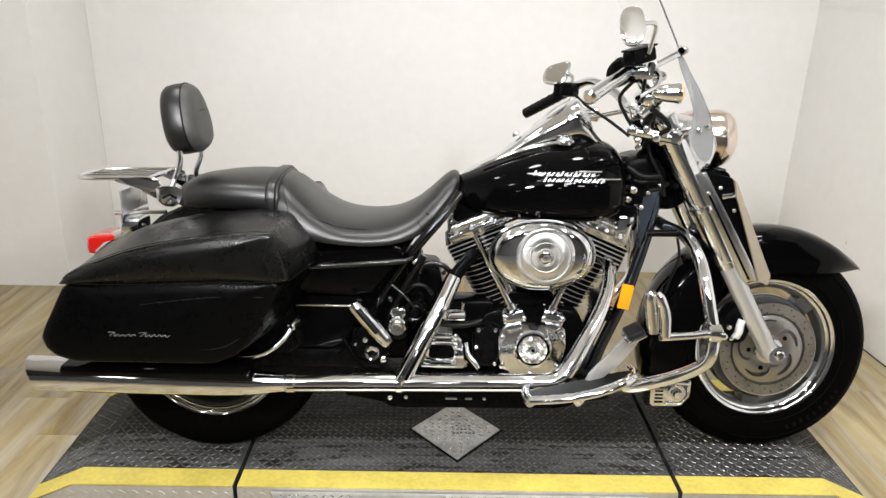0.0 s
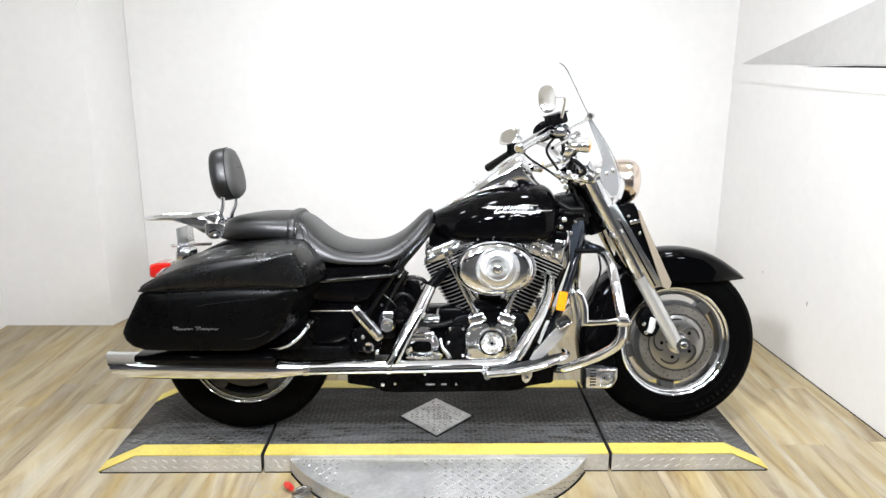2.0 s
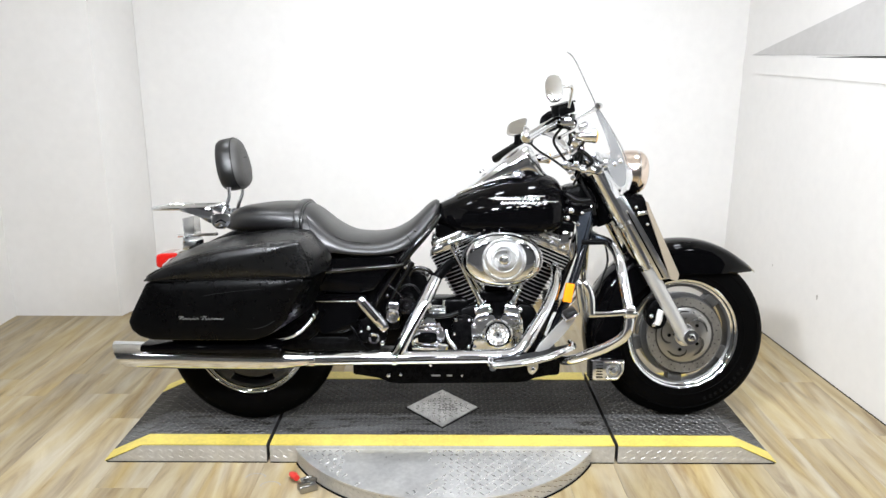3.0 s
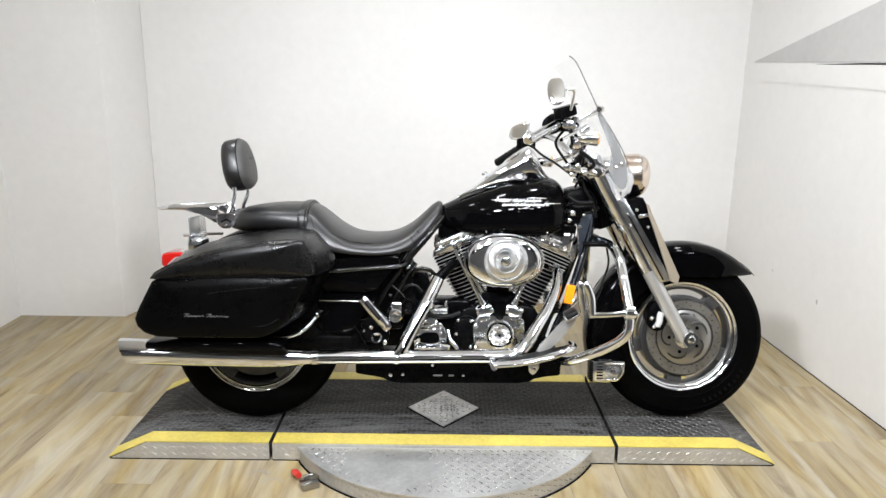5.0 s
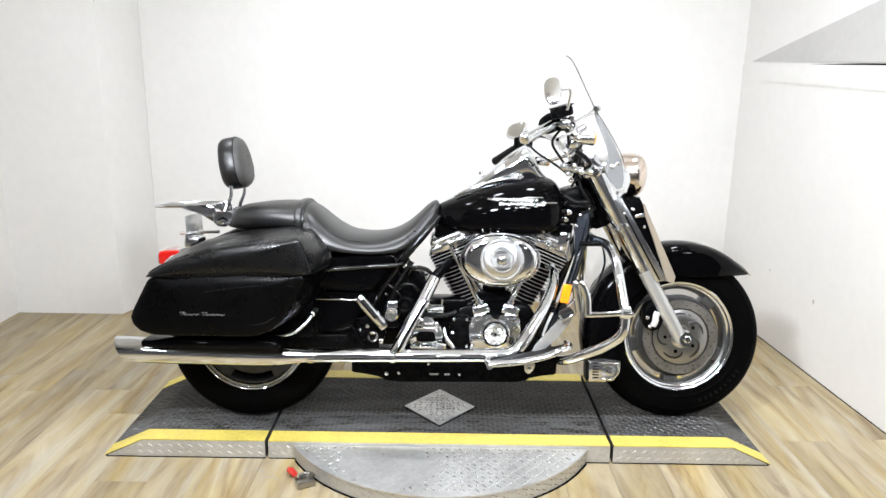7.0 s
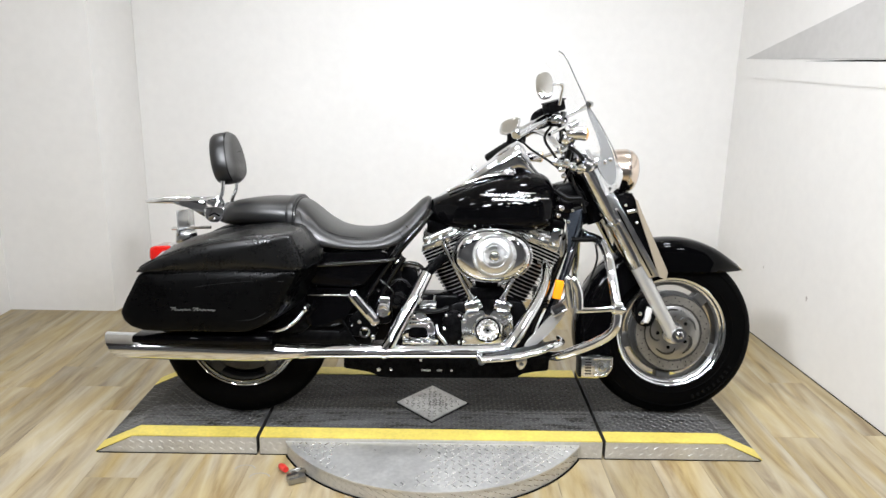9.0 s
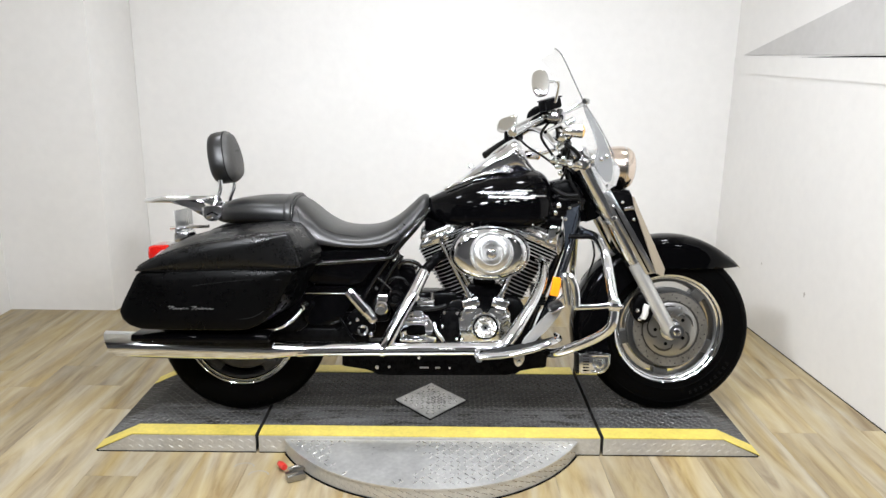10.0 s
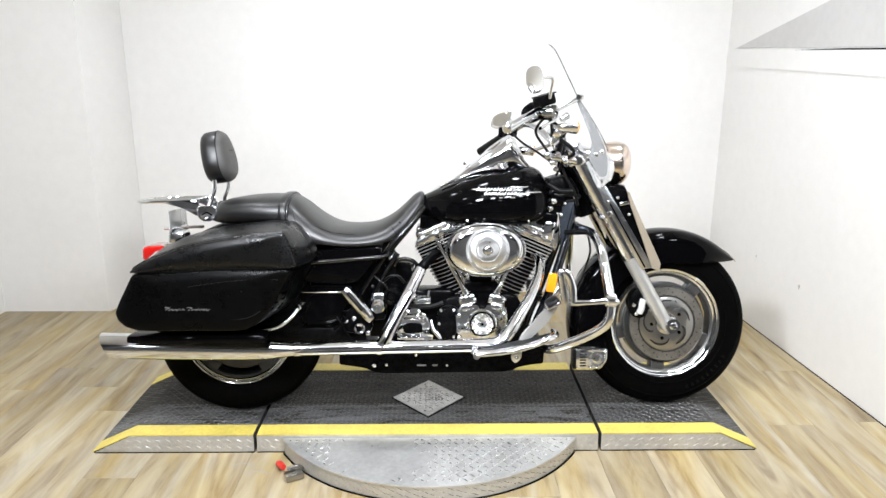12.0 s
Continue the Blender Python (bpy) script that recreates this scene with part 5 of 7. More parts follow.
bolts([(-0.195, 0.098, 0.566, 0.007), (-0.175, 0.097, 0.554, 0.006), (-0.051, 0.108, 0.640, 0.007), (-0.238, 0.088, 0.498, 0.005), (-0.117, 0.118, 0.604, 0.005)], engine, GLOSS_BLACK)
part("master_cylinder", join(rod((-0.174, 0.056, 0.502), (-0.174, 0.115, 0.502), 0.0255, 28, bevel=0.004), box(-0.172, 0.100, 0.530, 0.044, 0.040, 0.034, 0.010)), CHROME, engine, "chrome rear brake master cylinder")
part("pipe_clamp", rod((-0.056, 0.064, 0.553), (-0.066, 0.057, 0.536), 0.0285, 24, bevel=0.002), CHROME, engine)
part("cylinder_cap", lathe([(0, 0.004), (0.008, 0.004), (0.010, 0.002), (0.016, 0.003), (0.018, 0)], 24, pose(-0.174, 0.055, 0.502, 90)), CHROME_SOFT, engine)
part("wiring", tube([(-0.155, 0.120, 0.580), (-0.130, 0.112, 0.602), (-0.100, 0.110, 0.600), (-0.080, 0.118, 0.575)], 0.005, 8, 6), BLACK_RUBBER, engine)

# ---- exhaust ----
exhaust = hang(new("exhaust"), bike)
tagged(exhaust, "chrome two-into-one-side exhaust with heat shields")
part("front_pipe", tube([(0.398, 0.235, 0.668), (0.419, 0.190, 0.648), (0.412, 0.145, 0.596), (0.378, 0.095, 0.532), (0.330, 0.048, 0.468), (0.288, 0.012, 0.416), (0.250, -0.004, 0.386), (0.190, -0.004, 0.380)], [0.016, 0.018, 0.0195, 0.0205, 0.0215, 0.023, 0.0235, 0.023], 22, 8), CHROME, exhaust, "chrome front header shield")
part("rear_pipe", tube([(-0.022, 0.104, 0.628), (-0.058, 0.065, 0.560), (-0.102, 0.027, 0.480), (-0.150, -0.002, 0.392), (-0.170, -0.004, 0.372)], [0.0225, 0.0235, 0.024, 0.023, 0.02], 22, 8), CHROME, exhaust, "chrome rear header shield")
part("rear_header", tube([(0.050, 0.230, 0.675), (0.018, 0.170, 0.662), (-0.024, 0.106, 0.625)], 0.019, 16, 8), BLACK_DEEP, exhaust, "dark rear header pipe")
part("pipe_groove", tube([(-0.053, 0.038, 0.550), (-0.100, 0.001, 0.472), (-0.146, -0.028, 0.390)], 0.0045, 8, 6), BLACK_DEEP, exhaust)
part("heat_shield", join(rod((0.200, -0.004, 0.379), (-0.460, -0.002, 0.3675), 0.0235, 28)), CHROME, exhaust, "chrome horizontal heat shield")
part("shield_line", rod((0.190, -0.027, 0.374), (-0.455, -0.025, 0.3625), 0.0035, 8), BLACK_DEEP, exhaust)
part("shield_clamp", join(rod((-0.155, -0.003, 0.371), (-0.172, -0.003, 0.371), 0.0255, 28, bevel=0.002)), CHROME, exhaust)
part("muffler_clamp", join(rod((-0.435, -0.002, 0.368), (-0.462, -0.002, 0.3675), 0.0265, 28, bevel=0.003)), CHROME, exhaust)
rings = []
for x, r, z in ((-0.450, 0.022, 0.367), (-0.480, 0.025, 0.367), (-0.560, 0.035, 0.367), (-0.640, 0.039, 0.369), (-0.80, 0.0415, 0.373), (-0.98, 0.0435, 0.378), (-1.06, 0.0445, 0.380), (-1.105, 0.0450, 0.381)):
    ring = []
    for k in range(36):
        a = 2 * math.pi * k / 36
        shear = 0.55 * r * math.sin(a) if x < -1.1 else 0.0
        ring.append((x - shear, -0.002 + r * math.cos(a), z + r * math.sin(a)))
    rings.append(ring)
inner = [[(p[0] + dx, -0.002 + (p[1] + 0.002) * f, 0.381 + (p[2] - 0.381) * f) for p in rings[-1]] for f, dx in ((0.93, -0.001), (0.88, 0.004), (0.86, 0.06))]
part("muffler", loft(rings + inner[:2], cap=False), CHROME, exhaust, "long chrome muffler with slash-cut tip")
part("muffler_bore", loft(inner[1:]), BLACK_DEEP, exhaust, "dark muffler outlet")
far_muffler = join(rod((-0.45, 0.58, 0.364), (-1.11, 0.58, 0.369), 0.040, 28, bevel=0.006))
part("far_muffler", far_muffler, CHROME, exhaust, "second chrome muffler beyond the rear wheel")

# ---- frame and covers ----
chassis = hang(new("frame"), bike)
tagged(chassis, "black tubular steel frame")
for side in (-1, 1):
    y = B + side * 0.095
    part("downtube", tube([(0.552, B + side * 0.045, 0.840), (0.531, B + side * 0.07, 0.742), (0.480, y, 0.578), (0.414, y, 0.410), (0.378, y, 0.320), (0.330, y, 0.290)], 0.0165, 16, 8), FRAME_BLUE, chassis, "black front downtube")
    part("lower_rail", rod((0.345, y, 0.290), (-0.30, y, 0.290), 0.016, 14), BLACK_SATIN, chassis)
    part("seat_rail", tube([(-0.010, B + side * 0.11, 0.846), (-0.058, B + side * 0.15, 0.786), (-0.130, B + side * 0.165, 0.700), (-0.215, B + side * 0.17, 0.575), (-0.300, B + side * 0.165, 0.430)], 0.0135, 14, 8), GLOSS_BLACK, chassis, "black frame tube with glossy finish")
    part("rear_rail", tube([(-0.120, B + side * 0.150, 0.690), (-0.150, B + side * 0.200, 0.677), (-0.243, B + side * 0.207, 0.669), (-0.372, B + side * 0.207, 0.659), (-0.470, B + side * 0.205, 0.652)], 0.0080, 14, 8), GLOSS_BLACK, chassis, "glossy black rail under the seat")
    part("inner_tube", tube([(-0.095, B + side * 0.12, 0.790), (-0.165, B + side * 0.13, 0.690), (-0.235, B + side * 0.13, 0.570)], 0.010, 12, 8), BLACK_SATIN, chassis)
part("gusset", plate(rounded([(0.490, 0.853), (0.524, 0.862), (0.557, 0.872), (0.546, 0.814), (0.531, 0.757), (0.516, 0.700), (0.503, 0.668), (0.499, 0.769), (0.494, 0.813)], 1, 0.15), 0.200, 0.222, 0.009), BLUED, chassis, "blue-black steering head gusset")
part("horn_cover", plate(ellipse(0.478, 0.735, 0.013, 0.055, 28), 0.196, 0.214, 0.005), CHROME, chassis, "narrow oval chrome cover")
part("steering_head", join(rod((0.515, B, 0.955), (0.572, B, 0.800), 0.040, 28, bevel=0.006), box(0.475, B, 0.895, 0.09, 0.11, 0.11, 0.02)), BLACK_DEEP, chassis)
part("head_cover", plate(rounded([(0.445, 0.945), (0.530, 0.965), (0.572, 0.900), (0.560, 0.850), (0.455, 0.846)], 2, 0.2), 0.205, 0.375, 0.015), BLACK_SATIN, chassis, "black plastic steering head cover")
part("cable_bundle", tube([(0.455, 0.200, 0.900), (0.490, 0.196, 0.888), (0.530, 0.200, 0.892), (0.570, 0.206, 0.880)], 0.008, 10, 6), BLACK_RUBBER, chassis)
part("cable_strap", tube([(0.455, 0.202, 0.872), (0.500, 0.196, 0.862), (0.545, 0.202, 0.868)], 0.006, 10, 6), BLACK_RUBBER, chassis)
part("coil_box", box(0.030, B, 0.785, 0.11, 0.14, 0.060, 0.012), BLACK_DEEP, chassis, "black coil box under the tank")
part("backbone", box(0.21, B, 0.785, 0.46, 0.07, 0.05, 0.01), BLACK_DEEP, chassis)
part("wire_box", join(box(0.452, 0.235, 0.800, 0.075, 0.07, 0.050, 0.010, (0, 8, 0)), box(0.478, 0.225, 0.842, 0.055, 0.06, 0.040, 0.010)), BLACK_DEEP, chassis, "black wiring box under the tank")
part("coil_cover", box(0.455, 0.215, 0.755, 0.045, 0.05, 0.075, 0.012, (0, 10, 0)), CHROME, chassis, "chrome horn bracket cover")
bolts([(0.462, 0.202, 0.838, 0.010), (0.500, 0.203, 0.815, 0.007)], chassis)
part("side_tube", tube([(-0.104, 0.112, 0.686), (-0.139, 0.104, 0.632), (-0.166, 0.100, 0.584), (-0.196, 0.098, 0.522), (-0.212, 0.098, 0.467)], 0.0095, 14, 8), GLOSS_BLACK, chassis, "glossy black side tube")
part("stay", tube([(-0.324, 0.090, 0.458), (-0.304, 0.086, 0.428), (-0.280, 0.086, 0.387), (-0.262, 0.090, 0.368)], 0.0055, 10, 6), BLACK_DEEP, chassis)
part("stay", tube([(-0.280, 0.092, 0.458), (-0.303, 0.090, 0.436), (-0.334, 0.092, 0.410)], 0.0050, 10, 6), BLACK_DEEP, chassis)
part("battery_box", join(box(-0.300, B, 0.560, 0.300, 0.270, 0.270, 0.02), box(-0.180, B, 0.560, 0.14, 0.22, 0.18, 0.02)), BLACK_SATIN, chassis, "black battery and oil box")
part("upper_side_cover", plate(rounded([(-0.470, 0.585), (-0.470, 0.692), (-0.350, 0.700), (-0.190, 0.706), (-0.150, 0.700), (-0.205, 0.640), (-0.245, 0.575)], 2, 0.12), 0.088, 0.130, 0.016, 4), PAINT, chassis, "gloss black upper side cover")
part("lower_side_cover", plate(rounded([(-0.455, 0.430), (-0.455, 0.572), (-0.262, 0.572), (-0.290, 0.500), (-0.330, 0.430)], 2, 0.12), 0.094, 0.130, 0.008, 3), PAINT, chassis, "gloss black lower side cover")
part("cover_strip", box(-0.372, 0.092, 0.547, 0.160, 0.006, 0.004, 0.0015), CHROME_SOFT, chassis)
part("frame_plate", plate(rounded([(-0.300, 0.395), (-0.300, 0.470), (-0.250, 0.500), (-0.200, 0.470), (-0.195, 0.395)], 2, 0.2), 0.095, 0.130, 0.006), BLACK_SATIN, chassis)
part("pivot_ring", lathe([(0.011, 0.006), (0.017, 0.008), (0.021, 0.004), (0.022, 0.0), (0.011, 0.0)], 28, pose(-0.243, 0.094, 0.413, 90), closed=True), CHROME, chassis, "chrome pivot ring")
bolts([(-0.212, 0.093, 0.398, 0.009), (-0.262, 0.093, 0.452, 0.008), (-0.128, 0.115, 0.668, 0.009), (-0.290, 0.094, 0.440, 0.006)], chassis)
# filler plate added to close the camera's view through the frame
part("rear_filler", plate(rounded([(-0.560, 0.375), (-0.560, 0.470), (-0.250, 0.470), (-0.250, 0.375)], 1, 0.1), 0.125, 0.140, 0.003), BLACK_SATIN, chassis, "black filler plate closing the view through the frame")
part("swingarm", join(box(-0.47, B - 0.150, 0.385, 0.50, 0.035, 0.055, 0.01), box(-0.47, B + 0.125, 0.385, 0.50, 0.035, 0.055, 0.01)), BLACK_SATIN, chassis)
part("belly_pan", plate(rounded([(-0.326, 0.262), (-0.326, 0.325), (0.440, 0.338), (0.435, 0.263), (0.336, 0.259), (0.320, 0.236), (-0.196, 0.230), (-0.230, 0.258)], 1, 0.08), 0.150, 0.430, 0.006), BLACK_SATIN, chassis, "black belly frame under the engine")
bolts([(-0.195, 0.148, 0.262, 0.008), (-0.150, 0.148, 0.264, 0.006), (-0.040, 0.148, 0.300, 0.006), (0.075, 0.148, 0.262, 0.005)], chassis, CHROME_SOFT)
part("lower_plate", box(-0.02, 0.146, 0.262, 0.034, 0.006, 0.006, 0.002), ALU, chassis)
part("lower_plate", box(0.03, 0.146, 0.262, 0.020, 0.006, 0.006, 0.002), ALU, chassis)
part("jiffy_bracket", plate(rounded([(0.300, 0.380), (0.295, 0.330), (0.312, 0.312), (0.332, 0.330), (0.338, 0.380)], 2, 0.2), -0.010, 0.010, 0.004), CHROME_SOFT, chassis, "small satin bracket")
bolts([(0.316, -0.012, 0.334, 0.008)], chassis)
part("bracket_arm", rod((0.316, 0.0, 0.365), (0.316, 0.19, 0.320), 0.010, 12), BLACK_SATIN, chassis)
# reflector on the downtube
part("side_reflector", box(0.463, 0.150, 0.569, 0.034, 0.012, 0.071, 0.004, (0, 10, 0)), ORANGE, chassis, "orange side reflector")
part("reflector_mount", box(0.466, 0.166, 0.569, 0.026, 0.024, 0.056, 0.004, (0, 10, 0)), BLACK_SATIN, chassis)
part("regulator", join(*[box(0.404, 0.20, 0.500 + 0.012 * k, 0.05, 0.10, 0.005, 0.001) for k in range(6)]), BLACK_SATIN, chassis)

# ---- foot controls ----
board = hang(new("footboard"), bike)
tagged(board, "chrome rider footboard with rubber pad")
part("board_rim", join(tube([(0.170, -0.110, 0.372), (0.165, -0.065, 0.372), (0.172, -0.015, 0.373)], 0.012, 12, 6), tube([(0.168, -0.112, 0.380), (0.260, -0.118, 0.390), (0.345, -0.112, 0.406), (0.415, -0.092, 0.426), (0.445, -0.055, 0.432), (0.440, -0.020, 0.434)], [0.012, 0.012, 0.012, 0.012, 0.012, 0.010], 12, 8, flat=0.7)), CHROME, board)
part("board_plate", loft([[(x, y, z + h) for x, y, z in ((0.168, -0.108, 0.380), (0.260, -0.113, 0.391), (0.345, -0.107, 0.407), (0.415, -0.085, 0.427), (0.438, -0.050, 0.434), (0.410, -0.030, 0.420), (0.170, -0.040, 0.368))] for h in (-0.008, 0.004)]), BLACK_RUBBER, board, "black rubber tread pad")
part("board_bracket", tube([(0.300, -0.05, 0.385), (0.310, 0.08, 0.350), (0.315, 0.20, 0.310)], 0.012, 12, 6), BLACK_SATIN, board)
pedal = hang(new("brake_pedal"), bike)
part("pedal_arm", plate(rounded([(0.308, 0.412), (0.404, 0.518), (0.440, 0.546), (0.458, 0.546), (0.448, 0.518), (0.405, 0.462), (0.352, 0.410)], 1, 0.2), -0.062, -0.050, 0.003), ALU_WHITE, pedal, "polished silver brake pedal arm")
part("pedal_pad", box(0.428, -0.070, 0.548, 0.046, 0.070, 0.018, 0.008, (0, -28, 0)), BLACK_RUBBER, pedal, "black rubber pedal pad")
part("pad_trim", box(0.430, -0.070, 0.539, 0.052, 0.075, 0.008, 0.003, (0, -28, 0)), CHROME, pedal)

peg = hang(new("passenger_peg"), bike)
part("peg_body", tube([(-0.290, 0.045, 0.566), (-0.262, 0.042, 0.536), (-0.230, 0.042, 0.500), (-0.206, 0.045, 0.472)], [0.017, 0.0205, 0.0205, 0.018], 18, 6), CHROME, peg, "chrome folding passenger peg")
part("peg_pad", tube([(-0.276, 0.024, 0.560), (-0.252, 0.021, 0.532), (-0.224, 0.021, 0.499)], 0.008, 10, 6), BLACK_RUBBER, peg)
part("peg_mount", join(box(-0.204, 0.062, 0.466, 0.032, 0.040, 0.034, 0.008, (0, 45, 0)), rod((-0.204, 0.06, 0.466), (-0.215, 0.12, 0.450), 0.012, 12)), CHROME, peg)

# ---- engine guard with highway pegs ----
guard = hang(new("engine_guard"), bike)
tagged(guard, "chrome tubular engine guard")
part("guard_tube", tube([(0.570, 0.200, 0.765), (0.596, 0.100, 0.757), (0.606, 0.020, 0.725), (0.610, -0.040, 0.670), (0.621, -0.085, 0.570), (0.623, -0.092, 0.520), (0.612, -0.085, 0.475), (0.570, -0.055, 0.432), (0.500, -0.015, 0.388), (0.445, 0.040, 0.352), (0.410, 0.150, 0.330)], 0.0165, 18, 10), CHROME, guard)
part("far_guard_tube", tube([(0.570, 0.38, 0.765), (0.596, 0.48, 0.757), (0.606, 0.56, 0.725), (0.621, 0.665, 0.570), (0.612, 0.665, 0.475), (0.500, 0.595, 0.388), (0.410, 0.43, 0.330)], 0.0165, 14, 8), CHROME, guard)
part("guard_crossbar", join(rod((0.500, 0.130, 0.757), (0.595, 0.115, 0.762), 0.010, 12), rod((0.570, 0.200, 0.765), (0.570, 0.38, 0.765), 0.0165, 16)), BLACK_SATIN, guard)
part("guard_clamp", join(rod((0.606, -0.092, 0.556), (0.640, -0.092, 0.556), 0.024, 18, bevel=0.004), bolt(0.638, -0.116, 0.556, 0.009, 0.008)), CHROME, guard)
part("peg_arm", tube([(0.615, -0.095, 0.556), (0.560, -0.108, 0.553), (0.500, -0.118, 0.553), (0.482, -0.120, 0.556)], [0.011, 0.009, 0.010, 0.013], 14, 6), CHROME, guard)
part("highway_peg", join(tube([(0.488, -0.135, 0.560), (0.484, -0.135, 0.610), (0.470, -0.135, 0.650), (0.460, -0.132, 0.664)], [0.012, 0.014, 0.013, 0.010], 12, 6), tube([(0.466, -0.110, 0.560), (0.459, -0.110, 0.610), (0.453, -0.112, 0.650), (0.458, -0.115, 0.664)], [0.014, 0.017, 0.016, 0.011], 12, 6)), CHROME, guard, "folded chrome highway peg")

# finned chrome regulator low behind the front wheel
regulator = hang(new("regulator_cover"), bike)
tagged(regulator, "chrome finned regulator cover with black ribbed edge")
part("cover_body", plate(rounded([(0.574, 0.252), (0.572, 0.330), (0.694, 0.332), (0.692, 0.282), (0.668, 0.252)], 1, 0.10), 0.176, 0.236, 0.006), CHROME, regulator)
part("cover_slot", join(*[box(0.600, 0.175, 0.266 + 0.011 * k, 0.024, 0.004, 0.004, 0.001) for k in range(6)]), BLACK_DEEP, regulator)
part("rubber_edge", join(*[box(0.570, 0.206, 0.256 + 0.0095 * k, 0.012, 0.060, 0.0060, 0.002) for k in range(8)]), BLACK_RUBBER, regulator, "ribbed black edge")
part("cover_frame", tube([(0.620, 0.174, 0.261), (0.664, 0.174, 0.261), (0.684, 0.174, 0.285), (0.684, 0.174, 0.323), (0.620, 0.174, 0.323)], 0.0042, 10, 1, smooth=False), CHROME, regulator)
part("cover_knob", lathe([(0, 0.016), (0.009, 0.016), (0.012, 0.010), (0.017, 0.009), (0.019, 0.005), (0.025, 0.005), (0.027, 0)], 24, pose(0.650, 0.177, 0.293, 90)), CHROME, regulator)
part("cover_bracket", rod((0.640, 0.215, 0.320), (0.640, 0.215, 0.560), 0.012, 12), BLACK_DEEP, regulator)

for piece in regulator.children:
    piece.data.transform(Matrix.Translation((-0.012, 0.0, -0.018)))

# chrome rail under the bag
part("bag_guard", tube([(-0.600, 0.000, 0.436), (-0.545, -0.006, 0.440), (-0.500, 0.000, 0.456), (-0.468, 0.016, 0.482), (-0.448, 0.036, 0.512)], 0.0085, 12, 8), CHROME, bike, "curved chrome saddlebag guard")
part("guard_end", rod((-0.452, 0.020, 0.508), (-0.440, 0.050, 0.518), 0.012, 14, bevel=0.003), CHROME, bike)

# ---- handlebar, controls and mirrors ----
bars = hang(new("handlebar"), bike)
tagged(bars, "chrome handlebar with grips and controls")
HALF = [(0.500, 0.0, 1.075), (0.488, 0.090, 1.092), (0.452, 0.170, 1.150), (0.405, 0.250, 1.185), (0.367, 0.310, 1.174), (0.330, 0.355, 1.155)]
for side in (-1, 1):
    drop = 0.0 if side < 0 else 0.16
    part("bar_tube", tube([(x, B + side * y, z - drop * max(0, y - 0.05)) for x, y, z in HALF], 0.0135, 16, 8), CHROME, bars)
    part("riser", rod((0.508, B + side * 0.050, 1.045), (0.490, B + side * 0.050, 1.095), 0.017, 18, bevel=0.003), CHROME, bars)
# near grip, chrome sleeved; far grip, black rubber
part("grip", join(rod((0.362, -0.030, 1.178), (0.257, -0.153, 1.123), 0.0160, 22, r2=0.0160, bevel=0.003), rod((0.270, -0.138, 1.130), (0.255, -0.156, 1.122), 0.0172, 22, bevel=0.006)), CHROME, bars, "chrome throttle grip")
for k in range(3):
    a = 2 * math.pi * k / 3 + 0.6
    off = Vector((0.007 * math.sin(a), 0.0, 0.0150 * math.cos(a) + 0.002))
    part("grip_insert", rod(Vector((0.355, -0.038, 1.173)) + off, Vector((0.276, -0.131, 1.131)) + off, 0.0035, 8), BLACK_RUBBER, bars)
part("far_grip", rod((0.336, 0.585, 1.116), (0.228, 0.728, 1.038), 0.0165, 20, r2=0.0175, bevel=0.003), BLACK_RUBBER, bars, "ribbed black rubber grip")
for k in range(7):
    p = Vector((0.330, 0.593, 1.112)).lerp(Vector((0.238, 0.715, 1.045)), k / 6)
    part("grip_rib", rod(p, p.lerp(Vector((0.238, 0.715, 1.045)), 0.04), 0.0188, 18), BLACK_RUBBER, bars)
part("throttle_housing", loft([[(c[0] + r * 0.95 * math.cos(a), c[1] + r * 0.5 * math.cos(a), c[2] + r * math.sin(a)) for a in (2 * math.pi * k / 24 for k in range(24))] for c, r in (((0.338, -0.045, 1.170), 0.020), ((0.345, -0.034, 1.175), 0.031), ((0.360, -0.012, 1.182), 0.034), ((0.376, 0.010, 1.184), 0.030), ((0.385, 0.022, 1.184), 0.020))]), BLACK_SATIN, bars, "black rounded throttle housing")
part("switch_housing", box(0.395, 0.015, 1.186, 0.055, 0.050, 0.052, 0.014, (0, 25, -40)), BLACK_SATIN, bars)
part("brake_reservoir", join(box(0.392, -0.045, 1.218, 0.066, 0.046, 0.034, 0.007, (0, -16, 25)), box(0.390, -0.045, 1.236, 0.070, 0.050, 0.005, 0.002, (0, -16, 25))), BLACK_SATIN, bars, "black brake fluid reservoir")
part("brake_lever", tube([(0.432, -0.040, 1.186), (0.432, -0.080, 1.168), (0.415, -0.120, 1.152), (0.385, -0.150, 1.138), (0.362, -0.168, 1.126)], [0.009, 0.0085, 0.0075, 0.0075, 0.009], 12, 8, flat=0.6), CHROME, bars, "chrome brake lever")
part("lever_pivot", join(rod((0.428, -0.035, 1.172), (0.428, -0.035, 1.205), 0.012, 16, bevel=0.002), box(0.410, -0.02, 1.180, 0.05, 0.04, 0.03, 0.008)), CHROME, bars)
part("clutch_housing", join(box(0.345, 0.565, 1.125, 0.050, 0.045, 0.045, 0.010, (0, 0, 40)), box(0.318, 0.600, 1.122, 0.032, 0.03, 0.045, 0.008, (0, 0, 40))), BLACK_SATIN, bars, "black clutch perch and switches")


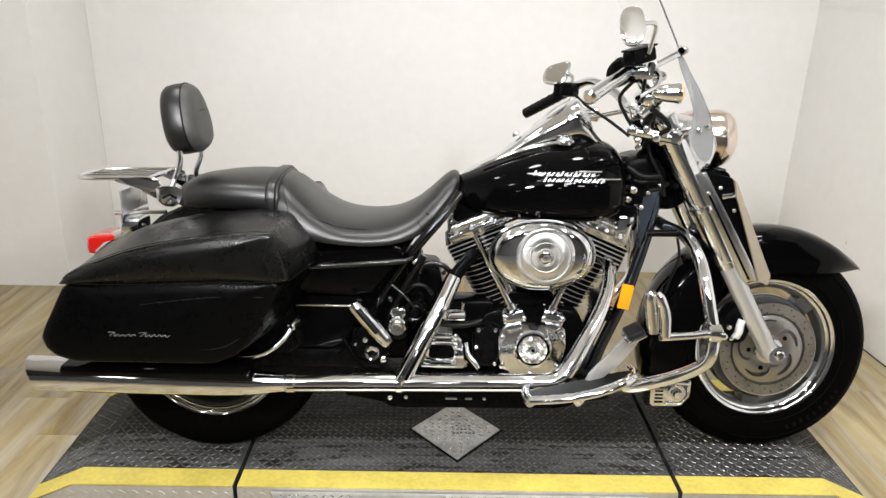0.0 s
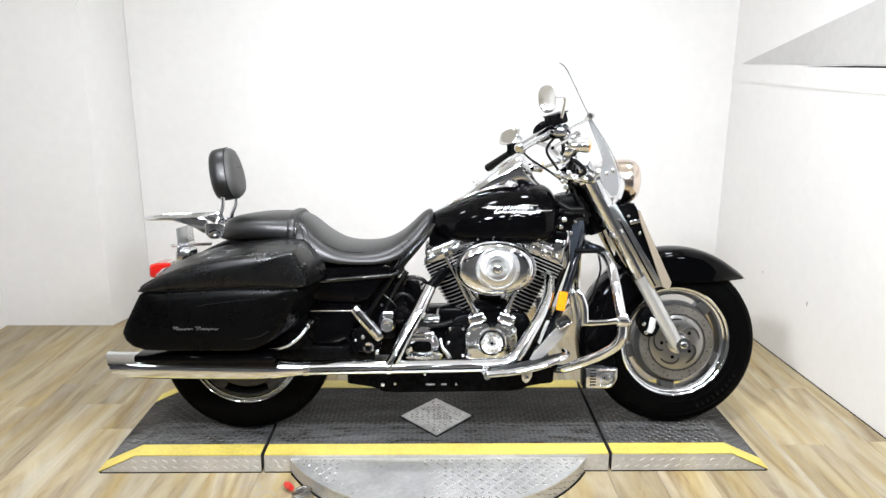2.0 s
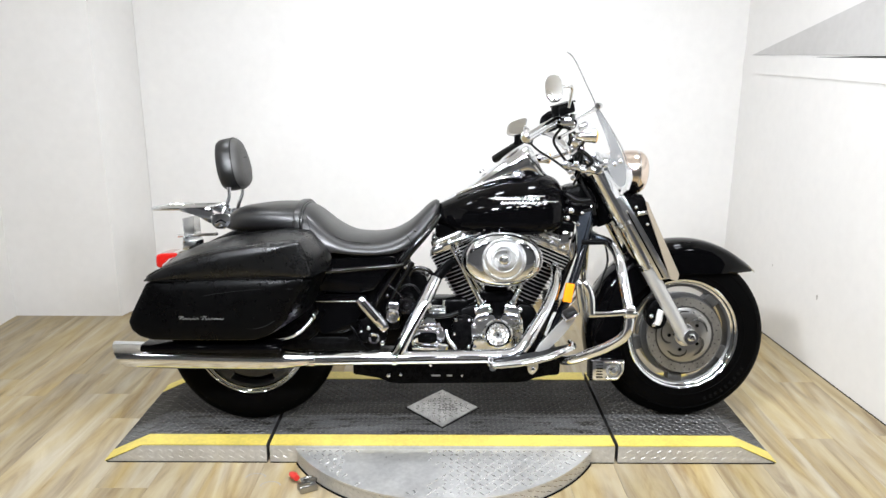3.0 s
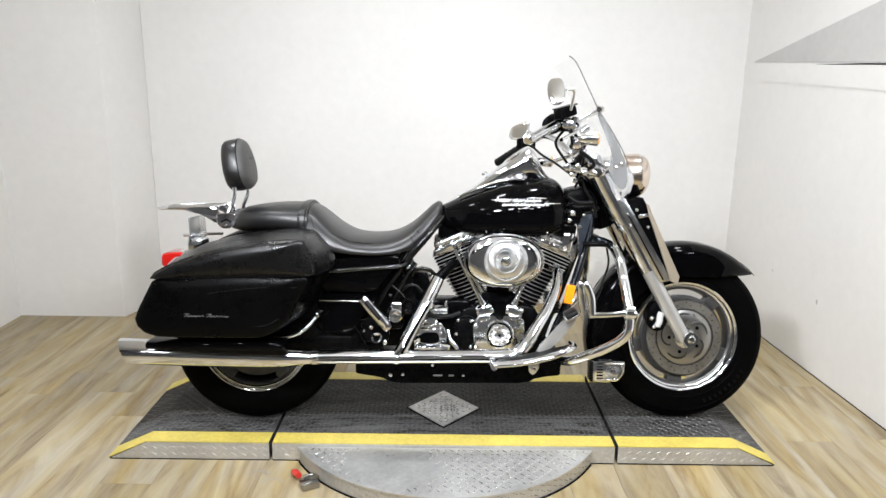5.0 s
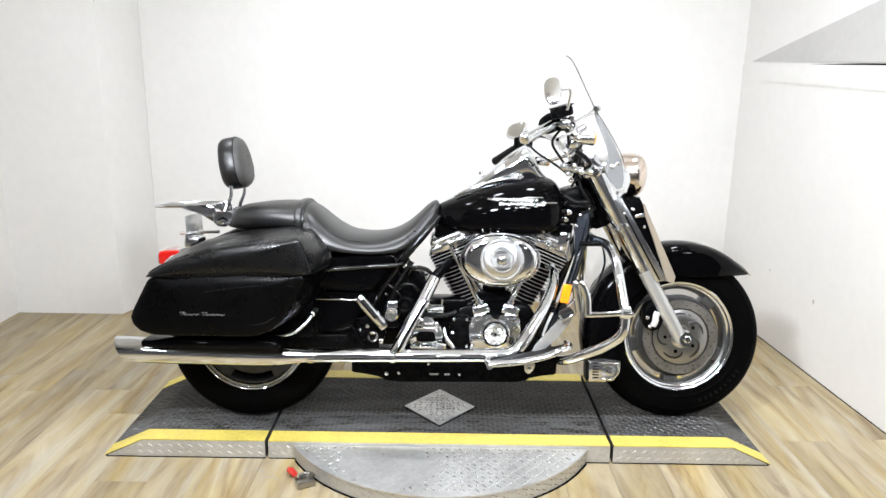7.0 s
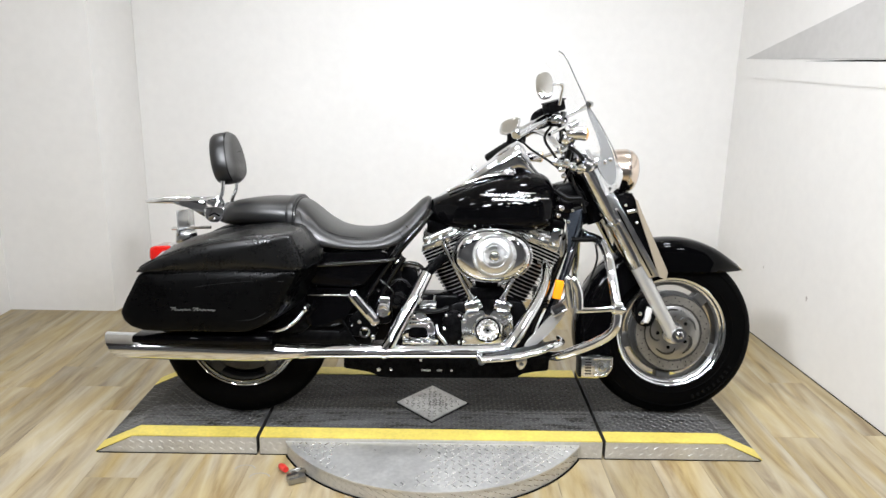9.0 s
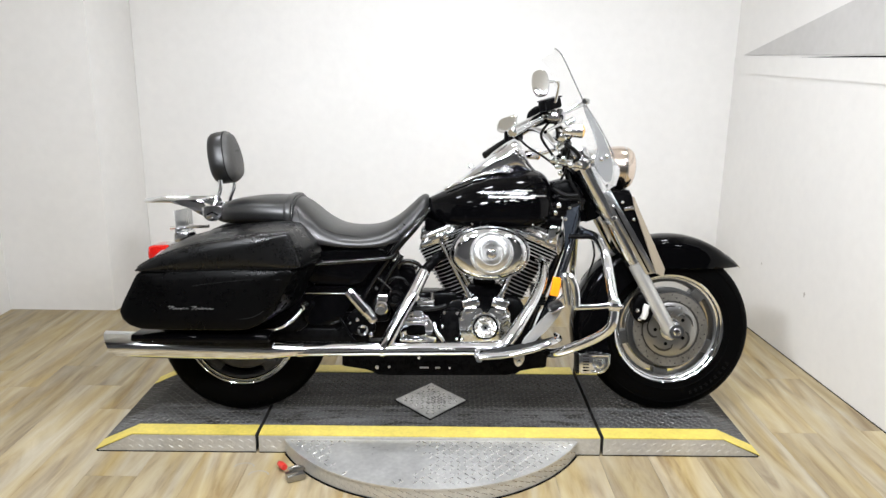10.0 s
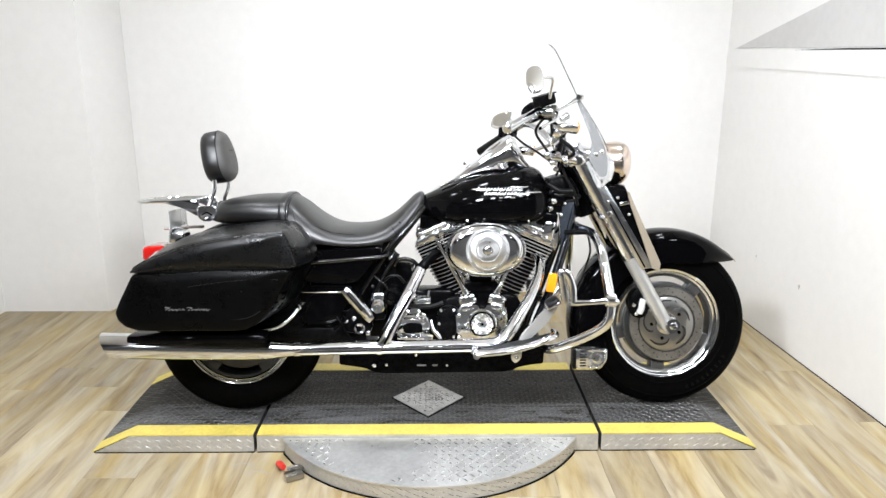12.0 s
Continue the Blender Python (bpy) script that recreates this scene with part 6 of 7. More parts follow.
def mirror(cx, cy, cz, face, rx, rz, stem, roll=0.0, poly=None):
    """An oval mirror on a bent chrome stem; face is where the glass looks."""
    head = hang(new("mirror"), bike)
    tagged(head, "oval chrome rear-view mirror on a bent stem")
    m = look((cx, cy, cz), Vector((cx, cy, cz)) - Vector(face)) @ pose(0, 0, 0, 0, 0, roll)
    outline = ellipse(0, 0, rx, rz, 36, 2.6) if poly is None else [(p[0], p[1]) for p in rounded(poly, 3, 0.2)]
    rings = [[(u * s, v * s, h) for u, v in outline] for h, s in ((0.004, 0.97), (0.004, 1.0), (0.0, 1.02), (-0.008, 0.99), (-0.018, 0.86), (-0.024, 0.60), (-0.026, 0.2))]
    part("mirror_shell", moved(loft(rings), m), CHROME, head, "polished chrome shell")
    part("mirror_glass", moved(loft([[(u * s, v * s, h) for u, v in outline] for h, s in ((0.0042, 0.95), (0.0048, 0.93), (0.0053, 0.75), (0.0057, 0.5), (0.0059, 0.2))]), m), mirror.glass, head, "mirror glass")
    part("mirror_stem", tube(stem, 0.0055, 12, 6), CHROME, head)


mirror.glass = mat("mirror_glass", (0.88, 0.88, 0.87), 0.01, 1.0)
mirror(0.346, -0.135, 1.279, (-0.26, -0.88, 0.34), 0.0272, 0.0445, [(0.358, -0.120, 1.282), (0.386, -0.105, 1.288), (0.410, -0.092, 1.286), (0.410, -0.080, 1.258), (0.405, -0.068, 1.224)], 8)
mirror(0.316, 0.660, 1.175, (-0.50, -0.80, 0.30), 0.046, 0.040, [(0.345, 0.640, 1.173), (0.362, 0.620, 1.166), (0.355, 0.590, 1.138)], 0, [(-0.043, 0.008), (-0.026, 0.024), (0.033, 0.042), (0.045, 0.034), (0.040, -0.012), (0.024, -0.042), (-0.034, -0.038), (-0.044, -0.026)])

# cables from the controls to the steering head
for pts in ([(0.400, 0.000, 1.165), (0.380, 0.060, 1.120), (0.420, 0.140, 1.070), (0.470, 0.200, 1.020)], [(0.420, -0.010, 1.170), (0.440, 0.070, 1.110), (0.470, 0.140, 1.060), (0.500, 0.210, 1.010)], [(0.350, 0.555, 1.120), (0.385, 0.480, 1.080), (0.440, 0.400, 1.040), (0.490, 0.350, 1.000)], [(0.405, 0.030, 1.170), (0.465, 0.060, 1.130), (0.490, 0.120, 1.075), (0.495, 0.180, 1.010), (0.480, 0.210, 0.960)]):
    part("control_cable", tube(pts, 0.0048, 10, 8), BLACK_RUBBER, bars)
part("wire_loom", tube([(0.470, 0.090, 1.112), (0.478, 0.110, 1.080), (0.474, 0.140, 1.045)], 0.011, 12, 6), BLACK_RUBBER, bars)
part("front_brake_hose", tube([(0.588, 0.150, 0.760), (0.600, 0.140, 0.690), (0.585, 0.150, 0.620), (0.570, 0.160, 0.560)], 0.004, 8, 8), BLACK_RUBBER, bike)


def turn_lamp(cx, cy, cz, name="turn_signal"):
    """A bullet lamp that looks ahead, on a short chrome stalk."""
    lamp = hang(new(name), bike)
    tagged(lamp, "chrome bullet turn signal with amber lens")
    m = pose(cx, cy, cz, 0, 90, 0) @ Matrix.Diagonal((0.76, 0.76, 0.88, 1))
    part("lamp_body", lathe([(0, -0.058), (0.012, -0.055), (0.022, -0.042), (0.028, -0.020), (0.0305, 0.006), (0.0325, 0.014), (0.0325, 0.020), (0.030, 0.021)], 28, m), CHROME, lamp)
    part("lamp_lens", lathe([(0.0, 0.032), (0.012, 0.031), (0.022, 0.028), (0.029, 0.024), (0.0305, 0.019)], 28, m), AMBER, lamp, "amber lens")
    part("lamp_stalk", rod((cx - 0.012, cy + (0.03 if cy < B else -0.03), cz - 0.01), (0.485, B + (-0.12 if cy < B else 0.12), 1.070), 0.008, 12), CHROME, lamp)


turn_lamp(0.492, 0.000, 1.134)
turn_lamp(0.428, 0.600, 1.048)

# wires, brackets and bolts at the steering head
for pts, r in (([(0.450, 0.196, 0.930), (0.490, 0.188, 0.905), (0.540, 0.190, 0.905)], 0.009), ([(0.500, 0.196, 0.990), (0.515, 0.188, 0.950), (0.545, 0.190, 0.900), (0.560, 0.196, 0.850)], 0.006)):
    part("head_wire", tube(pts, r, 10, 6), BLACK_RUBBER, bike)
part("head_bracket", plate(rounded([(0.455, 0.905), (0.500, 0.912), (0.520, 0.870), (0.505, 0.846), (0.465, 0.850)], 2, 0.2), 0.190, 0.204, 0.003), PAINT, bike, "glossy black head bracket")
bolts([(0.470, 0.188, 0.866, 0.011), (0.512, 0.190, 0.858, 0.006), (0.548, 0.196, 0.880, 0.006)], bike)

# chrome clutter round the risers
part("switch_dome", lathe([(0, 0.026), (0.012, 0.024), (0.022, 0.016), (0.027, 0.004), (0.027, -0.02)], 28, pose(0.455, 0.085, 1.119, 90)), CHROME, bars, "chrome domed clamp cover")
part("riser_cap", rod((0.438, 0.090, 1.075), (0.470, 0.095, 1.100), 0.016, 18, bevel=0.004), CHROME, bars)
part("bracket_cap", rod((0.470, 0.095, 1.160), (0.500, 0.100, 1.178), 0.012, 16, bevel=0.003), CHROME, bars)
part("clamp_bar", join(rod((0.425, 0.118, 1.034), (0.545, 0.112, 1.014), 0.013, 16, bevel=0.004), rod((0.540, 0.096, 1.018), (0.552, 0.112, 1.020), 0.018, 16, bevel=0.004)), CHROME, bars, "chrome bracket across the fork head")
bolts([(0.430, 0.104, 1.036, 0.014), (0.468, 0.102, 1.040, 0.010), (0.492, 0.100, 1.018, 0.012), (0.515, 0.100, 1.028, 0.008), (0.446, 0.100, 1.010, 0.009), (0.486, 0.088, 1.092, 0.009)], bars)
part("fork_head_cable", tube([(0.470, 0.080, 1.090), (0.500, 0.075, 1.070), (0.520, 0.085, 1.045), (0.505, 0.100, 1.030)], 0.007, 10, 6), BLACK_RUBBER, bars)

# ---- headlight and nacelle ----
lamp = hang(new("headlight"), bike)
tagged(lamp, "round chrome headlight")
m = pose(0.682, B, 1.006, 0, 94, 0) @ Matrix.Scale(0.94, 4)
part("headlight_shell", lathe([(0, -0.115), (0.035, -0.108), (0.062, -0.085), (0.078, -0.045), (0.083, 0.0), (0.086, 0.022), (0.087, 0.036), (0.0855, 0.052), (0.081, 0.066), (0.072, 0.078), (0.062, 0.084)], 48, m), CHROME_TAN_TINT, lamp)
part("headlight_lens", lathe([(0, 0.098), (0.030, 0.095), (0.050, 0.090), (0.064, 0.083)], 48, m), LENS_GLASS, lamp, "clear headlight glass")
part("reflector_bowl", lathe([(0, -0.03), (0.05, -0.01), (0.084, 0.045)], 40, m), CHROME_SOFT, lamp)
part("bezel_ring", lathe([(0.082, 0.040), (0.0880, 0.043), (0.0875, 0.047), (0.082, 0.050)], 48, m, closed=True), CHROME, lamp)
part("nacelle", loft([[(x + 0.3 * (v), B + u, z + v) for u, v in ellipse(0, 0, hw, hh, 32, 2.8)] for x, z, hw, hh in ((0.515, 1.030, 0.115, 0.030), (0.560, 1.015, 0.130, 0.058), (0.610, 0.985, 0.128, 0.085), (0.655, 0.965, 0.105, 0.085), (0.690, 0.960, 0.080, 0.075))]), CHROME, bike, "chrome headlight nacelle")
part("nacelle_bracket", join(box(0.570, 0.155, 1.022, 0.060, 0.03, 0.030, 0.008, (0, -20, 0)), box(0.535, 0.150, 1.010, 0.05, 0.03, 0.022, 0.006, (0, -20, 0))), CHROME, bike)
bolts([(0.470, 0.190, 1.010, 0.012), (0.474, 0.190, 0.985, 0.010), (0.520, 0.138, 1.012, 0.009), (0.556, 0.138, 1.022, 0.009), (0.580, 0.138, 1.034, 0.009)], bike)
part("lamp_bar", tube([(0.690, 0.200, 0.915), (0.735, 0.235, 0.918), (0.748, B, 0.915), (0.735, 0.345, 0.918), (0.690, 0.380, 0.915)], 0.0055, 12, 8), BLACK_SATIN, bike, "black lamp bar below the headlight")
part("lamp_bar_plate", plate(rounded([(0.650, 0.905), (0.690, 0.928), (0.735, 0.920), (0.745, 0.905), (0.735, 0.892), (0.690, 0.895)], 2, 0.2), 0.20, 0.38, 0.005), BLACK_DEEP, bike)

# ---- windshield ----
shield = hang(new("windshield"), bike)
tagged(shield, "clear acrylic windshield on chrome brackets")
NEAR = [(0.425, 0.110, 1.419), (0.450, 0.105, 1.396), (0.493, 0.095, 1.310), (0.528, 0.090, 1.237), (0.560, 0.090, 1.151), (0.576, 0.090, 1.073), (0.574, 0.090, 1.024), (0.594, 0.100, 0.974), (0.628, 0.110, 0.938)]
BEND = [(0.434, 0.165, 1.424), (0.459, 0.160, 1.401), (0.503, 0.155, 1.314), (0.540, 0.145, 1.243), (0.600, 0.140, 1.151), (0.642, 0.150, 1.082), (0.658, 0.160, 1.041), (0.661, 0.165, 0.991), (0.659, 0.165, 0.931)]
MID = [(0.450, B, 1.432), (0.474, B, 1.408), (0.520, B, 1.322), (0.562, B, 1.250), (0.625, B, 1.160), (0.665, B, 1.092), (0.682, B, 1.050), (0.690, B, 1.000), (0.690, B, 0.945)]
rows = []
for a, b, c in zip(spline(NEAR, 6), spline(BEND, 6), spline(MID, 6)):
    far_b, far_a = Vector((b.x, 2 * B - b.y, b.z)), Vector((a.x, 2 * B - a.y, a.z))
    rows.append(spline([a, b, c, far_b, far_a], 6))


def sheet(grid, thick):
    """A thin bent sheet with two faces and a closed edge."""
    bm = bmesh.new()
    lo = [[bm.verts.new(p) for p in row] for row in grid]
    hi = [[bm.verts.new(p + Vector((thick, 0, thick * 0.6))) for p in row] for row in grid]
    nr, nc = len(grid), len(grid[0])
    for i in range(nr - 1):
        for j in range(nc - 1):
            bm.faces.new((lo[i][j], lo[i + 1][j], lo[i + 1][j + 1], lo[i][j + 1]))
            bm.faces.new((hi[i][j], hi[i][j + 1], hi[i + 1][j + 1], hi[i + 1][j]))
    edge = [(i, 0) for i in range(nr)] + [(nr - 1, j) for j in range(1, nc)] + [(i, nc - 1) for i in range(nr - 2, -1, -1)] + [(0, j) for j in range(nc - 2, 0, -1)]
    for (i, j), (k, l) in zip(edge, edge[1:] + edge[:1]):
        bm.faces.new((lo[i][j], lo[k][l], hi[k][l], hi[i][j]))
    return bm


pane = part("shield_pane", sheet([row[:25] for row in rows], 0.003), CLEAR, shield, "clear acrylic pane")
pane.visible_shadow = False
wing = rounded([(0.524, 1.240), (0.537, 1.199), (0.554, 1.163), (0.574, 1.117), (0.585, 1.085), (0.583, 1.058), (0.574, 1.030), (0.598, 0.986), (0.621, 0.956), (0.641, 0.964), (0.645, 0.999), (0.637, 1.046), (0.627, 1.075), (0.602, 1.127), (0.570, 1.176), (0.545, 1.220)], 2, 0.2)
part("shield_wing", plate(wing, 0.098, 0.102, 0.0), WING, shield, "grey side wing of the windshield")
# dark line follows the near edge, then the bend outlined from the camera
part("shield_edge", tube([row[0] for row in rows[:19]] + [row[6] for row in rows[20:36]], 0.0021, 8, 1, smooth=False), PANE_OUTLINE, shield, "dark line drawn along the pane's outline")
part("shield_bracket", join(tube([(0.455, 0.060, 1.195), (0.495, 0.075, 1.215), (0.532, 0.088, 1.232)], 0.008, 12, 6), rod((0.528, 0.075, 1.236), (0.542, 0.095, 1.238), 0.012, 14, bevel=0.003)), CHROME, shield)
part("lower_bracket", join(tube([(0.545, 0.150, 1.020), (0.580, 0.120, 1.035), (0.610, 0.110, 1.050)], 0.009, 12, 6)), CHROME, shield)
bolts([(0.601, 0.097, 1.039, 0.008), (0.621, 0.097, 1.049, 0.008)], shield)

# ---- lower wind deflector beside the fork ----
defl = hang(new("fork_deflector"), bike)
part("deflector_backing", plate([(0.642, 0.926), (0.731, 0.909), (0.836, 0.690), (0.845, 0.625), (0.800, 0.640), (0.690, 0.850)], 0.158, 0.164, 0.002), BLACK_DEEP, defl, "black deflector backing")
part("deflector_panel", plate([(0.622, 0.918), (0.653, 0.926), (0.838, 0.624), (0.796, 0.616), (0.641, 0.869)], 0.148, 0.154, 0.003), CHROME_SOFT, defl, "bright chrome fork deflector panel")
part("deflector_edge", plate([(0.729, 0.906), (0.738, 0.902), (0.750, 0.872), (0.863, 0.640), (0.858, 0.612), (0.832, 0.622), (0.742, 0.858)], 0.140, 0.150, 0.002), DEFLECTOR, defl, "pale bent panel edge")
part("deflector_groove", rod((0.668, 0.146, 0.862), (0.806, 0.146, 0.626), 0.003, 8), BLACK_DEEP, defl)
bolts([(0.696, 0.150, 0.883, 0.006), (0.740, 0.150, 0.821, 0.006), (0.664, 0.146, 0.868, 0.005)], defl, CHROME_SOFT)
part("deflector_clip", box(0.722, 0.150, 0.862, 0.040, 0.012, 0.014, 0.004, (0, -12, 0)), CHROME, defl)

# ---- tank console, fuel cap and script ----
console = hang(new("tank_console"), bike)
tagged(console, "chrome tank console with speedometer")
CONS = [(-0.020, 0.876, 0.850, 0.020), (0.040, 0.915, 0.880, 0.034), (0.100, 0.950, 0.905, 0.044), (0.155, 0.994, 0.930, 0.052), (0.205, 1.034, 0.950, 0.062), (0.255, 1.072, 0.965, 0.072), (0.292, 1.100, 0.970, 0.078), (0.314, 1.108, 0.975, 0.076), (0.338, 1.082, 0.975, 0.068), (0.366, 1.024, 0.970, 0.056), (0.395, 0.992, 0.965, 0.045)]
fine = spline([(x, t, b) for x, t, b, w in CONS], 5)
wide = spline([(w, 0, 0) for x, t, b, w in CONS], 5)
part("console_shell", loft([[(p.x, B + u, (p.y + p.z) / 2 + v) for u, v in ellipse(0, 0, q.x, (p.y - p.z) / 2, 32, 2.5)] for p, q in zip(fine, wide)]), CHROME, console)
part("speedometer", lathe([(0, 0.006), (0.044, 0.006), (0.050, 0.010), (0.056, 0.006), (0.056, -0.01)], 40, pose(0.262, B, 1.068, 0, -36, 0) @ Matrix.Scale(0.86, 4)), CHROME, console, "round speedometer with chrome bezel")
part("speedometer_face", lathe([(0, 0.0075), (0.043, 0.0075), (0.043, 0.006)], 36, pose(0.262, B, 1.068, 0, -36, 0) @ Matrix.Scale(0.86, 4)), ALU_WHITE, console)
part("fuel_cap", lathe([(0, 0.017), (0.013, 0.016), (0.020, 0.012), (0.023, 0.006), (0.024, 0.0)], 20, pose(0.275, 0.212, 0.990, 14, 0, 0)), CHROME, console, "chrome fuel cap")
part("console_trim", tube([(0.050, 0.236, 0.918), (0.140, 0.222, 0.958), (0.220, 0.212, 0.982), (0.300, 0.206, 0.992)], 0.006, 10, 6), CHROME, console)
part("console_knob", lathe([(0, 0.012), (0.008, 0.011), (0.011, 0.006), (0.011, 0)], 16, pose(0.150, B, 1.000, 0, -28, 0)), CHROME, console)
part("tank_seam", tube([(0.060, 0.175, 0.797), (0.160, 0.135, 0.791), (0.260, 0.117, 0.789), (0.360, 0.122, 0.793)], 0.004, 8, 6), PAINT, bike)
# tank script, as plain slanted silver bars with a swept tail
strokes = []


def tank_y(z):
    return 0.1025 + 0.35 * max(0.0, z - 0.895) ** 1.1


for row_z, x0, n, tall in ((0.9155, 0.184, 14, 0.0115), (0.9005, 0.210, 14, 0.0095)):
    for k in range(n):
        xx, up = x0 + 0.0118 * k, tall * (1.35 if k in (0, 6, 9) else 0.8)
        strokes.append(tube([(xx - 0.004, tank_y(row_z), row_z - tall * 0.45), (xx, tank_y(row_z), row_z), (xx + 0.005, tank_y(row_z + up * 0.5), row_z + up * 0.55)], 0.0017, 6, 3))
        if k % 2:
            strokes.append(tube([(xx + 0.001, tank_y(row_z), row_z - tall * 0.4), (xx + 0.007, tank_y(row_z), row_z - tall * 0.1)], 0.0014, 6, 2))
for x0, x1, z in ((0.164, 0.204, 0.916), (0.300, 0.362, 0.924), (0.356, 0.412, 0.9055), (0.262, 0.272, 0.886), (0.300, 0.316, 0.886)):
    strokes.append(tube([(x0, tank_y(z), z), ((x0 + x1) / 2, tank_y(z), z), (x1, tank_y(z) + 0.004 + 0.5 * max(0, x1 - 0.405), z)], 0.0018, 6, 6))
part("tank_badge", join(*strokes), SILVER_LETTER, bike, "silver script badge on the tank")
for k in range(5):
    part("tank_rivet", bolt(0.150 + 0.055 * k, 0.124, 0.800, 0.004, 0.003), CHROME, bike)

# ---- backrest and luggage rack ----
rest = hang(new("backrest"), bike)
tagged(rest, "padded black vinyl passenger backrest on chrome legs")
m = pose(-0.793, B, 1.024, 0, -11, 0) @ pose(0, 0, 0, 90, 0, 90)
outline = [(u * (1.0 - 0.20 * v / 0.1), v) for u, v in ellipse(0, 0, 0.098, 0.098, 48, 2.35)]
rings = [[(u * s, v * s, h) for u, v in outline] for h, s in ((-0.036, 0.45), (-0.034, 0.76), (-0.029, 0.91), (-0.018, 0.985), (0.0, 1.0), (0.020, 0.995), (0.028, 0.975))]
part("rest_pad", moved(loft(rings), m), VINYL, rest)
front = [[(u * s, v * s, h) for u, v in outline] for h, s in ((0.0285, 0.972), (0.040, 0.94), (0.050, 0.84), (0.056, 0.66), (0.058, 0.40), (0.0585, 0.15))]
part("rest_face", moved(loft(front), m), REST_LIT, rest, "grained front panel with its light put into the grey")
part("face_seam", moved(tube([(-0.072 + 0.012 * k, 0.018 - 0.003 * abs(k - 6) ** 1.2 * 0.4, 0.0588 - 0.00055 * abs(k - 6) ** 1.75) for k in range(13)], 0.0016, 6, 3), m), THREAD, rest, "stitched seam across the panel")
part("rest_piping", moved(tube([(u * 0.976, v * 0.976, 0.0285) for u, v in outline] + [(outline[0][0] * 0.976, outline[0][1] * 0.976, 0.0285)], 0.0022, 6, 2), m), THREAD, rest, "sewn piping")
for side in (-1, 1):
    y = B + side * 0.090
    part("rest_leg", tube([(-0.778, y, 0.945), (-0.780, y, 0.908), (-0.794, y, 0.872), (-0.806, B + side * 0.11, 0.835)], 0.0075, 12, 6), CHROME, rest)
    part("dock_plate", plate(rounded([(-0.840, 0.850), (-0.765, 0.852), (-0.768, 0.815), (-0.790, 0.795), (-0.818, 0.795), (-0.838, 0.815)], 2, 0.15), B + side * 0.118 - 0.005, B + side * 0.118 + 0.005, 0.003), CHROME, rest, "chrome docking plate")
    part("dock_arm", plate(rounded([(-0.830, 0.858), (-0.850, 0.875), (-0.960, 0.868), (-0.955, 0.858), (-0.890, 0.845), (-0.850, 0.815), (-0.835, 0.815)], 1, 0.2), B + side * 0.105 - 0.004, B + side * 0.105 + 0.004, 0.002), CHROME, rest)
part("plate_wings", join(*[moved(box(0, 0, 0, 0.024, 0.002, 0.005, 0.001), pose(-0.802 + 0.009 * s, B - 0.1245, 0.824, 0, 28 * s, 0)) for s in (-1, 1)]), BLACK_DEEP, rest)
bolts([(-0.802, B - 0.123, 0.806, 0.006)], rest)
rack = hang(new("luggage_rack"), bike)
tagged(rack, "chrome tubular luggage rack")
part("rack_rim", tube([(-0.860, B - 0.100, 0.868), (-0.960, B - 0.100, 0.866), (-1.050, B - 0.085, 0.864), (-1.078, B - 0.045, 0.863), (-1.082, B, 0.863), (-1.078, B + 0.045, 0.863), (-1.050, B + 0.085, 0.864), (-0.960, B + 0.100, 0.866), (-0.860, B + 0.100, 0.868)], 0.0058, 12, 6), CHROME, rack)
for y in (-0.06, -0.02, 0.02, 0.06):
    part("rack_bar", rod((-0.860, B + y, 0.866), (-1.072 + abs(y) * 0.3, B + y, 0.863), 0.0045, 10), CHROME, rack)
part("rack_cross", rod((-0.870, B - 0.1, 0.866), (-0.870, B + 0.1, 0.866), 0.006, 10), CHROME, rack)

# ---- tail light and plate bracket ----
tail = hang(new("tail_light"), bike)
tagged(tail, "red tail light in a chrome housing")
part("tail_lens", loft([[(x, B + u, z + v) for u, v in ellipse(0, 0, hw, hh, 28, 7)] for x, z, hw, hh in ((-0.990, 0.668, 0.064, 0.029), (-1.050, 0.666, 0.064, 0.029), (-1.066, 0.665, 0.061, 0.026), (-1.072, 0.664, 0.054, 0.021))]), RED, tail, "red lens")
part("tail_housing", loft([[(x, B + u, z + v) for u, v in ellipse(0, 0, hw, hh, 28, 3.0)] for x, z, hw, hh in ((-1.045, 0.640, 0.066, 0.028), (-1.020, 0.652, 0.068, 0.042), (-0.985, 0.668, 0.066, 0.040), (-0.940, 0.690, 0.05, 0.026))]), CHROME, tail)
part("plate_bracket", join(box(-0.950, B, 0.752, 0.012, 0.18, 0.026, 0.004), box(-0.935, B - 0.04, 0.730, 0.056, 0.09, 0.040, 0.008)), CHROME_SOFT, tail)
part("licence_plate", box(-0.950, B, 0.796, 0.004, 0.178, 0.066, 0.001, (0, -3, 0)), ALU_WHITE, tail, "plain pale plate seen edge-on")
part("fender_strip", tube([(-0.985, B - 0.05, 0.760), (-0.900, B - 0.07, 0.768), (-0.830, B - 0.08, 0.772)], 0.006, 10, 5), CHROME, bike, "chrome fender strut")

# tyre lettering as faint raised bars
for k in range(9):
    a = radians(-70 + 5.0 * k)
    part("sidewall_mark", moved(box(0.262, 0, 0.0590, 0.014, 0.009, 0.0010, 0.0003, seg=1), wheel_axis(FX, FZ) @ Matrix.Rotation(a, 4, "Z")), TYRE_MARK, front_wheel)
for r0 in (0.232, 0.284):
    part("sidewall_ridge", lathe([(r0 - 0.002, 0.0), (r0, 0.0012), (r0 + 0.002, 0.0)], 72, wheel_axis(FX, FZ, B - (0.0605 if r0 < 0.25 else 0.0535)), closed=True), RUBBER, front_wheel)

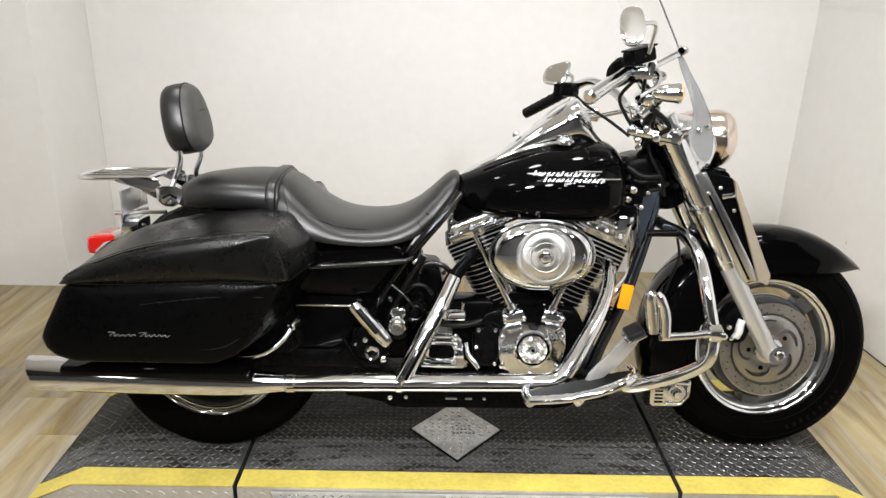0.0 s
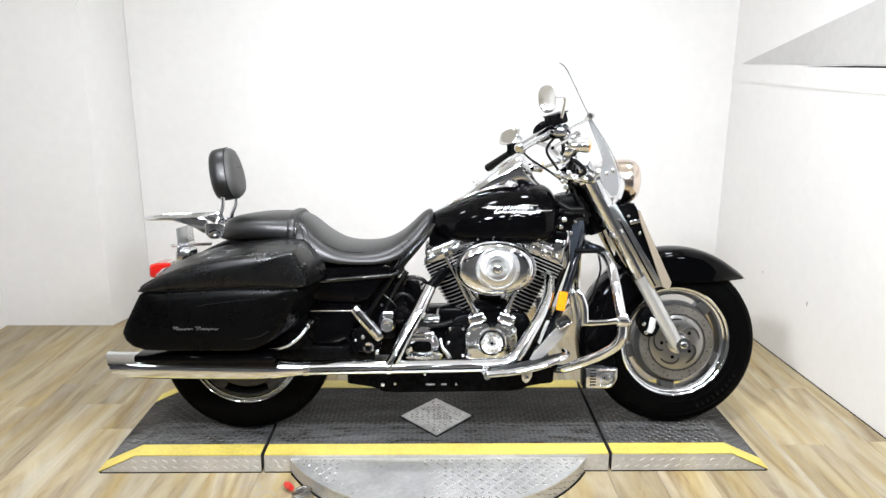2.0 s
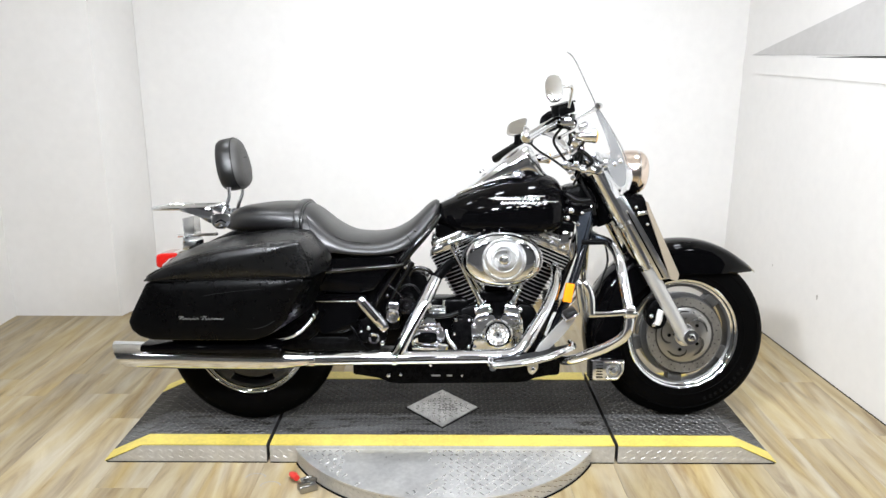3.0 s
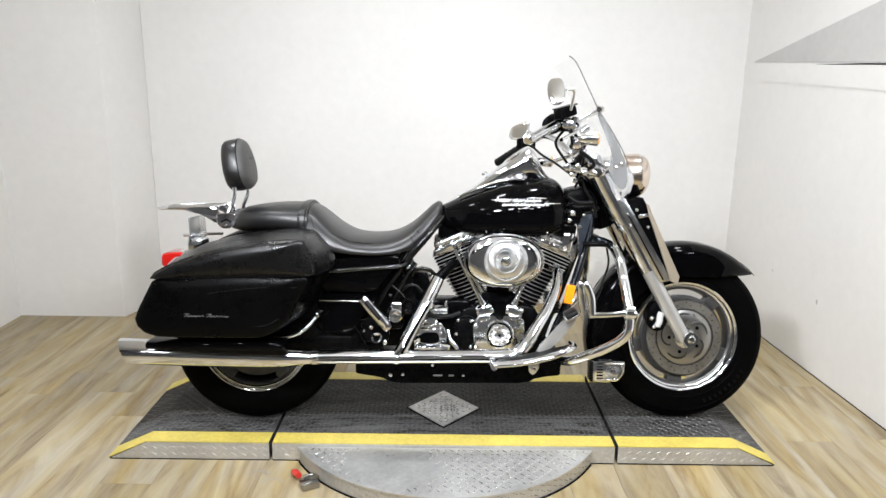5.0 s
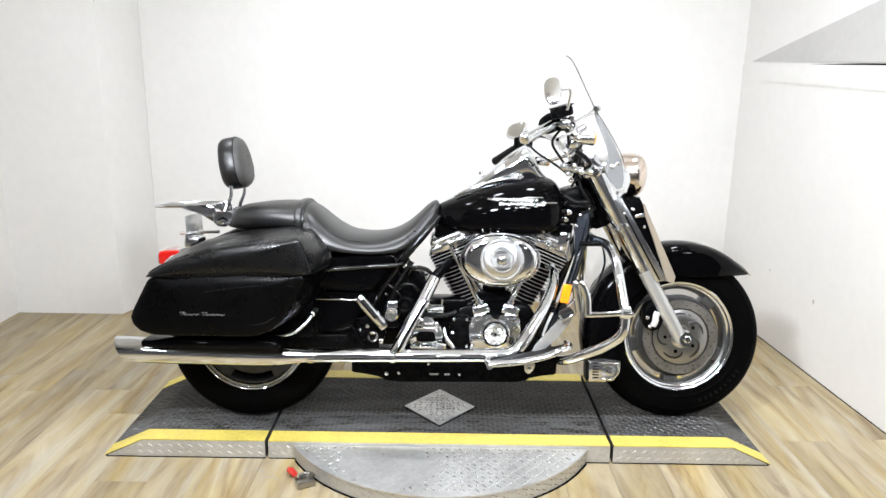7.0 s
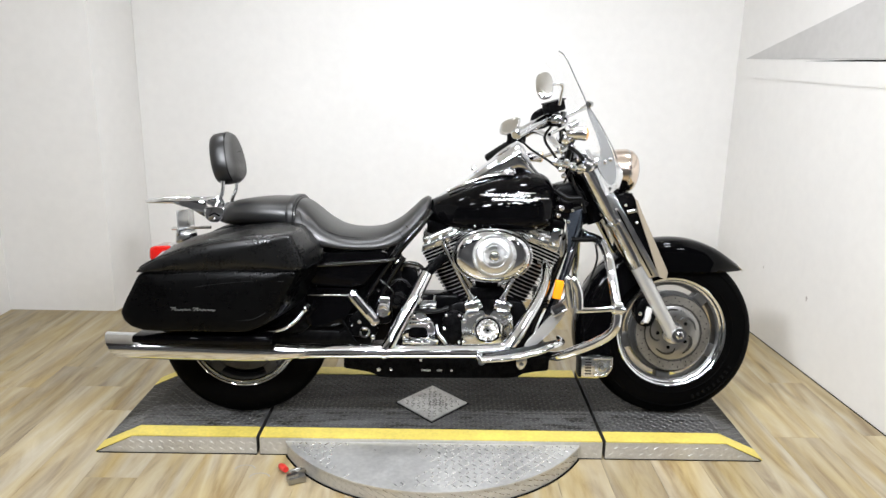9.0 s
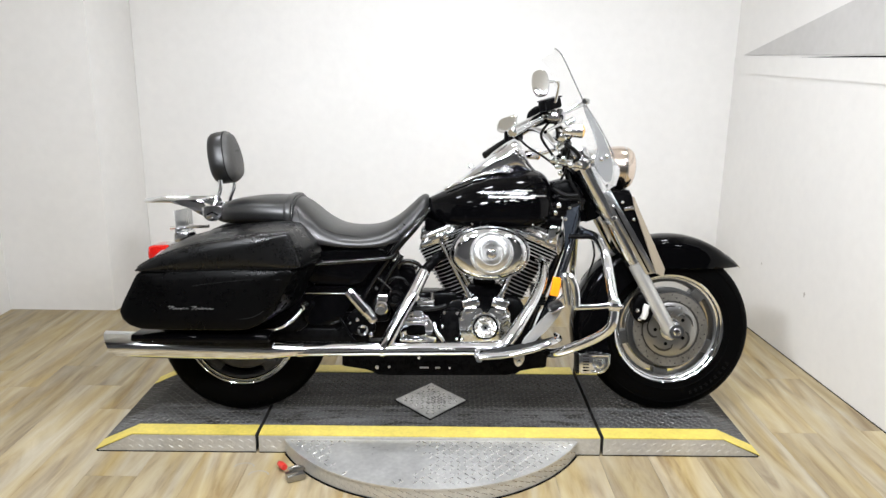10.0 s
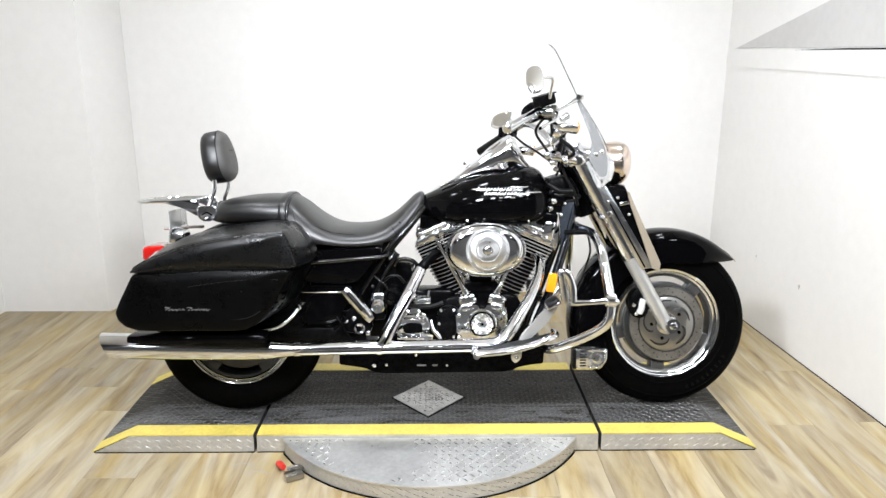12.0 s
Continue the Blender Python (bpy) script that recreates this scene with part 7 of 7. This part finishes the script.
# front wheel and axle sheared across their width to fit the camera's view
for piece in [p for p in bike.children if p.name.startswith("axle")] + list(front_wheel.children_recursive):
    for v in piece.data.vertices:
        v.co.z += 0.115 * (B - v.co.y)
        v.co.x += 0.045 * (B - v.co.y)

# machine leans on its stand; low parts sheared nearer to fit the camera's view
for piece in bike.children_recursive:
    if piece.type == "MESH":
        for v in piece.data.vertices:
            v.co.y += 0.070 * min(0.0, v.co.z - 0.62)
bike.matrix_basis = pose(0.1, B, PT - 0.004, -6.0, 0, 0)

# ---- red-handled clamp at the step ----
clamp = empty("toggle_clamp", -0.455, -0.14, 0.0)
tagged(clamp, "small steel latch with a red grip beside the step", "clamp")
part("clamp_base", join(box(-0.448, -0.172, 0.014, 0.060, 0.040, 0.024, 0.004, (0, 0, 28)), box(-0.440, -0.160, 0.032, 0.040, 0.014, 0.014, 0.003, (0, 0, 28)), box(-0.455, -0.186, 0.030, 0.040, 0.008, 0.010, 0.002, (0, 0, 28))), ALU, clamp)
part("clamp_arm", tube([(-0.425, -0.140, 0.020), (-0.440, -0.155, 0.038), (-0.470, -0.160, 0.030)], 0.007, 10, 5), STEEL, clamp)
part("clamp_handle", tube([(-0.514, -0.104, 0.018), (-0.503, -0.120, 0.022), (-0.488, -0.142, 0.026)], [0.010, 0.0125, 0.010], 12, 5), RED_GRIP, clamp, "red vinyl grip")
part("clamp_slot", join(box(-0.452, -0.178, 0.0275, 0.026, 0.005, 0.002, 0.0005, (0, 0, 28)), box(-0.446, -0.166, 0.0275, 0.026, 0.004, 0.002, 0.0005, (0, 0, 28))), GAP, clamp)


# ---- floor boards, laid towards the back wall ----
floor = part("floor", prism([(-HALL, REAR - 0.1), (HALL, REAR - 0.1), (HALL, BACK + 0.1), (-HALL, BACK + 0.1)], -0.06, -0.0065), UNSEEN_GREY)
tagged(floor, "pale oak vinyl plank floor", "floor", kind="structure")
rng = random.Random(5)
PW, PL = 0.178, 1.22


def plank_mesh(length):
    bm = box(0, 0, 0, PW - 0.0006, length - 0.0006, 0.006, 0.0005, seg=1)
    me = bpy.data.meshes.new("plank")
    bm.to_mesh(me)
    bm.free()
    me.materials.append(PLANK)
    return me


PLANKS = {}
x = LEFT - 0.02
while x < 2.0:
    y = -3.2 - rng.uniform(0.1, PL)
    while y < BACK + 0.02:
        y0, y1 = max(y, -3.2), min(y + PL, BACK + 0.05)
        y += PL
        if y1 - y0 < 0.05:
            continue
        key = round(y1 - y0, 2)
        if key not in PLANKS:
            PLANKS[key] = plank_mesh(key)
        board = new("plank", PLANKS[key])
        board.parent = floor
        board.location = (x + PW / 2, (y0 + y1) / 2, -0.003)
    x += PW

# two faint rings left on the boards by a wet foot of the stand
SCUFF = mat("pale_scuff", (0.30, 0.28, 0.24), 0.6)
for cx, cy in ((-0.640, -0.100), (-0.578, -0.150)):
    pts = [(cx + 0.034 * math.cos(a), cy + 0.028 * math.sin(a), 0.0003) for a in (radians(10 + 17 * k) for k in range(11))]
    mark = part("floor_mark", tube(pts, 0.0030, 6, 3, flat=1.0), SCUFF, floor, "faint curved scuff on the boards")
    mark.scale.z = 0.2
